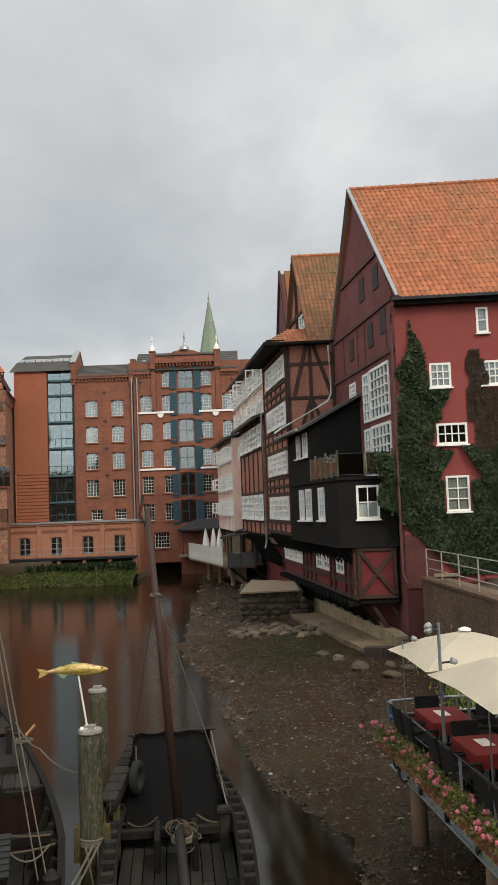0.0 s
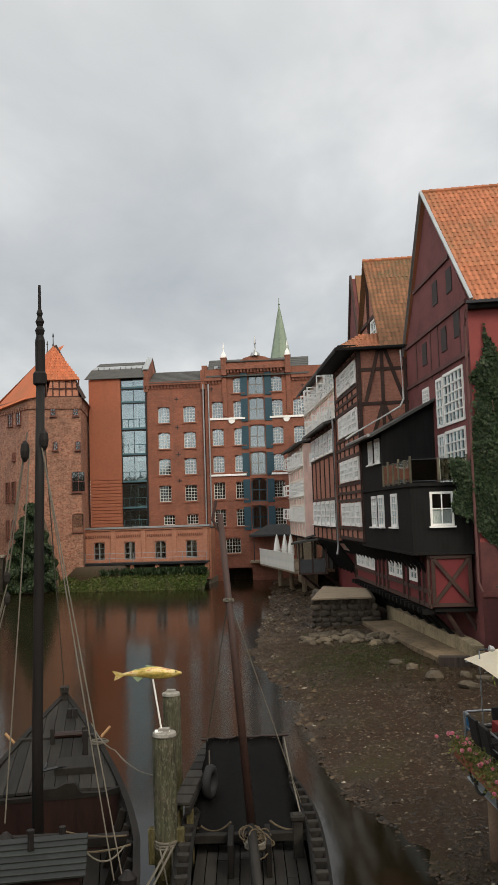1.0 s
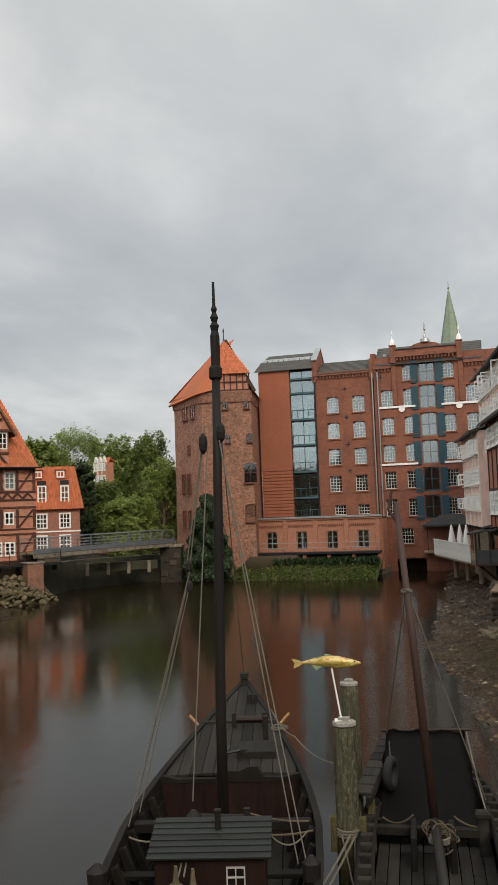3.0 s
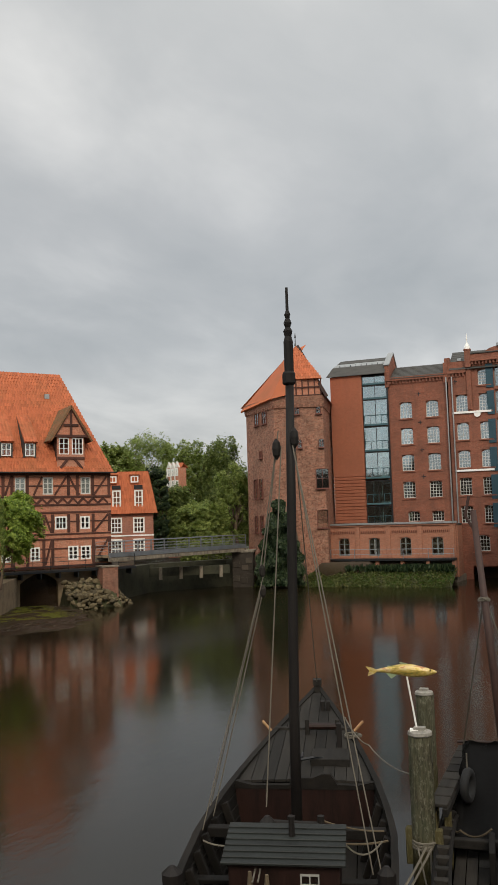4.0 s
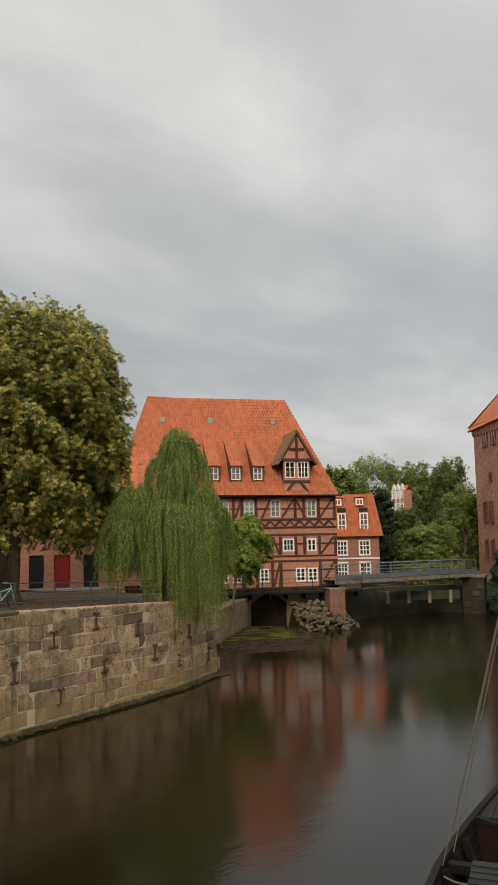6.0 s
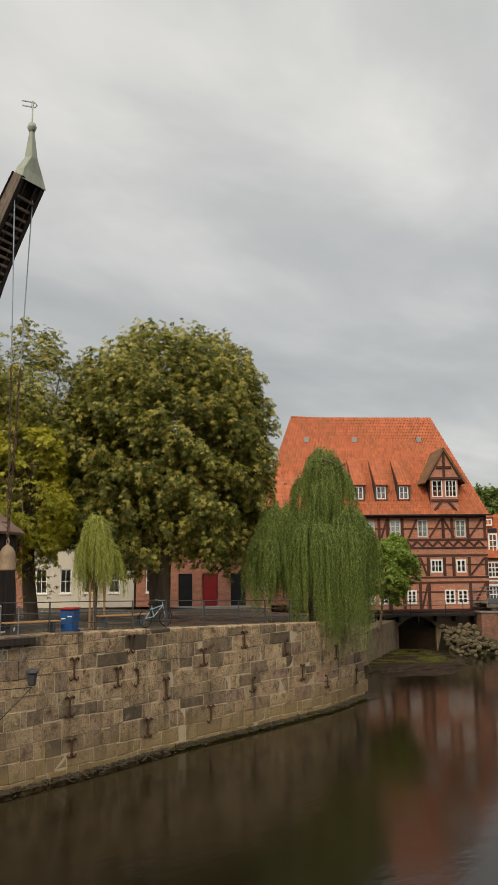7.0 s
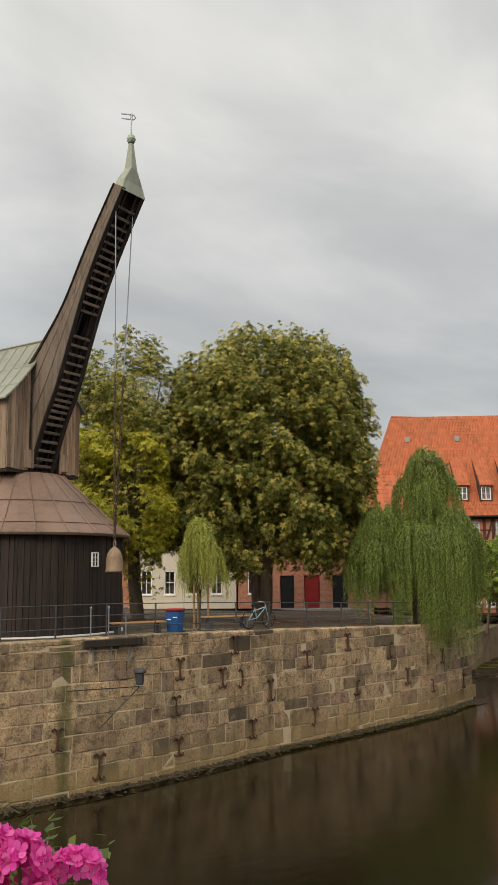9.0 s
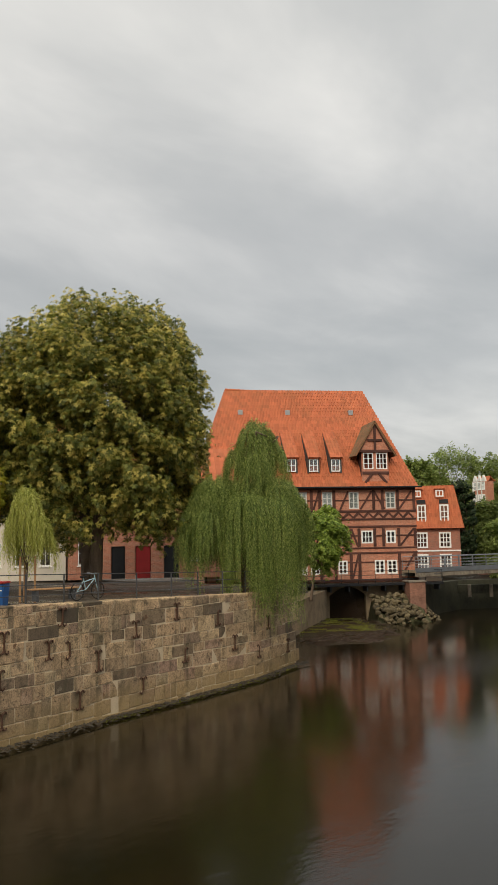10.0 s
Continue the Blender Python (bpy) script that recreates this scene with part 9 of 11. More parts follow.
def terrace_build():
    T = terrace
    box("edge_beam", M_PAINTEDSTEEL, T, 0.02, TL, 0.08, 0.14, TZ - 0.42, TZ - 0.06, label="grey painted steel edge beam")
    box("edge_flange", M_PAINTEDSTEEL, T, 0.02, TL, 0.02, 0.14, TZ - 0.45, TZ - 0.425)
    box("far_beam", M_PAINTEDSTEEL, T, -0.04, 0.015, 0.08, TW, TZ - 0.42, TZ - 0.06)
    for k in range(7):
        box("stiffener", M_DARKMETAL, T, 0.5 + k * 1.3, 0.58 + k * 1.3, 0.01, 0.078, TZ - 0.42, TZ - 0.06)
    n = int(TW / 0.16)
    for k in range(n):
        box("deck_board", M_DECKING, T, 0.0, TL, 0.02 + k * 0.16, 0.165 + k * 0.16, TZ - 0.05, TZ)
    box("under_frame", M_DARKMETAL, T, 0.05, TL, 0.16, TW, TZ - 0.3, TZ - 0.06)
    for x in (0.55, 4.2, 7.6):
        for y in (0.4, 2.6, 4.6):
            bm = bmesh.new()
            bm_rod(bm, (x, y, -0.6), (x, y, TZ - 0.3), 0.16, n=12)
            part("pillar", bm, plain("rusty_concrete_pillar", (0.2, 0.13, 0.085), 0.85, amount=0.35) if x < 1 and y < 1 else bpy.data.materials["rusty_concrete_pillar"], T, smooth=True)
    # railing
    for k in range(8):
        x = 0.05 + k * 1.28
        bm = bmesh.new()
        bm_rod(bm, (x, 0.04, TZ), (x, 0.04, TZ + 0.8), 0.026, n=8)
        part("rail_post", bm, M_GALV, T)
        if k % 2 == 0:
            box("bottle_clip", M_BLUE, T, x - 0.04, x + 0.04, 0.06, 0.12, TZ + 0.45, TZ + 0.7)
    for k in range(5):
        y = 0.04 + k * 1.4
        bm = bmesh.new()
        bm_rod(bm, (0.02, y, TZ), (0.02, y, TZ + 0.8), 0.026, n=8)
        part("rail_post", bm, M_GALV, T)
    for h in (0.28, 0.54, 0.8):
        r = 0.026 if h > 0.7 else 0.012
        bm = bmesh.new()
        bm_tube(bm, [(TL, 0.04, TZ + h), (0.12, 0.04, TZ + h), (0.03, 0.09, TZ + h), (0.02, 0.2, TZ + h), (0.02, TW, TZ + h)], r, 8)
        part("rail", bm, M_GALV, T)
    # a hose looped along the edge
    rope(T, [(0.5, -0.1, TZ + 0.25), (1.0, -0.12, TZ - 0.2), (1.7, -0.1, TZ - 0.1)], 0.025, 0.18, mat_=M_TYRE, name="hose")


terrace_build()
TI = TER


def tw(x, y, z=0.0):
    return TI @ Matrix.Translation((x, y, TZ + z))


def flower_trough(k):
    rng = np.random.default_rng(100 + k)
    t = thing("flower_trough", tw(0.15 + k * 1.05, -0.14, 0.004), "terracotta trough of pink geraniums hung on a railing", "flower box", "flower troughs along the terrace")
    bm = bmesh.new()
    bm_box(bm, 0, 0.98, -0.12, 0.12, 0, 0.2)
    for v in bm.verts:
        if v.co.z < 0.1:
            v.co.y *= 0.75
    part("trough", bm, M_TERRA, t)
    n = 1300
    c = np.stack([rng.uniform(-0.05, 1.03, n), rng.normal(0, 0.1, n), 0.2 + np.abs(rng.normal(0.05, 0.1, n))], 1)
    c[:, 2] -= np.clip(np.abs(c[:, 1]) - 0.12, 0, 1) * 1.2
    nr = rng.normal(size=(n, 3)) * 0.6 + np.array([0, -0.3, 0.8])
    nr /= np.linalg.norm(nr, axis=1)[:, None]
    link_mesh("foliage", quad_cloud("foliage", c, nr, rng.uniform(0.016, 0.034, n), M_BOXLEAF, rng, aspect=0.8), t)
    heads = int(rng.integers(6, 13))
    P, Nn = [], []
    for h in range(heads):
        hc = np.array([rng.uniform(0, 1), rng.normal(-0.06, 0.12), 0.3 + rng.uniform(0, 0.2)])
        d = rng.normal(size=(34, 3))
        d /= np.linalg.norm(d, axis=1)[:, None]
        P.append(hc + d * rng.uniform(0.025, 0.05))
        Nn.append(d)
    P, Nn = np.concatenate(P), np.concatenate(Nn)
    link_mesh("blossom", quad_cloud("blossom", P, Nn, rng.uniform(0.014, 0.026, len(P)), M_PETAL, rng, aspect=0.8), t)


for k in range(8):
    flower_trough(k)


def dining_table(x, y, turn):
    t = thing("terrace_table", tw(x, y) @ pose(0, 0, 0, 0, 0, turn), "terrace table with a red cloth and paper menus", "table", "red tables on the terrace")
    box("tabletop", M_RED, t, -0.55, 0.55, -0.4, 0.4, 0.7, 0.745)
    for sx in (-0.556, 0.545):
        box("cloth_drop", M_RED, t, sx, sx + 0.012, -0.4, 0.4, 0.52, 0.7)
    for sy in (-0.406, 0.395):
        box("cloth_drop", M_RED, t, -0.54, 0.54, sy, sy + 0.012, 0.52, 0.7)
    for sx in (-0.45, 0.45):
        for sy in (-0.32, 0.32):
            bm = bmesh.new()
            bm_rod(bm, (sx, sy, 0), (sx, sy, 0.7), 0.022, n=6)
            part("leg", bm, M_DARKMETAL, t)
    m = thing("menu_card", tw(x, y, 0.747) @ pose(0, 0, 0, 0, 0, turn), "white paper menu lying on a red table", "menu", "menus on the tables")
    bm = bmesh.new()
    bm_box(bm, -0.3, 0.12, -0.12, 0.1, 0, 0.004)
    part("sheet", bm, M_WHITE, m)


def chair(x, y, turn):
    t = thing("terrace_chair", tw(x, y) @ pose(0, 0, 0, 0, 0, turn), "black wicker terrace armchair", "chair", "black chairs on the terrace")
    box("seat", M_CHAIR, t, -0.24, 0.24, -0.24, 0.24, 0.38, 0.46)
    box("backrest", M_CHAIR, t, -0.25, 0.25, 0.22, 0.28, 0.4, 0.88, turn=pose(0, 0, 0, -8, 0, 0))
    for s in (-1, 1):
        box("arm", M_CHAIR, t, s * 0.26 - 0.03, s * 0.26 + 0.03, -0.22, 0.24, 0.6, 0.65)
        for sy in (-0.21, 0.2):
            box("leg", M_CHAIR, t, s * 0.24 - 0.02, s * 0.24 + 0.02, sy - 0.02, sy + 0.02, 0, 0.6)


for x, y in ((1.1, 0.8), (3.1, 0.8), (5.2, 0.8), (1.2, 3.2), (3.3, 3.2)):
    dining_table(x, y, 0)
    for dx, dy, r in ((-0.3, -0.55, 180), (0.35, -0.55, 180), (-0.3, 0.6, 0), (0.35, 0.6, 0), (-0.72, 0.0, 90)):
        chair(x + dx, y + dy, r)

def big_parasol(x, y, z0, z1, side):
    P = thing("terrace_parasol", tw(x, y), "large open cream canvas parasol", "parasol", "open parasols on the terrace")
    h = side * 0.7071
    bm = bmesh.new()
    apex = bm.verts.new((0, 0, z1))
    ring = []
    for a in range(8):
        ang = a * math.pi / 4 + math.pi / 4
        k = h * (1.0 if a % 2 == 0 else 0.7071)
        ring.append(bm.verts.new((k * math.cos(ang), k * math.sin(ang), z0 + (0.0 if a % 2 == 0 else 0.05))))
    mid = []
    for a in range(8):
        v = ring[a].co * 0.5
        mid.append(bm.verts.new((v.x, v.y, (z0 + z1) / 2 + 0.05 + (0.0 if a % 2 == 0 else 0.03))))
    for a in range(8):
        b = (a + 1) % 8
        bm.faces.new((apex, mid[a], mid[b]))
        bm.faces.new((mid[a], ring[a], ring[b], mid[b]))
    bmesh.ops.solidify(bm, geom=bm.faces[:], thickness=0.02)
    part("canopy", bm, M_CANVAS, P)
    bm = bmesh.new()
    bm_lathe(bm, [(0.12, z1 + 0.0), (0.11, z1 + 0.03), (0.03, z1 + 0.06)], 14)
    part("vent_cap", bm, M_WHITE, P)
    bm = bmesh.new()
    bm_rod(bm, (0, 0, 0), (0, 0, z1), 0.028, n=10)
    part("pole", bm, M_GALV, P)
    for a in range(8):
        bm = bmesh.new()
        v = (h * (1.0 if a % 2 == 0 else 0.7071))
        ang = a * math.pi / 4 + math.pi / 4
        bm_rod(bm, (0, 0, z1 - 0.12), (v * math.cos(ang) * 0.97, v * math.sin(ang) * 0.97, z0 - 0.05), 0.012, n=5)
        part("rib", bm, M_GALV, P)
    box("base_plate", M_CONCRETE, P, -0.4, 0.4, -0.4, 0.4, 0.002, 0.09)


big_parasol(1.6, 1.1, 1.88, 2.35, 2.3)
big_parasol(4.3, 1.25, 1.88, 2.45, 2.7)


def lamp_pole(x, y, height, lamps, label):
    t = thing("terrace_lamp", tw(x, y), label, "lamp post", "lamps on the terrace edge")
    bm = bmesh.new()
    r = 0.032 if height > 2.5 else 0.016
    bm_rod(bm, (0, 0, 0), (0, 0, height), r, r * 0.9, n=8)
    part("pole", bm, M_GALV, t)
    for dz, side in lamps:
        bm = bmesh.new()
        bm_rod(bm, (0, 0, dz), (0.06, side * 0.16, dz + 0.02), 0.018, n=6)
        part("bracket", bm, M_DARKMETAL, t)
        bm = bmesh.new()
        bm_lathe(bm, [(0.02, -0.07), (0.05, -0.03), (0.055, 0.04), (0.045, 0.05)], 10)
        part("lamp_head", bm, M_ZINC, t, m=Matrix.Translation((0.08, side * 0.2, dz + 0.03)) @ Matrix.Rotation(side * 1.2, 4, 'X'))


lamp_pole(3.05, 0.1, 2.73, ((2.6, -1), (2.67, -1), (2.08, 1)), "galvanised pole with floodlights at the terrace railing")
lamp_pole(1.0, 0.1, 2.13, ((2.13, 1),), "slender lamp pole at the terrace corner")
lamp_pole(3.75, 0.6, 1.88, ((1.83, 1),), "slender lamp pole beside the red tables")

# the painted railing and the bank above the brick quay
M_RAILGREY = plain("flaking_grey_white_paint", (0.33, 0.31, 0.28), 0.6, coarse=4, amount=0.4)
rail_fence("quay_railing", [(7.1, 34.6, 3.5), (7.9, 24.5, 3.5), (9.3, 8.0, 3.5)], 1.15, M_RAILGREY, "flaking white tube railing on the brick quay", every=1.9, rails=3, r=0.022, post=0.028)

# ---------------------------------------------------------------- trees and planting
broad_tree("chestnut_tree", (-35.9, 27.3, 4.0), 3.0, 0.42, (0.35, 0.5, 8.9), (6.0, 6.0, 6.85), 340000, M_LEAF, "large horse chestnut with dense olive-green foliage behind the quay", 7, leaf=0.088, clumps=5200, clump_r=0.36, forks=3, uneven=0.02, palm=True, skirt=True)
broad_tree("chestnut_tree", (-37.9, 21.2, 4.2), 3.0, 0.32, (-1.0, -0.3, 8.7), (3.8, 3.8, 6.3), 74000, M_LEAF, "smaller horse chestnut between crane and large tree", 8, leaf=0.088, clumps=1500, clump_r=0.4, uneven=0.06, palm=True)
M_YELLOWLEAF = leafy("yellowing_leaves", (0.24, 0.26, 0.02), (0.45, 0.43, 0.045), (0.62, 0.54, 0.075))
broad_tree("yellowing_tree", (-37.2, 19.8, 4.2), 2.0, 0.16, (0.5, 0.0, 6.0), (2.6, 2.6, 4.4), 38000, M_YELLOWLEAF, "slender tree with yellowing leaves beside the crane", 9, leaf=0.088, clumps=170, clump_r=0.55, palm=True, skirt=True)
weeping_tree("weeping_willow", (-28.7, 31.6, 4.0), 0.28,
             [((0.45, 0.4, 7.15), (0.95, 0.95, 1.35), 480, 2.7), ((1.05, 0.95, 6.2), (0.75, 0.75, 1.1), 220, 2.5), ((-0.2, -0.2, 6.1), (0.75, 0.75, 1.1), 240, 2.5), ((0.8, -0.15, 5.9), (0.75, 0.75, 1.1), 220, 2.4), ((-1.1, -1.0, 4.7), (1.1, 1.1, 1.0), 680, 4.6), ((0.0, -0.3, 4.5), (1.1, 1.1, 1.0), 460, 4.8), ((1.0, 0.9, 4.75), (1.2, 1.2, 0.9), 560, 5.0), ((1.5, 1.4, 3.9), (1.0, 1.0, 0.9), 300, 4.6),
              ((-1.75, -1.6, 3.5), (0.8, 0.8, 0.9), 460, 3.9), ((1.0, -0.9, 3.9), (1.0, 1.0, 0.8), 820, 5.9), ((-0.6, -1.9, 3.2), (0.9, 0.9, 0.8), 340, 3.9), ((1.75, 0.3, 3.7), (1.0, 1.0, 0.8), 820, 6.5)],
             M_WILLOW, "weeping willow hanging over the stone quay wall", 11, leaf=0.075)
weeping_tree("young_willow", (-28.6, 18.7, 4.45), 0.05, [((0, 0, 2.9), (0.5, 0.5, 1.4), 320, 2.3), ((0.45, 0.35, 2.5), (0.35, 0.35, 0.6), 100, 1.9), ((-0.4, -0.35, 2.3), (0.35, 0.35, 0.7), 100, 1.8)], M_YOUNGWILLOW, "young staked willow with pale drooping leaves", 12, leaf=0.09)
for dx, dy in ((-0.25, 0.1), (0.05, -0.3), (0.3, 0.2)):
    st = thing("tree_stake", Matrix.Translation((-28.6 + dx, 18.7 + dy, 4.4)), "pale round wooden stake beside the young tree", "stake", "stakes of the young tree")
    bm = bmesh.new()
    bm_rod(bm, (0, 0, 0), (0, 0, 1.75), 0.045, n=8)
    part("pole", bm, M_LEATHER, st)
M_BUSH = leafy("bush_leaves", (0.1, 0.16, 0.025), (0.23, 0.33, 0.05), (0.42, 0.5, 0.1))
broad_tree("riverside_bush", (-38.0, 48.9, 2.3), 1.4, 0.1, (0.8, 0.3, 4.1), (2.6, 2.4, 2.35), 34000, M_BUSH, "bright green leafy tree leaning by the mill", 13, leaf=0.1, clumps=120, clump_r=0.42, uneven=0.12)
M_DARKTREE = leafy("dark_wood_leaves", (0.065, 0.1, 0.024), (0.15, 0.2, 0.05), (0.26, 0.31, 0.09))
for i, (x, y, c, r, n, lf, m_, lab) in enumerate((
        (-50.8, 95.4, 7.6, (3.2, 2.8, 7.9), 42000, 0.11, M_LEAFFAR, "tall feathery grey-green tree behind the mill"),
        (-49.4, 102.9, 7.0, (3.9, 3.4, 7.6), 50000, 0.15, M_LEAFFAR, "round-crowned tree of the distant wood"),
        (-41.0, 95.8, 6.0, (3.4, 2.8, 7.8), 48000, 0.15, M_DARKTREE, "dark broad tree beside the old tower"),
        (-34.9, 85.2, 4.6, (2.4, 2.4, 5.4), 32000, 0.13, M_LEAFFAR, "bright bushy tree close to the old tower"),
        (-41.8, 79.7, 4.8, (1.5, 1.5, 4.7), 20000, 0.12, M_IVY, "narrow dark ivy-grown tree by the footbridge"),
        (-37.0, 81.0, 2.4, (3.3, 2.2, 3.3), 18000, 0.16, M_LEAFFAR, "low bushy tree behind the footbridge"),
        (-43.6, 87.0, 3.8, (3.2, 2.2, 4.1), 20000, 0.16, M_DARKTREE, "shrubby tree below the white villa"),
        (-52.6, 90.0, 8.0, (2.4, 2.2, 5.8), 20000, 0.18, M_LEAFFAR, "olive-green tree behind the mill roof"),
        (-46.7, 83.6, 4.4, (2.6, 2.2, 4.4), 14000, 0.16, M_LEAFFAR, "dense mid-green tree beside the mansard house"),
        (-60.0, 104.0, 7.5, (4.0, 3.5, 7.0), 12000, 0.25, M_LEAFFAR, "tree of the wood above the far house"))):
    broad_tree("wood_tree", (x, y, 3.0), 2, 0.2, (0, 0, c), r, n, m_, lab, 30 + i, leaf=lf, clumps=380 if i == 0 else 420, clump_r=0.42 if i == 0 else 0.62 if r[0] > 2 else 0.45, group="trees behind the footbridge", uneven=0.02, skirt=2)


def creeper(name, frame_m, n, spread, mat_, label, seed, leaf=0.085, depth=0.28, category="ivy"):
    """Leaves against a wall: spread(u, v) says whether the growth covers that place; its bulk varies."""
    rng = np.random.default_rng(seed)
    t = thing(name, frame_m, label, category)
    pts = []
    while len(pts) < n:
        u, v = spread(rng)
        if u is None:
            continue
        lump = 0.5 + 0.5 * math.sin(u * 2.3 + 1.1 * math.sin(v * 1.7)) * math.sin(v * 2.1 + u)
        pts.append((u, -0.03 - depth * lump * rng.uniform(0.15, 1), v))
    P = np.array(pts)
    nr = rng.normal(size=(n, 3)) * 0.45 + np.array([0, -0.9, 0.45])
    nr /= np.linalg.norm(nr, axis=1)[:, None]
    tip = rng.normal(size=(n, 3)) * 0.5 + np.array([0, -0.1, -1])
    tip -= nr * np.sum(tip * nr, 1)[:, None]
    link_mesh("foliage", quad_cloud("foliage", P, nr, leaf * rng.uniform(0.6, 1.35, n), mat_, rng, aspect=0.75, bend=0.15, tips=tip), t)
    # a few woody stems
    for k in range(4):
        u, v = spread(rng)
        if u is None:
            continue
        bm = bmesh.new()
        bm_tube(bm, [(u, -0.03, max(1.0, v - 3.5)), (u + 0.1, -0.05, v - 1.8), (u - 0.05, -0.04, v)], 0.03, 5, 0.01)
        part("stem", bm, M_BARK, t)
    return t


HOLES = [(1.3, 2.38, 11.25, 12.5), (1.45, 2.93, 8.82, 9.92), (1.72, 2.9, 6.0, 7.7)]


def ivy_cover(rng):
    u, v = rng.uniform(-1.1, 8), rng.uniform(3.4, 14.3)
    ok = False
    edge = 0.18 * math.sin(u * 5) + 0.15 * math.sin(v * 4)
    if 3.5 < v < 8.8 + edge + 0.15 * math.sin(u * 3) and u > (-0.72 if v > 6.6 else -0.72 + (6.6 - v) * 0.7) - edge * 0.9 + 0.12 * rng.normal():
        # thins out low on the near side
        ok = not (v < 5.6 and u < 1.8 - (5.6 - v) * -0.55 and u < (5.6 - v) * 1.1) and not (v > 7.4 and abs(u - 2.45) < (9.0 - v) * 0.6)
    if v >= 8.6 and v < 13.0:
        w = 1.35 + 0.8 * math.exp(-((v - 10.95) / 0.7) ** 2) + edge + 0.1 * rng.normal()
        ok = ok or (-0.12 + 0.1 * (v - 8.6) + 0.1 * rng.normal() < u < w)
    if v >= 11.8:
        # runs out in a thin spire
        ok = abs(u - 0.72 - 0.1 * math.sin(v * 3)) < 0.8 * ((14.3 - v) / 2.5) ** 1.3 * rng.uniform(0.5, 1.15)
    if any(a < u < b and c < v < d for a, b, c, d in HOLES):
        ok = False
    return (u, v) if ok else (None, None)


creeper("ivy", RF @ Matrix.Translation((0, -0.02, 0)), 36000, ivy_cover, M_IVY, "dense dark green ivy on the red house wall", 3, leaf=0.075)
M_DRY = leafy("dry_creeper_leaves", (0.055, 0.035, 0.025), (0.09, 0.06, 0.045), (0.13, 0.09, 0.06))


def dry_cover(rng):
    u, v = rng.uniform(2.9, 6.5), rng.uniform(8.6, 12.9)
    w = 0.1 * math.sin(v * 5)
    if v > 11.2 and not (2.95 + w < u < 3.75 + w):
        return None, None
    if u > 4.9 + w or (v > 12.5 and u > 3.5):
        return None, None
    if u < 3.15 and v < 9.9:
        return None, None
    return u, v


creeper("dry_creeper", RF, 7500, dry_cover, M_DRY, "leafless grey-brown creeper on the red wall", 4, leaf=0.05, depth=0.12)


def tower_bush_cover(rng):
    u = rng.uniform(-2.3, 2.3)
    v = rng.uniform(0.3, 8.2)
    w = 2.2 * (1 - max(0, v - 2.5) / 6.2) ** 0.8 + 0.15 * math.sin(v * 5)
    return (u, v) if abs(u) < w else (None, None)


creeper("ivy_mound", pose(-26.4, 75.2, 0, 0, 0, 10), 13000, tower_bush_cover, M_IVY, "tall dark ivy mound at the foot of the tower", 5, leaf=0.14, depth=1.6)
# something for the mound to lean on: its woody core
bm = bmesh.new()
bm_lathe(bm, [(1.8, 0), (1.6, 2.5), (0.9, 5.5), (0.2, 7.6)], 10)
core = link_mesh("stump", to_mesh(bm, "stump", M_BARK), m=pose(-26.3, 77.0, 0))
tagged(core, "old ivy-grown tree stump by the tower", "stump")

# ---------------------------------------------------------------- grassy bank before the hotel
bm = bmesh.new()
nU, nV = 40, 8
grid = [[bm.verts.new((-30.0 + 19.2 * i / nU, 75.8 + 4.6 * j / nV + 0.25 * math.sin(i * 0.9), -0.2 + 1.5 * (j / nV) ** 0.7 + 0.1 * math.sin(i * 2.1 + j))) for i in range(nU + 1)] for j in range(nV + 1)]
for j in range(nV):
    for i in range(nU):
        bm.faces.new((grid[j][i], grid[j][i + 1], grid[j + 1][i + 1], grid[j + 1][i]))
M_SOIL = plain("bank_soil", (0.05, 0.05, 0.02), 0.9, amount=0.4)
tagged(link_mesh("river_bank", to_mesh(bm, "river_bank", M_SOIL, True)), "sloping earth bank below the brick pavilion", "bank", kind="structure")


def tufts(name, n, place, mat_, label, seed, size=(0.06, 0.2), aspect=0.16, up=1.0):
    rng = np.random.default_rng(seed)
    P = np.array([place(rng) for _ in range(n)])
    tip = np.stack([rng.normal(0, 0.35, n), rng.normal(0, 0.35, n), np.full(n, up)], 1)
    tip /= np.linalg.norm(tip, axis=1)[:, None]
    nr = rng.normal(size=(n, 3))
    nr -= tip * np.sum(nr * tip, 1)[:, None]
    nr /= np.linalg.norm(nr, axis=1)[:, None]
    s = rng.uniform(*size, n)
    P = P + tip * s[:, None] * 0.8
    return tagged(link_mesh(name, quad_cloud(name, P, nr, s, mat_, rng, aspect=aspect, bend=0.15, tips=tip)), label, "grass", kind="stuff")


M_GRAVELMOSS = leafy("gravel_algae", (0.015, 0.024, 0.006), (0.034, 0.05, 0.012), (0.07, 0.085, 0.022))
M_MOSS = leafy("shoal_moss", (0.1, 0.11, 0.016), (0.19, 0.2, 0.032), (0.3, 0.29, 0.055))


def bank_place(rng):
    a, b = rng.uniform(), rng.uniform()
    return (-30.0 + 19.2 * a, 75.8 + 4.4 * b, -0.2 + 1.5 * b ** 0.7)


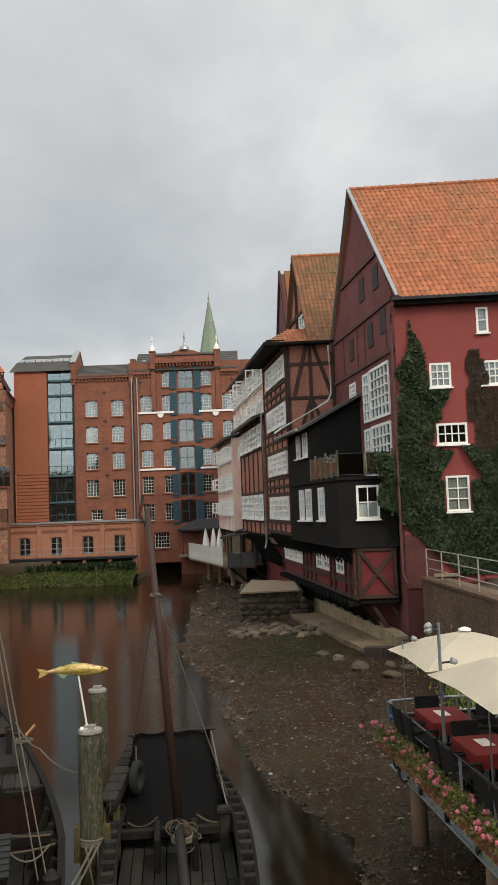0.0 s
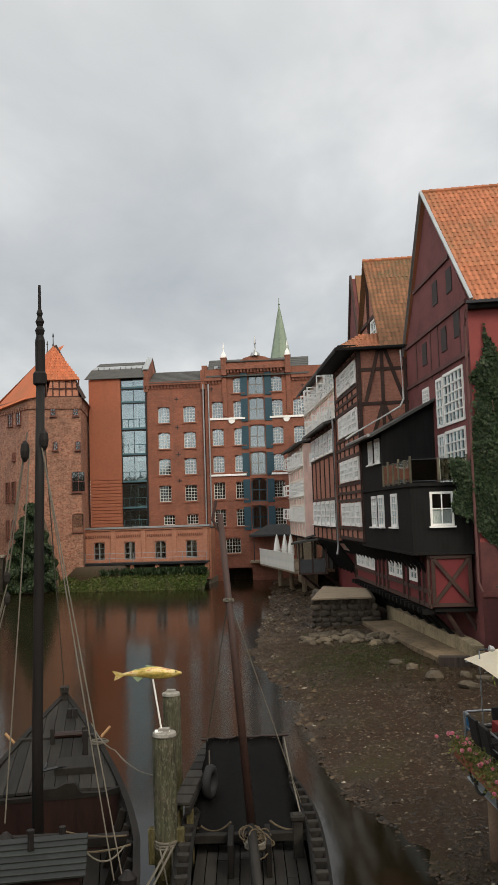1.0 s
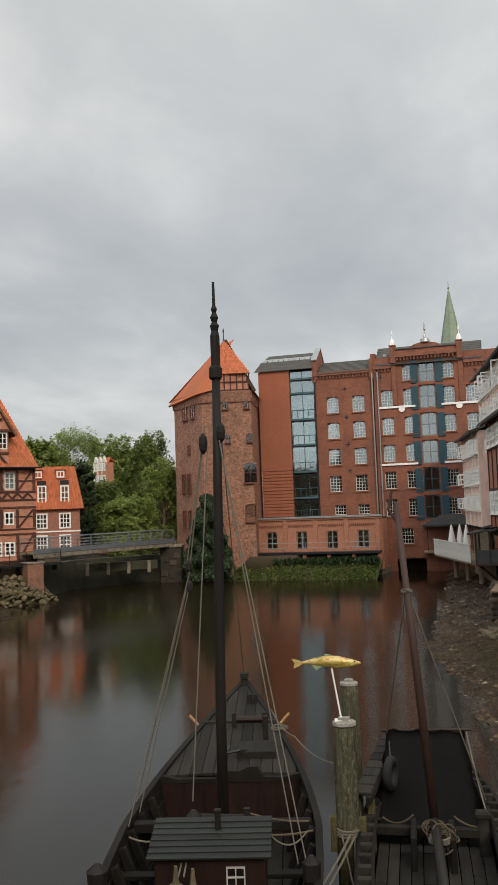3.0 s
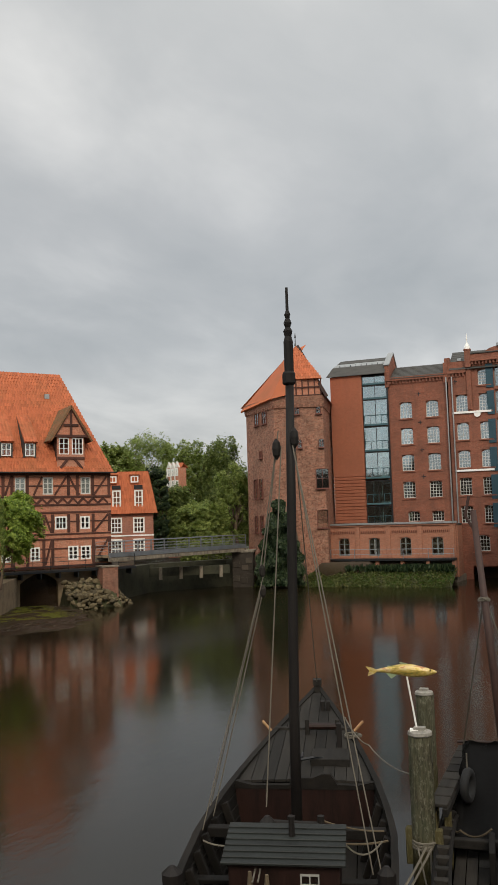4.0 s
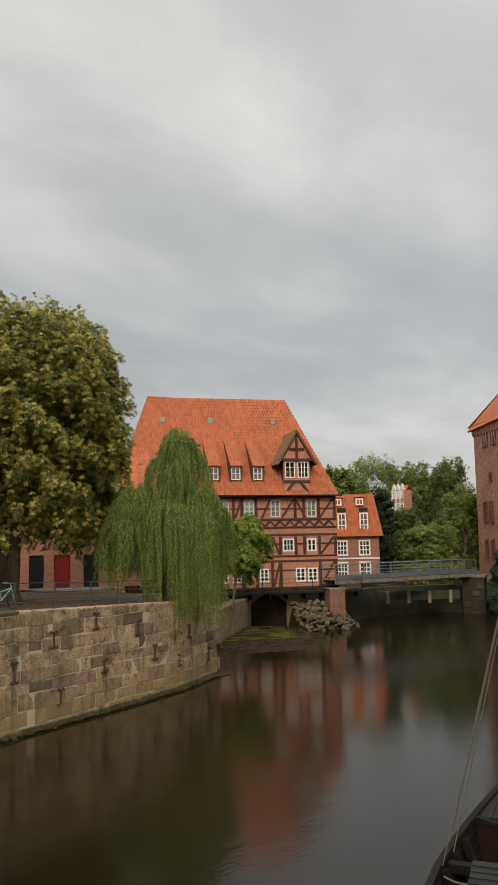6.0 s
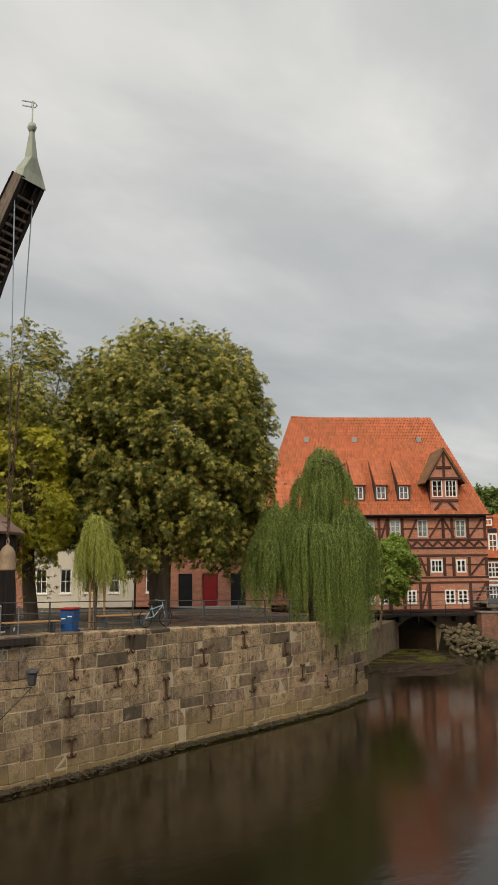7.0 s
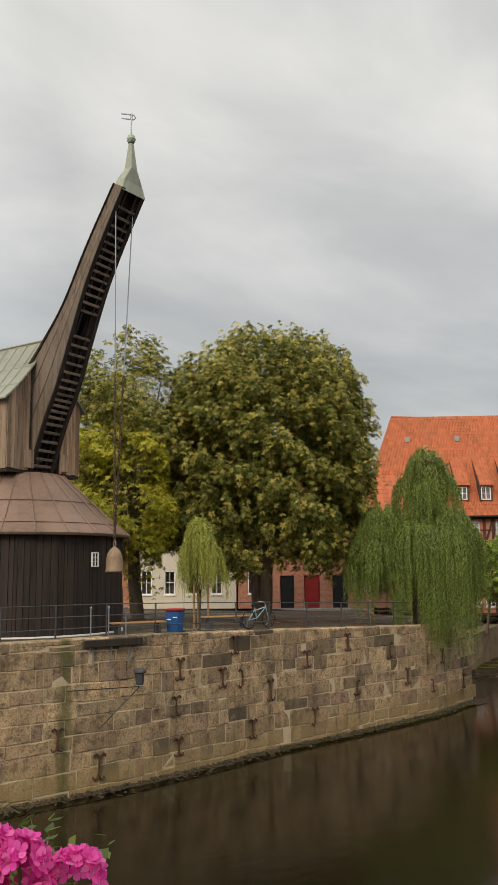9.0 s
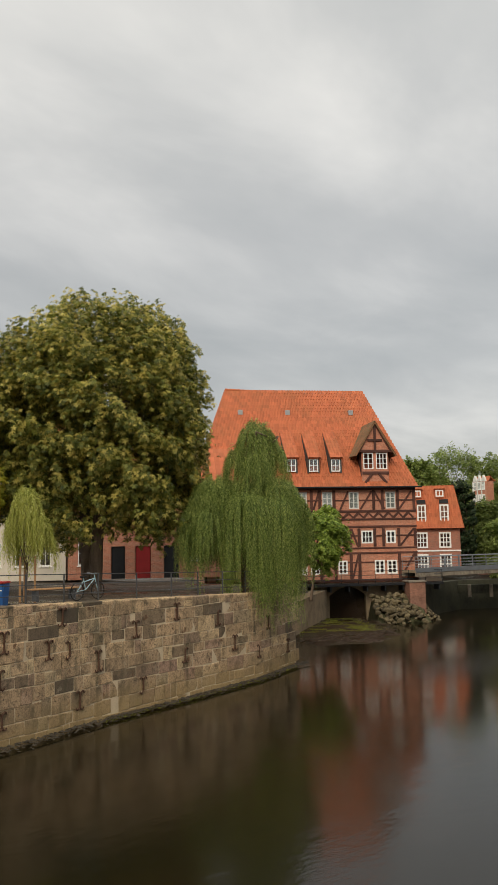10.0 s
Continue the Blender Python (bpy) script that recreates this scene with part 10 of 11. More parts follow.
tufts("bank_grass", 52000, bank_place, M_GRASS, "lush green grass on the bank", 21, (0.02, 0.07), 0.5, up=0.35)
M_BANKHERB = leafy("bank_herb_leaves", (0.045, 0.065, 0.016), (0.1, 0.13, 0.035), (0.2, 0.2, 0.07))
tufts("bank_herbs", 9000, lambda r: (lambda x, b: (x, 75.6 + 4.4 * b, -0.15 + 1.5 * b ** 0.7 + 0.3 * max(0.0, math.sin(x * 1.3) * math.sin(x * 0.37 + 1)) * r.uniform()))(-30 + 19 * r.uniform() ** 1.8, r.uniform() ** 1.3), M_BANKHERB, "leafy herbs and brambles along the water", 27, (0.06, 0.15), 0.6, up=0.2)
tufts("bank_weeds", 4500, lambda r: (r.uniform(-25, -11), 79.3 + r.normal() * 0.25, 1.1 + r.uniform(0, 0.4)), M_IVY, "dark weeds below the walkway", 22, (0.12, 0.3), 0.4)
tufts("bank_brambles", 6000, lambda r: (lambda x, b: (x, 77.3 + 2.2 * b, 0.35 + 0.9 * b + 0.55 * r.uniform() * (0.6 + 0.4 * math.sin(x * 2.3))))(r.uniform(-27.5, -21.5), r.uniform()), M_BANKHERB, "brambles and ivy at the end of the bank", 29, (0.07, 0.16), 0.6, up=0.2)


def moss_place(r):
    p = MILL @ Vector((5.6 + 5.2 * r.uniform() + 0.6 * r.normal(), -0.8 - 9.0 * r.uniform() ** 1.5, 0.2))
    return p.x, p.y, p.z


tufts("shore_weeds", 26000, moss_place, M_MOSS, "moss and low weeds on the shoal by the mill", 23, (0.02, 0.055), 0.7, up=0.25)
tufts("wall_foot_weeds", 4000, lambda r: (lambda y: (along([(a, b) for a, b in QUAY], y) + 0.1 + abs(r.normal()) * 0.12, y, 0.06))(r.uniform(20, 35)), M_MOSS, "moss at the foot of the quay wall", 24, (0.02, 0.045), 0.6, up=0.4)
tufts("terrace_shrub", 5000, lambda r: (7.0 + r.normal() * 0.6, 25.5 + r.normal() * 2.0, 0.6 + abs(r.normal()) * 0.5), M_LEAFFAR, "shrubs between the terrace and the brick quay", 25, (0.04, 0.11), 0.45)
tufts("gravel_moss", 12000, lambda r: (lambda x, y: (x, y, ground_height(x, y) + 0.01))(1.6 + r.normal() * 1.6, 36.5 + r.normal() * 2.6), M_GRAVELMOSS, "thin dark green growth on the gravel", 26, (0.012, 0.035), 0.7, up=0.25)

# ---------------------------------------------------------------- stones


def rock_mesh(seed, mat_):
    rng = random.Random(seed)
    bm = bmesh.new()
    bmesh.ops.create_icosphere(bm, subdivisions=2, radius=1.0)
    for v in bm.verts:
        k = 1 + 0.28 * noise.noise(v.co * 1.3 + Vector((seed * 7, 0, 0))) + 0.1 * noise.noise(v.co * 3.1 + Vector((0, seed, 0)))
        v.co = Vector((v.co.x * k, v.co.y * k * 0.85, v.co.z * k * 0.6))
        if v.co.z < -0.3:
            v.co.z = -0.3
    return to_mesh(bm, "rock", mat_, False)


M_ROCK = plain("field_stone", (0.098, 0.076, 0.05), 0.85, coarse=1.2, fine=8, amount=0.4, piece=0.4)
ROCKS = [rock_mesh(i, M_ROCK) for i in range(6)]
rngR = random.Random(77)


def rock(x, y, z, s, group, label="rounded weathered field stone", tall=1.0):
    ob = link_mesh("rock", rngR.choice(ROCKS), None, Matrix.LocRotScale((x, y, z), Euler((rngR.uniform(-.3, .3), rngR.uniform(-.3, .3), rngR.uniform(0, 6.3))), (s * rngR.uniform(.8, 1.3), s, s * tall * rngR.uniform(.8, 1.1))))
    return tagged(ob, label, "stone", group)


# the shoal before the race tunnel: mud just above the water
bm = bmesh.new()
nu, nv = 44, 60
sg = []
for i in range(nu + 1):
    for j in range(nv + 1):
        lx, ly = 2.0 + 15.0 * i / nu, -19.0 + 19.5 * j / nv
        dd = ((lx - 8.2 - 0.12 * (ly + 6)) / 5.6) ** 2 + ((ly + 5.5) / 11.0) ** 2
        sg.append(bm.verts.new(MILL @ Vector((lx, ly, 0.27 - 0.34 * dd + 0.1 * noise.noise((lx * 0.6, ly * 0.6, 1)) + 0.05 * noise.noise((lx * 2, ly * 2, 5))))))
for i in range(nu):
    for j in range(nv):
        k = i * (nv + 1) + j
        bm.faces.new((sg[k], sg[k + nv + 1], sg[k + nv + 2], sg[k + 1]))
tagged(link_mesh("mud_shoal", to_mesh(bm, "mud_shoal", M_BED, True)), "wet muddy shoal before the mill tunnel", "mud", kind="structure")


def shoal_place(rng):
    while True:
        lx, ly = rng.uniform(3.5, 14.5), rng.uniform(-16, 0)
        if ((lx - 8.2 - 0.12 * (ly + 6)) / 5.6) ** 2 + ((ly + 5.5) / 11.0) ** 2 < 0.75:
            p = MILL @ Vector((lx, ly, 0))
            return p.x, p.y


# the heap of stones at the mill's corner
M_HEAP = plain("lichen_grown_stone", (0.1, 0.078, 0.042), 0.88, coarse=1.5, fine=9, amount=0.5, bump=0.5, piece=0.55)
HEAPROCKS = [rock_mesh(20 + i, M_HEAP) for i in range(6)]
for k in range(178):
    u, v = rngR.random(), rngR.random() ** 0.85
    lx = 13.15 + u * (4.5 + 2.0 * (1 - v))
    over = max(0.0, lx - 16.3 + 0.9 * v)
    ly = -4.2 + 2.9 * v + 0.32 * over * over + rngR.uniform(-0.15, 0.15)
    p = MILL @ Vector((lx, ly, 0.05 + 1.95 * v - 0.22 * over + rngR.uniform(-0.08, 0.08)))
    s = rngR.choice((0.13, 0.15, 0.18, 0.21, 0.24, 0.29))
    ob = link_mesh("rock", rngR.choice(HEAPROCKS), None, Matrix.LocRotScale(p, Euler((rngR.uniform(-.7, .7), rngR.uniform(-.7, .7), rngR.uniform(0, 6.3))), (s * rngR.uniform(.8, 1.4), s, s * 1.4 * rngR.uniform(.7, 1.1))))
    tagged(ob, "rounded lichen-grown stone heaped by the mill", "stone", "stone heap by the mill")
bm = bmesh.new()
hp = [MILL @ Vector(q) for q in ((13.2, -4.0, -0.6), (17.6, -4.0, -0.6), (18.4, 0.3, -0.6), (13.2, 0.3, -0.6), (13.2, -1.5, 1.9), (16.6, -1.5, 1.9), (17.6, -0.4, 1.2))]
hv = [bm.verts.new(p) for p in hp]
for f in ((0, 1, 2, 3), (0, 4, 5), (0, 5, 1), (1, 5, 6), (1, 6, 2), (3, 4, 0), (2, 6, 5, 4, 3)):
    bm.faces.new([hv[i] for i in f])
tagged(link_mesh("stone_heap_core", to_mesh(bm, "stone_heap_core", M_SOIL)), "earth between the heaped stones", "bank", kind="structure")
# boulders below the abutment and along the footing
for k in range(70):
    x = rngR.uniform(-1.3, 3.4)
    y = rngR.uniform(40.5, 44.2) - 0.6 * x
    rock(x, y, ground_height(x, y) + 0.05, rngR.uniform(0.12, 0.36), "boulders below the abutment", "pale boulder on the river bed")
for x, y, s in ((3.2, 33.3, .3), (3.8, 31.5, .42), (4.8, 29.9, .34), (5.6, 31.2, .35), (2.7, 34.4, .25), (6.3, 32.0, .4), (5.0, 31.8, .25), (6.9, 31.0, .35)):
    rock(x, y, ground_height(x, y) + 0.05, s, "boulders below the abutment", "pale boulder on the river bed")
for k in range(40):
    y = rngR.uniform(46, 74)
    x = along(SHORE, y) + rngR.uniform(0.2, 3.6)
    rock(x, y, ground_height(x, y) + 0.02, rngR.uniform(0.08, 0.26), "stones on the far bank")


def pebble_field(name, n, place, size, mat_, label, seed, level=None):
    """Loose pebbles: many small rough stones in one sheet."""
    rng = np.random.default_rng(seed)
    base = np.array([(1, 0, 0), (-0.5, 0.87, 0), (-0.5, -0.87, 0), (0.1, 0, 0.75), (-0.9, 0.1, 0.3), (0.5, 0.6, 0.4), (0.45, -0.65, 0.35)], float)
    faces = [(0, 5, 3), (5, 1, 3), (1, 4, 3), (4, 2, 3), (2, 6, 3), (6, 0, 3), (0, 1, 5), (1, 2, 4), (2, 0, 6)]
    V, F = [], []
    for k in range(n):
        x, y = place(rng)
        s = rng.uniform(*size) * rng.choice((0.6, 0.8, 1, 1, 1.5))
        a = rng.uniform(0, 6.3)
        c, d = math.cos(a), math.sin(a)
        q = base * np.array([1, rng.uniform(0.6, 1), rng.uniform(0.4, 0.9)]) * s * rng.uniform(0.8, 1.2, (7, 1))
        z = (0.2 if place is shoal_place else ground_height(x, y) if level is None else level - 0.3 * (x - along(QUAY, y))) - 0.15 * s
        b = len(V)
        V += [(x + u * c - v * d, y + u * d + v * c, z + w) for u, v, w in q]
        F += [tuple(i + b for i in f) for f in faces]
    return tagged(link_mesh(name, raw_mesh(name, V, F, mat_)), label, "gravel", kind="stuff")


def pebble_mat():
    m = Nodes("wet_pebbles")
    isl = m.t.nodes.new("ShaderNodeNewGeometry").outputs["Random Per Island"]
    f = m.noise(20, 3)
    col = m.ramp(isl, ((0.0, (0.016, 0.01, 0.006)), (0.5, (0.045, 0.028, 0.016)), (0.9, (0.085, 0.057, 0.034)), (0.97, (0.13, 0.1, 0.065)), (1.0, (0.3, 0.26, 0.2))))
    m.bump(f, 0.3, 0.01)
    return m.done(col, m.math('ADD', m.math('MULTIPLY', isl, 0.4), 0.4), 0, 0.25)


M_PEBBLE = pebble_mat()


def gravel_place(rng):
    y = 14 + 38 * rng.uniform() ** 1.25
    return along(SHORE, y) + rng.uniform(-0.3, 9.5) * (1 if y < 34 else 0.6), y


def far_gravel_place(rng):
    y = rng.uniform(44, 76)
    return along(SHORE, y) + rng.uniform(-0.4, 4.0), y


M_FOOTRUBBLE = plain("wet_black_rubble", (0.045, 0.034, 0.02), 0.7, coarse=3, amount=0.5)
pebble_field("gravel", 38000, gravel_place, (0.018, 0.058), M_PEBBLE, "wet dark gravel and pebbles on the river bed", 61)
pebble_field("shore_stones", 420, lambda r: (lambda y: (along(SHORE, y) + r.uniform(-0.5, 0.9) + 0.8 * r.uniform() ** 3, y))(r.uniform(26, 48)), (0.06, 0.15), M_PEBBLE, "wet stones along the edge of the water", 65)
pebble_field("shallow_stones", 900, lambda r: (lambda y: (along(SHORE, y) - abs(r.normal()) * 0.9 + 0.3, y))(r.uniform(11, 30)), (0.03, 0.11), M_PEBBLE, "stones standing out of the shallow water", 66, level=None)
pebble_field("far_gravel", 6000, far_gravel_place, (0.05, 0.13), M_PEBBLE, "stony bank below the old houses", 62)
pebble_field("shoal_pebbles", 3000, shoal_place, (0.025, 0.08), M_PEBBLE, "stones scattered on the muddy shoal", 64, level=None)
pebble_field("quay_rubble", 2800, lambda r: (lambda y: (along([(a, b) for a, b in QUAY], y) + 0.1 + abs(r.normal()) * 0.17, y))(r.uniform(8, 36)), (0.025, 0.075), M_FOOTRUBBLE, "rubble strip at the foot of the quay wall", 63, level=0.2)

# ---------------------------------------------------------------- footbridge and what stands beyond
M_WEIR = plain("stained_weir_beam", (0.2, 0.17, 0.13), 0.85, coarse=1.6, fine=7, amount=0.7, bump=0.5, dist=0.03, stretch=(2.5, 2.5, 0.6))
footbridge = thing("footbridge", pose(-33.6, 58.0, 0, 0, 0, 0), "grey steel footbridge with tubular railings", "bridge")


def footbridge_build():
    B = footbridge
    a, b = Vector((-2.0, 1.5, 3.9)), Vector((3.4, 18.0, 3.95))
    d = (b - a).normalized()
    right = Vector((d.y, -d.x, 0)).normalized()
    L = (b - a).length
    turn = Matrix((right, Vector((d.x, d.y, 0)).normalized(), Vector((0, 0, 1)))).transposed().to_4x4()
    M0 = Matrix.Translation(a) @ turn

    def bx(name, x0, x1, y0, y1, z0, z1, mat_):
        bm = bmesh.new()
        bm_box(bm, x0, x1, y0, y1, z0, z1)
        part(name, bm, mat_, B, m=M0)
    bx("deck", -1.6, 0.05, 0, L, -0.18, 0.0, M_CONCRETE)
    bx("girder", -0.05, 0.08, 0, L, -0.5, -0.2, M_WEIR)
    bx("girder", -1.65, -1.5, 0, L, -0.5, -0.2, M_WEIR)
    bx("edge_plate", 0.05, 0.1, 0, L, -0.16, 0.22, M_GALV)
    for side in (0.0, -1.55):
        for k in range(12):
            bx("rail_post", side - 0.025, side + 0.025, L * k / 11 - 0.025 if k else 0, L * k / 11 + 0.025, 0, 1.1, M_GALV)
        for h in (0.3, 0.55, 0.8, 1.08):
            bm = bmesh.new()
            bm_rod(bm, (side, 0, h), (side, L, h), 0.03 if h > 1 else 0.018, n=6)
            part("rail", bm, M_GALV, B, m=M0)


footbridge_build()
pier = thing("bridge_pier", pose(-31.2, 75.6, 0, 0, 0, 15), "mossy stone pier at the footbridge end", "pier")
box("block", M_RUBBLEDARK, pier, -0.2, 1.8, -0.4, 2.0, -0.6, 3.3)
box("cap", M_WEIR, pier, -0.3, 1.9, -0.5, 2.1, 3.3, 3.5)
for k, (px0, pz0) in enumerate(((-0.15, 0.6), (0.6, 0.4), (1.2, 0.8), (-0.1, 1.9), (0.7, 1.6), (1.1, 2.3))):
    box("facing_stone", M_RUBBLEDARK, pier, px0, px0 + 0.62, -0.47, -0.38, pz0, pz0 + 0.5)
pipe = thing("weir_beam", pose(-37.0, 69.0, 0, 0, 0, 38), "rusted weir beam with hanging weed", "beam")
box("beam", M_MOSSWALL, pipe, 0, 7.5, -0.5, -0.1, 1.5, 2.3)
for k in range(4):
    box("bracket", M_WEIR, pipe, 0.8 + 1.9 * k, 1.1 + 1.9 * k, -0.62, -0.5, 1.2, 2.3)
M_PAVDARK = brickwork("damp_pink_brick", (0.3, 0.14, 0.095), (0.26, 0.16, 0.12))
quay_post = thing("quay_block", pose(-35.2, 59.3, 0, 0, 0, 50), "low brick bridge abutment at the mill corner", "wall")
box("bricks", M_PAVDARK, quay_post, -0.75, 0.55, 0, 1.5, 0.0, 3.0)
box("cap", M_RUBBLE, quay_post, -0.82, 0.62, -0.07, 1.57, 3.0, 3.12)

FH = pose(-45.2, 75.5, 0, 0, 0, 30)
far_house = thing("mansard_house", FH, "red house with a mansard roof and white windows", "building")


def far_house_build():
    H = far_house
    L = 4.7
    wins = [(0.3, 5.4, 1.2, 1.6, 3, 3), (2.6, 5.4, 1.2, 1.6, 3, 3), (0.3, 3.2, 1.2, 1.6, 3, 3), (2.6, 3.2, 1.2, 1.6, 3, 3)]
    link_mesh("wall", wall_mesh("wall", M_DARKBRICK, L, 4.7, [(w[0], w[0] + w[2], w[1], w[1] + w[3]) for w in wins], 0.3, 0, 2.7), H)
    for w in wins:
        window(H, *w, y=-0.06, bar=0.1, rim=0.16, sill=False)
    box("band", M_WHITE, H, -0.05, L + 0.05, -0.06, -0.005, 5.05, 5.2)
    tile_roof("roof", H, (-0.4, -0.4, 7.4), (L + 0.4, -0.4, 7.4), (L - 0.4, 1.2, 11.7), (-0.1, 1.2, 11.7), M_TILEFAR, 0.28, 0.4, seed=71)
    tile_roof("roof", H, (L + 0.4, -0.4, 7.4), (L + 0.4, 5.0, 7.4), (L - 0.4, 4.0, 11.7), (L - 0.4, 1.2, 11.7), M_TILEFAR, 0.28, 0.4, seed=72)
    box("roof_top", M_TILEFAR, H, -0.1, L - 0.4, 1.2, 4.0, 11.6, 11.8)
    for x in (0.5, 2.75):
        dm = box("dormer", M_DARKBRICK, H, x, x + 0.95, -0.1, 1.0, 7.6, 10.0)
        window(dm, -0.45, -1.0, 0.9, 2.0, 2, 3, y=-0.62, sill=False, bar=0.09, rim=0.15)
        d2 = box("upper_dormer", M_TILEFAR, H, x - 0.35, x + 0.55, 0.55, 1.3, 10.5, 11.4)
        window(d2, -0.4, -0.35, 0.8, 0.7, 2, 1, y=-0.42, sill=False, rim=0.13, bar=0.08)
        box("dormer_roof", M_TILEFAR, H, x - 0.45, x + 0.65, 0.4, 1.4, 11.4, 11.5)
        box("balcony_rail", M_DARKMETAL, H, x + 0.0, x + 0.9, -0.25, -0.2, 9.9, 10.3)
    box("side_wall", M_DARKBRICK, H, L - 0.3, L, 0.3, 5.0, 2.7, 7.4)
    box("far_side_wall", M_DARKBRICK, H, 0, 0.3, 0.3, 5.0, 2.7, 7.4)
    box("back_wall", M_DARKBRICK, H, 0.3, L - 0.3, 4.7, 5.0, 2.7, 7.4)


far_house_build()
white_house = thing("white_house", pose(-46.2, 91.2, 8.2, 0, 0, -25) @ Matrix.Scale(0.72, 4), "white-gabled villa half hidden among the far trees", "building")
box("body", M_MILLBRICK, white_house, 0, 3.3, 0, 1.5, -9.8, 6.4)
for k in range(3):
    x0 = 0.1 + k * 1.05
    for z in (0.8, 3.0, 5.0):
        window(white_house, x0 + 0.2, z, 0.65, 1.3, 2, 2, y=-0.12, sill=False, rim=0.1)
    gable_prism("white_gable", white_house, M_GREYWHITE, x0, x0 + 1.0, 6.4, x0 + 0.5, 7.4, -0.1, 0.3)
    box("white_pilaster", M_GREYWHITE, white_house, x0 - 0.08, x0 + 0.12, -0.14, -0.005, 0, 6.4)
tile_roof("roof", white_house, (-0.2, 0.3, 6.4), (3.5, 0.3, 6.4), (3.3, 0.9, 7.2), (0.0, 0.9, 7.2), M_TILEFAR, 0.4, 0.5)
tile_roof("roof", white_house, (3.5, 1.8, 6.4), (-0.2, 1.8, 6.4), (0.0, 0.9, 7.2), (3.3, 0.9, 7.2), M_TILEFAR, 0.4, 0.5)


def street_house(x, y, rz, L, h, mat_, label, wins, doors=(), roof=True):
    H = thing("street_house", pose(x, y, 4.0, 0, 0, rz), label, "building", "houses behind the quay trees")
    ops = [(w[0], w[0] + w[2], w[1], w[1] + w[3]) for w in wins] + [(d[0], d[0] + d[2], 0, d[3]) for d in doors]
    link_mesh("wall", wall_mesh("wall", mat_, L, h, ops, 0.3, 0, 0), H)
    for w in wins:
        window(H, *w, y=0.05, sill=True)
    for d in doors:
        box("door", d[4], H, d[0] + 0.03, d[0] + d[2] - 0.03, 0.1, 0.16, 0.02, d[3] - 0.02)
    box("back_wall", mat_, H, 0, L, 6.0, 6.3, 0, h)
    box("side_wall", mat_, H, 0, 0.3, 0.3, 6.0, 0, h)
    box("side_wall", mat_, H, L - 0.3, L, 0.3, 6.0, 0, h)
    if roof:
        tile_roof("roof", H, (-0.3, -0.4, h), (L + 0.3, -0.4, h), (L + 0.3, 3.1, h + 3), (-0.3, 3.1, h + 3), M_TILEFAR, 0.4, 0.5)
        tile_roof("roof", H, (L + 0.3, 6.6, h), (-0.3, 6.6, h), (-0.3, 3.1, h + 3), (L + 0.3, 3.1, h + 3), M_TILEFAR, 0.4, 0.5)
    return H


M_DOORRED = plain("red_door", (0.3, 0.02, 0.02), 0.5)
street_house(-54.5, 30.2, 49, 7.5, 9.0, M_CREAM, "cream plastered house behind the quay trees", [(k * 1.7 + 0.6, z, 0.8, 1.7, 2, 2) for k in range(4) for z in (1.0, 4.3)])
street_house(-49.4, 35.9, 49, 13.5, 6.5, M_MILLBRICK, "red brick house with arched doors behind the quay", [(0.7, 1.0, 1.0, 1.7, 2, 2), (8.6, 1.2, 0.9, 1.3, 2, 2), (1.0, 4.0, 1, 1.4, 2, 2), (5, 4.0, 1, 1.4, 2, 2), (9, 4.0, 1, 1.4, 2, 2)],
             [(3.0, 0, 1.0, 2.3, M_DARKMETAL), (4.7, 0, 1.1, 2.3, M_DOORRED), (6.7, 0, 1.1, 2.3, M_DARKMETAL)])
street_house(-57.5, 25.0, 62, 6.0, 10.0, M_MILLBRICK, "brick house with orange roof behind the trees", [(k * 1.8 + 0.6, z, 0.9, 1.4, 2, 2) for k in range(3) for z in (1.0, 4.0, 7.0)])

# ---------------------------------------------------------------- things on the quay
_qr = [(x - 0.55, y, quay_top(y)) for x, y in ((-24.45, 4.0), (-24.5, 9.25), (-24.6, 12.8), (-25.2, 16.8), (-25.9, 20.5), (-26.4, 24.8), (-27.2, 30.4), (-28.4, 34.6))]
rail_fence("quay_wall_railing", [(a, b, c - 0.02) for a, b, c in _qr], 1.08, M_IRON, "grey iron railing along the stone quay", every=2.0, rails=3, r=0.018, post=0.03)
for k in range(3):
    t = thing("ladder_rail", Matrix.Translation((-24.62 + 0.0 * k, 12.0 + k * 0.62, 4.3)), "tall iron grab rail bolted to the quay edge", "rail", "grab rails by the crane")
    bm = bmesh.new()
    bm_tube(bm, [(0.16, 0, -0.5), (0.16, 0, -0.05), (-0.05, 0, 0.25), (-0.05, 0, 1.25)], 0.024, 6)
    part("bar", bm, M_GALV, t)
    bm = bmesh.new()
    bm_lathe(bm, [(0.035, 1.22), (0.042, 1.27), (0.01, 1.32)], 8, at=(-0.05, 0, 0))
    part("knob", bm, M_GALV, t)
landing = thing("quay_landing", pose(-24.5, 12.7, 0), "dark timber landing beam on the quay edge", "beam")
box("beam", M_CRANEWOOD, landing, -0.25, 0.12, -1.0, 1.0, 4.38, 4.6)

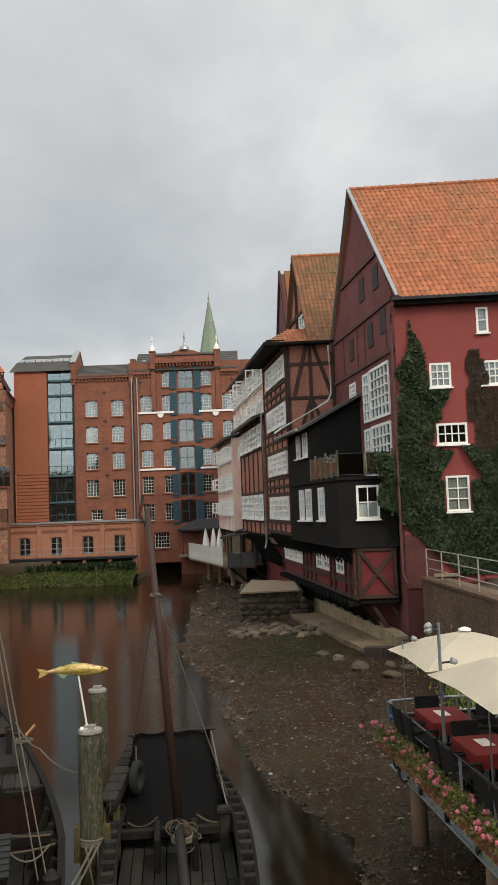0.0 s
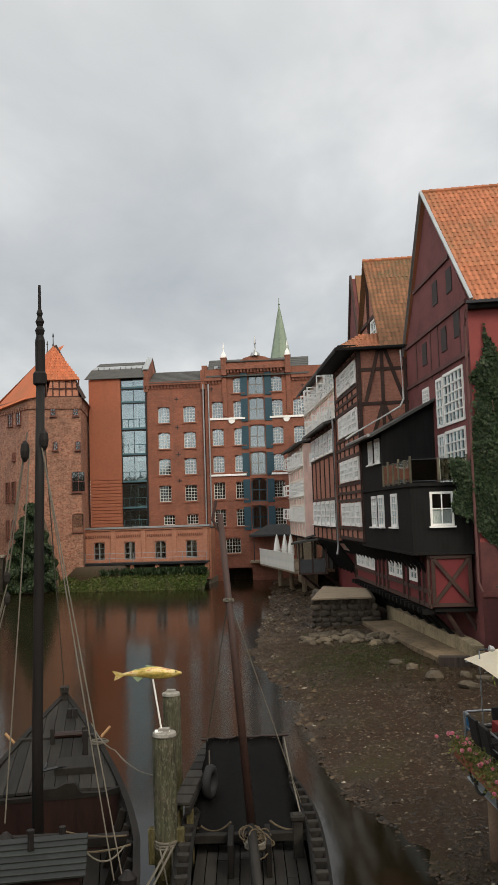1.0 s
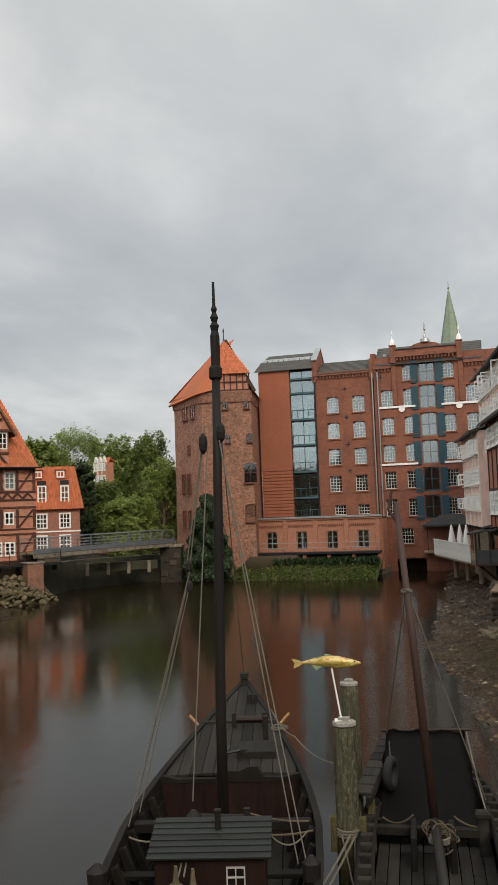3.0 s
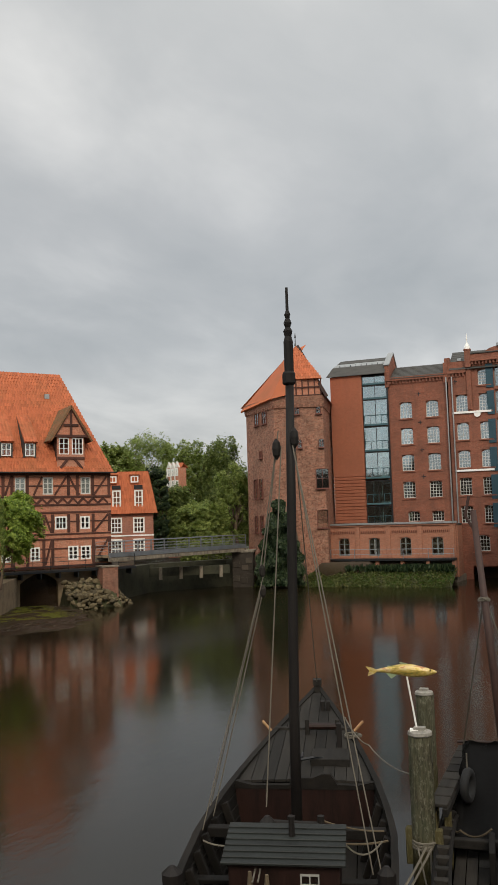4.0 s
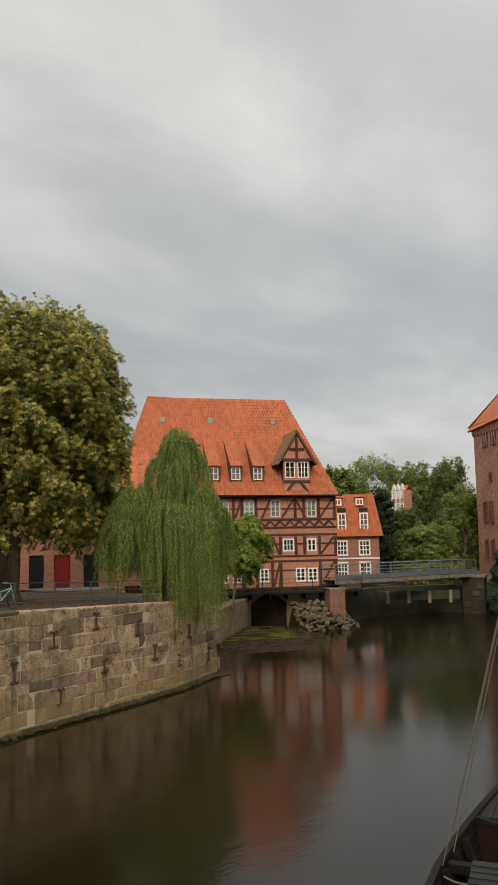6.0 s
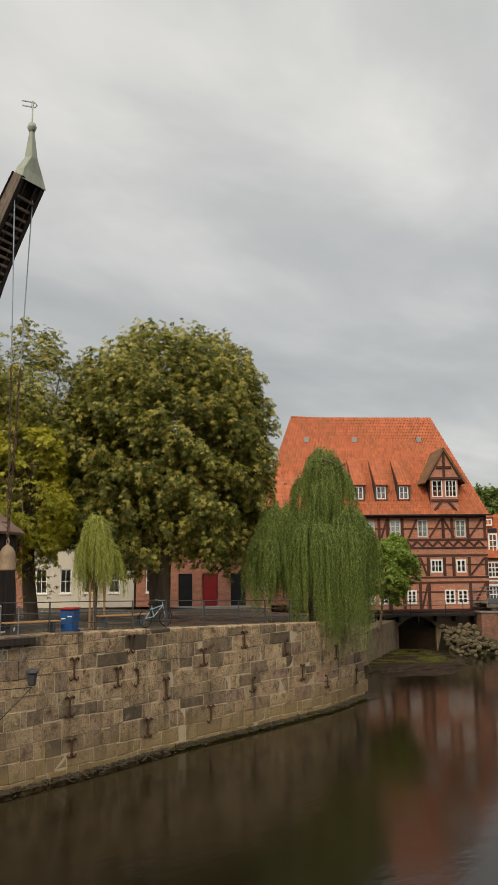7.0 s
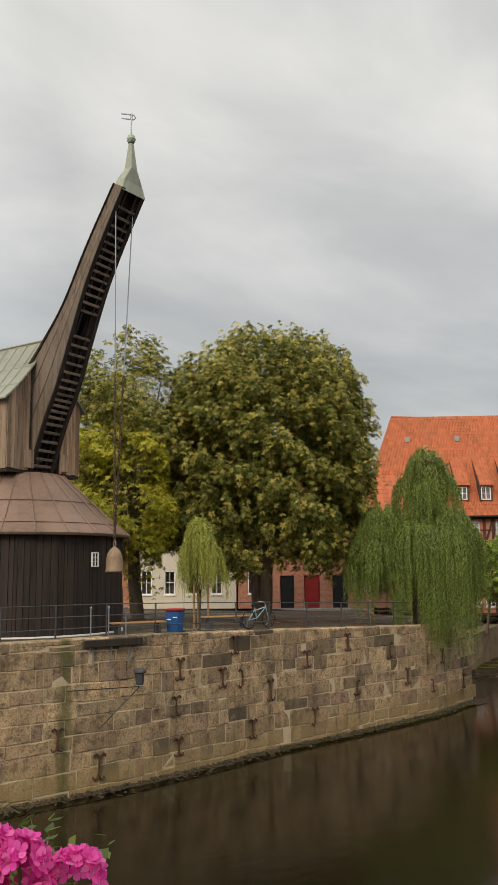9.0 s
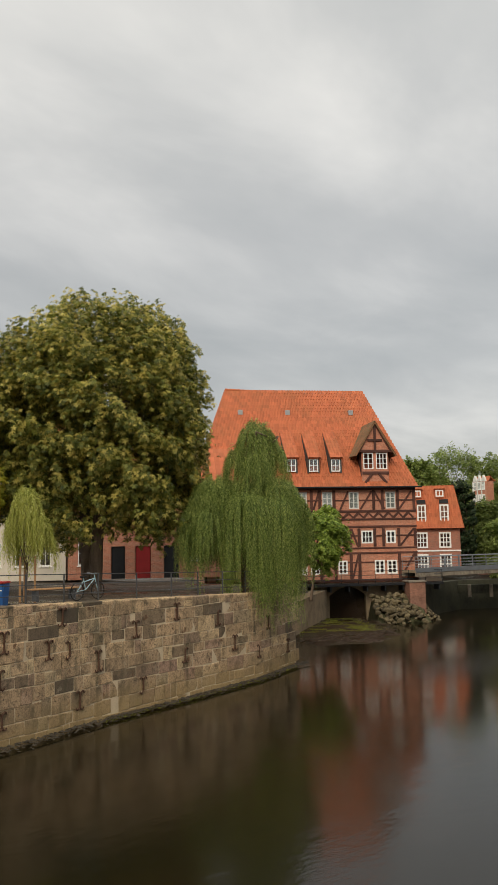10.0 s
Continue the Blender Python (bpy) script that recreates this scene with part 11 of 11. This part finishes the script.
rubbish_bin = thing("wheelie_bin", pose(-26.2, 16.05, 4.4, 0, 0, 35), "blue plastic wheelie bin with a red lid", "bin")
bm = bmesh.new()
bm_box(bm, -0.26, 0.26, -0.3, 0.3, 0.06, 0.9)
for v in bm.verts:
    if v.co.z < 0.5:
        v.co.x *= 0.8
        v.co.y *= 0.78
bmesh.ops.bevel(bm, geom=bm.edges[:], offset=0.03, segments=2, affect='EDGES')
part("body", bm, plain("blue_plastic", (0.02, 0.1, 0.3), 0.45, amount=0.12), rubbish_bin)
bm = bmesh.new()
bm_box(bm, -0.29, 0.29, -0.34, 0.33, 0.905, 0.97)
bmesh.ops.bevel(bm, geom=bm.edges[:], offset=0.025, segments=2, affect='EDGES')
part("lid", bm, plain("red_plastic", (0.42, 0.03, 0.03), 0.45, amount=0.12), rubbish_bin, "red plastic lid")
for s in (-0.22, 0.22):
    bm = bmesh.new()
    bm_rod(bm, (s - 0.03, 0.27, 0.1), (s + 0.03, 0.27, 0.1), 0.1, n=14)
    part("wheel", bm, M_TYRE, rubbish_bin)
for s in (-0.12, 0.12):
    box("label_bar", M_WHITE, rubbish_bin, s - 0.08, s + 0.08, -0.302, -0.292, 0.62 + s * 0.3, 0.66 + s * 0.3)


def bench(x, y, turn):
    t = thing("bench", pose(x, y, 4.5, 0, 0, turn), "backless bench of warm brown planks", "bench", "benches on the quay")
    for k in range(4):
        box("seat_plank", M_LEATHER, t, -1.0, 1.0, -0.24 + k * 0.125, -0.13 + k * 0.125, 0.42, 0.47)
    for sx in (-0.75, 0.75):
        box("leg", M_IRON, t, sx - 0.05, sx + 0.05, -0.22, 0.22, 0, 0.42)


bench(-26.3, 14.6, 84)
bench(-27.2, 19.0, 80)


def bicycle(x, y, turn):
    t = thing("bicycle", pose(x, y, 4.45, 0, 0, turn), "pale blue city bicycle leaning on the quay railing", "bicycle")
    blue = plain("pale_blue_paint", (0.3, 0.45, 0.5), 0.35, amount=0.1)
    for wx in (0.0, 1.05):
        bm = bmesh.new()
        n, m = 28, 6
        g = [[bm.verts.new((wx + (0.33 + 0.02 * math.cos(j * math.tau / m)) * math.cos(i * math.tau / n), 0.02 * math.sin(j * math.tau / m), 0.35 + (0.33 + 0.02 * math.cos(j * math.tau / m)) * math.sin(i * math.tau / n))) for j in range(m)] for i in range(n)]
        for i in range(n):
            for j in range(m):
                bm.faces.new((g[i][j], g[i][(j + 1) % m], g[(i + 1) % n][(j + 1) % m], g[(i + 1) % n][j]))
        w = part("wheel", bm, M_TYRE, t)
        bm = bmesh.new()
        for i in range(9):
            a = i * math.tau / 9
            bm_rod(bm, (wx, 0, 0.35), (wx + 0.32 * math.cos(a), 0, 0.35 + 0.32 * math.sin(a)), 0.004, n=4)
        part("spokes", bm, M_GALV, t)
    for a, b in (((0, 0, 0.35), (0.42, 0, 0.4)), ((0.42, 0, 0.4), (0.3, 0, 0.85)), ((0, 0, 0.35), (0.32, 0, 0.75)), ((0.42, 0, 0.4), (0.88, 0, 0.8)), ((0.35, 0, 0.7), (0.88, 0, 0.82)), ((0.86, 0, 0.95), (1.05, 0, 0.35))):
        bm = bmesh.new()
        bm_rod(bm, a, b, 0.018, n=6)
        part("frame_tube", bm, blue, t)
    box("saddle", M_TYRE, t, 0.18, 0.44, -0.07, 0.07, 0.86, 0.92)
    bm = bmesh.new()
    bm_tube(bm, [(0.75, -0.28, 1.02), (0.86, -0.1, 1.0), (0.86, 0.1, 1.0), (0.75, 0.28, 1.02)], 0.014, 6)
    part("handlebar", bm, M_GALV, t)


bicycle(-26.7, 19.7, 95)

# a lantern on an iron arm at the wall, with its stay
wall_lamp = thing("wall_lantern", pose(-24.45, 13.35, 3.35), "iron quay lantern on stays at the stone wall", "lamp")
bm = bmesh.new()
bm_lathe(bm, [(0.1, -0.25), (0.13, -0.2), (0.15, 0.1), (0.22, 0.14), (0.2, 0.2), (0.05, 0.26)], 8, at=(0.5, 0, 0.1))
part("head", bm, M_IRON, wall_lamp)
for a, b in (((0, -2.2, -0.2), (0.5, 0, -0.2)), ((0, -1.1, -1.4), (0.5, 0, -0.2)), ((0, 0.1, 0.15), (0.5, 0, 0.1))):
    bm = bmesh.new()
    bm_rod(bm, a, b, 0.016, n=6)
    part("stay", bm, M_DARKMETAL, wall_lamp)

# ---------------------------------------------------------------- the bridge parapet with geraniums, close by the camera
tagged(link_mesh("bridge_floor", (lambda b: (bm_box(b, -6.0, 6.0, -3.5, 0.5, 4.7, 5.05), to_mesh(b, "bridge_floor", M_CONCRETE))[-1])(bmesh.new())), "plain concrete bridge walkway", "bridge", kind="structure")
planter = thing("parapet_planter", pose(-2.05, 0.62, 5.05, 0, 0, 8), "brown planter of magenta geraniums on the bridge rail", "flower box")
box("box", M_TERRA, planter, -0.75, 0.35, -0.12, 0.12, 0.7, 0.9)
for sx in (-0.6, 0.2):
    bm = bmesh.new()
    bm_rod(bm, (sx, 0, 0), (sx, 0, 0.7), 0.025, n=8)
    part("post", bm, M_DARKMETAL, planter)
M_MAGENTA = leafy("magenta_petals", (0.55, 0.02, 0.28), (0.72, 0.05, 0.4), (0.85, 0.2, 0.55))
M_FRESHLEAF = leafy("geranium_leaves", (0.05, 0.09, 0.015), (0.1, 0.16, 0.03), (0.2, 0.26, 0.06))


def petal_mesh(seed):
    """One blossom: five rounded, cupped petals."""
    rng = random.Random(seed)
    bm = bmesh.new()
    for k in range(5):
        a = k * math.tau / 5 + rng.uniform(-0.15, 0.15)
        q = Matrix.Rotation(a, 3, 'Z') @ Matrix.Rotation(rng.uniform(-0.5, -0.1), 3, 'Y')
        pts = [(0.001, 0, 0), (0.008, -0.006, 0.001), (0.016, -0.008, 0.004), (0.021, -0.003, 0.003), (0.022, 0.003, 0.005), (0.016, 0.008, 0.004), (0.008, 0.006, 0.001)]
        bm.faces.new([bm.verts.new(q @ Vector(p)) for p in pts])
    return to_mesh(bm, "blossom", M_MAGENTA)


BLOSSOMS = [petal_mesh(i) for i in range(4)]


def geranium_head(cx, cy, cz, r, n, seed):
    rng = random.Random(seed)
    head = new("flower_head")
    head.parent = planter
    head.matrix_basis = planter.matrix_basis.inverted() @ Matrix.Translation((cx, cy, cz))
    bm = bmesh.new()
    bm_tube(bm, [(0, 0, 0), (0.01, 0.01, -0.12), (0.0, 0.0, -0.32)], 0.004, 5)
    part("stalk", bm, M_FRESHLEAF, head)
    for k in range(n):
        d = Vector((rng.gauss(0, 1), rng.gauss(0, 1), rng.gauss(0.5, 1))).normalized()
        m = d.to_track_quat('Z', 'Y').to_matrix().to_4x4()
        m.translation = d * r * rng.uniform(0.75, 1.05)
        link_mesh("blossom", rng.choice(BLOSSOMS), head, m @ Matrix.Rotation(rng.uniform(0, 6), 4, 'Z'))


for k, (cx, cy, cz, r) in enumerate(((-1.935, 0.475, 6.165, 0.05), (-1.885, 0.565, 6.13, 0.052), (-1.965, 0.43, 6.185, 0.045), (-1.97, 0.5, 6.12, 0.05), (-1.99, 0.42, 6.13, 0.05))):
    geranium_head(cx, cy, cz, r, 42, 200 + k)
rngF = np.random.default_rng(9)
n = 260
Pf = np.stack([rngF.uniform(-0.5, -0.06, n), rngF.normal(0, 0.1, n), 0.98 + np.abs(rngF.normal(0, 0.04, n))], 1)
Nf = rngF.normal(size=(n, 3)) * 0.5 + np.array([0, 0, 1])
Nf /= np.linalg.norm(Nf, axis=1)[:, None]
link_mesh("foliage", quad_cloud("foliage", Pf, Nf, rngF.uniform(0.012, 0.024, n), M_FRESHLEAF, rngF, aspect=0.9), planter)

# ---------------------------------------------------------------- the blocks of the quay wall, piece by piece


def block_mat():
    """Mixed quay stone: each block its own tone, from pale sandstone to near black, silted near the water."""
    m = Nodes("quay_block_stone")
    m.co = m.t.nodes.new("ShaderNodeNewGeometry").outputs["Position"]
    r = m.rnd()
    base = m.ramp(r, ((0.0, (0.09, 0.072, 0.052)), (0.04, (0.2, 0.145, 0.095)), (0.1, (0.42, 0.295, 0.18)), (0.42, (0.6, 0.41, 0.24)), (0.65, (0.68, 0.49, 0.285)), (0.8, (0.42, 0.26, 0.185)), (0.88, (0.32, 0.235, 0.155)), (1.0, (0.7, 0.53, 0.31))))
    big = m.noise(0.9, 5, 0.65)
    mid = m.noise(2.9, 6, 0.72)
    fine = m.noise(17, 5, 0.7)
    run = m.noise(1.0, 4, 0.6, (2.2, 2.2, 0.35))
    col = m.mix(m.ramp(big, ((0.46, 0.0), (0.68, 0.6))), base, (0.16, 0.115, 0.065))
    col = m.mix(m.ramp(mid, ((0.49, 0.0), (0.63, 0.7))), col, (0.075, 0.058, 0.039))
    col = m.mix(m.ramp(fine, ((0.36, 0.65), (0.54, 0.0))), col, (0.08, 0.062, 0.044))
    # broad weathered drifts, and dark pits scattered over the stone
    col = m.mix(m.ramp(m.noise(0.35, 4, 0.6), ((0.45, 0.0), (0.7, 0.35))), col, (0.15, 0.11, 0.07))
    col = m.mix(m.ramp(m.noise(6.5, 4, 0.75), ((0.6, 0.0), (0.68, 0.85))), col, (0.045, 0.035, 0.026))
    col = m.mix(m.ramp(run, ((0.54, 0.0), (0.68, 0.6))), col, (0.065, 0.06, 0.036))
    # rust round old irons, and pale lime bloom
    col = m.mix(m.ramp(m.noise(2.6, 3, 0.5), ((0.66, 0.0), (0.72, 0.7))), col, (0.1, 0.04, 0.018))
    col = m.mix(m.ramp(m.noise(1.7, 5, 0.7), ((0.6, 0.0), (0.75, 0.5))), col, (0.55, 0.46, 0.33))
    sep = m.t.nodes.new("ShaderNodeSeparateXYZ")
    m.link(m.co, sep.inputs[0])
    # ochre silt up to a wavering line above the water
    line = m.math('ADD', sep.outputs[2], m.math('MULTIPLY', big, 1.6))
    col = m.mix(m.ramp(m.math('MULTIPLY', line, 0.25), ((0.28, 0.75), (0.52, 0.0))), col, m.mix(mid, (0.22, 0.15, 0.065), (0.34, 0.245, 0.11)))
    # a damp green run below an old outlet
    off = m.math('ABSOLUTE', m.math('ADD', m.math('ADD', sep.outputs[1], -11.1), m.math('MULTIPLY', m.math('ADD', run, -0.5), 0.7)))
    col = m.mix(m.ramp(off, ((0.06, 0.8), (0.3, 0.0))), col, m.mix(fine, (0.05, 0.06, 0.02), (0.13, 0.125, 0.045)))
    m.bump(m.math('ADD', m.math('MULTIPLY', fine, 0.7), m.math('MULTIPLY', mid, 0.9)), 0.8, 0.04)
    return m.done(col, 0.88, 0, 0.25)


M_BLOCK = block_mat()
M_RUST = plain("rusty_iron", (0.075, 0.036, 0.02), 0.85, amount=0.4)


def quay_point(s, pts, lens):
    for (p, q), L in zip(zip(pts, pts[1:]), lens):
        if s <= L:
            return p.lerp(q, s / L), (q - p).normalized()
        s -= L
    return pts[-1].copy(), (pts[-1] - pts[-2]).normalized()


def build_blocks():
    rng = random.Random(17)
    pts = [Vector((x, y, 0)) for x, y in [(-24.47, 6.0)] + QUAY[1:]]
    lens = [(b - a).length for a, b in zip(pts, pts[1:])]
    total = sum(lens)
    heights = (0.45, 0.5, 0.55, 0.5, 0.45, 0.5, 0.55, 0.5, 0.45, 0.35)

    def bed(c, s):
        """Height of the bed joint under course c: it wavers along the wall."""
        return -0.15 + sum(heights[:c]) + 0.045 * math.sin(s * 0.55 + c * 2.1) + 0.03 * math.sin(s * 1.7 + c * 4.3) * (c > 0)
    for c in range(10):
        s = rng.uniform(-0.4, 0.0)
        while s < total - 0.2:
            w = rng.choice((0.28, 0.4, 0.5, 0.62, 0.75, 0.9, 1.05, 1.3)) * rng.uniform(0.88, 1.12)
            p, d = quay_point(max(0, min(total, s + w / 2)), pts, lens)
            top = quay_top(p.y)
            z = bed(c, s + w / 2)
            h = min(bed(c + 1, s + w / 2), top - 0.02) - z
            if h > 0.12:
                g = rng.uniform(0.008, 0.02)
                bm = bmesh.new()
                bm_box(bm, -w / 2 + g, w / 2 - g, -0.06, 0.06, g, h - g)
                for v in bm.verts:
                    v.co += Vector((rng.uniform(-1, 1) * 0.012, rng.uniform(-1, 1) * 0.015, rng.uniform(-1, 1) * 0.012))
                bmesh.ops.bevel(bm, geom=[e for e in bm.edges if (e.verts[0].co.y + e.verts[1].co.y) < 0.02], offset=0.014, segments=1, affect='EDGES')
                # the local -y side looks out over the water
                rot = Matrix.Rotation(math.atan2(d.y, d.x), 4, 'Z')
                out = Vector((d.y, -d.x, 0))
                link_mesh("stone_block", to_mesh(bm, "stone_block", M_BLOCK), wall_quay, Matrix.Translation(p + out * (-0.012 + rng.uniform(0, 0.025)) + Vector((0, 0, z))) @ rot)
            s += w
    meshes = {}
    # iron wall anchors: a shaft whose ends part into two curled arms
    for s, z in ((12.1, 4.05), (9.46, 3.44), (11.45, 2.97), (9.3, 2.26), (12.48, 2.87), (9.41, 0.95), (4.88, 1.78), (6.28, 0.83), (16.12, 3.24), (18.61, 3.73), (21.51, 3.21), (14.02, 2.28), (19.13, 1.87), (22.81, 1.99), (24.88, 1.37), (28.42, 1.2), (16.52, 1.04), (26.01, 2.6), (13.03, 1.03)):
        p, d = quay_point(s, pts, lens)
        out = Vector((d.y, -d.x, 0))
        rot = Matrix((d, -out, Vector((0, 0, 1)))).transposed().to_4x4()
        rot.translation = p + out * 0.1 + Vector((0, 0, z))
        bm = bmesh.new()
        q = rng.uniform(0.8, 1.1)
        bm_rod(bm, (0, 0, 0.3 * q), (0, 0, -0.3 * q), 0.034, n=6)
        for e in (-1, 1):
            for f in (-1, 1):
                if rng.random() < 0.12:
                    continue
                bm_tube(bm, [(0, 0, e * 0.2 * q), (f * 0.05, 0, e * 0.31 * q), (f * 0.12, 0, e * 0.36 * q), (f * 0.18, 0, e * 0.33 * q), (f * 0.19, 0, e * 0.26 * q)], 0.034, 6, 0.024)
        part("iron_anchor", bm, M_RUST, wall_quay, "rusty iron wall anchor", m=rot @ Matrix.Rotation(rng.uniform(-0.06, 0.06), 4, 'Y'))
    # capstones
    s = 0.0
    while s < total - 0.9:
        p, d = quay_point(s + 0.55, pts, lens)
        top = quay_top(p.y)
        rot = Matrix.Rotation(math.atan2(d.y, d.x), 4, 'Z')
        rot.translation = p + Vector((-d.y, d.x, 0)) * 0.27 + Vector((0, 0, top))
        if "cap" not in meshes:
            bm = bmesh.new()
            bm_box(bm, -0.535, 0.535, -0.33, 0.4, -0.12, 0.03)
            bmesh.ops.bevel(bm, geom=bm.edges[:], offset=0.025, segments=1, affect='EDGES')
            meshes["cap"] = to_mesh(bm, "capstone", M_BLOCK)
        link_mesh("capstone", meshes["cap"], wall_quay, rot)
        s += 1.1


build_blocks()
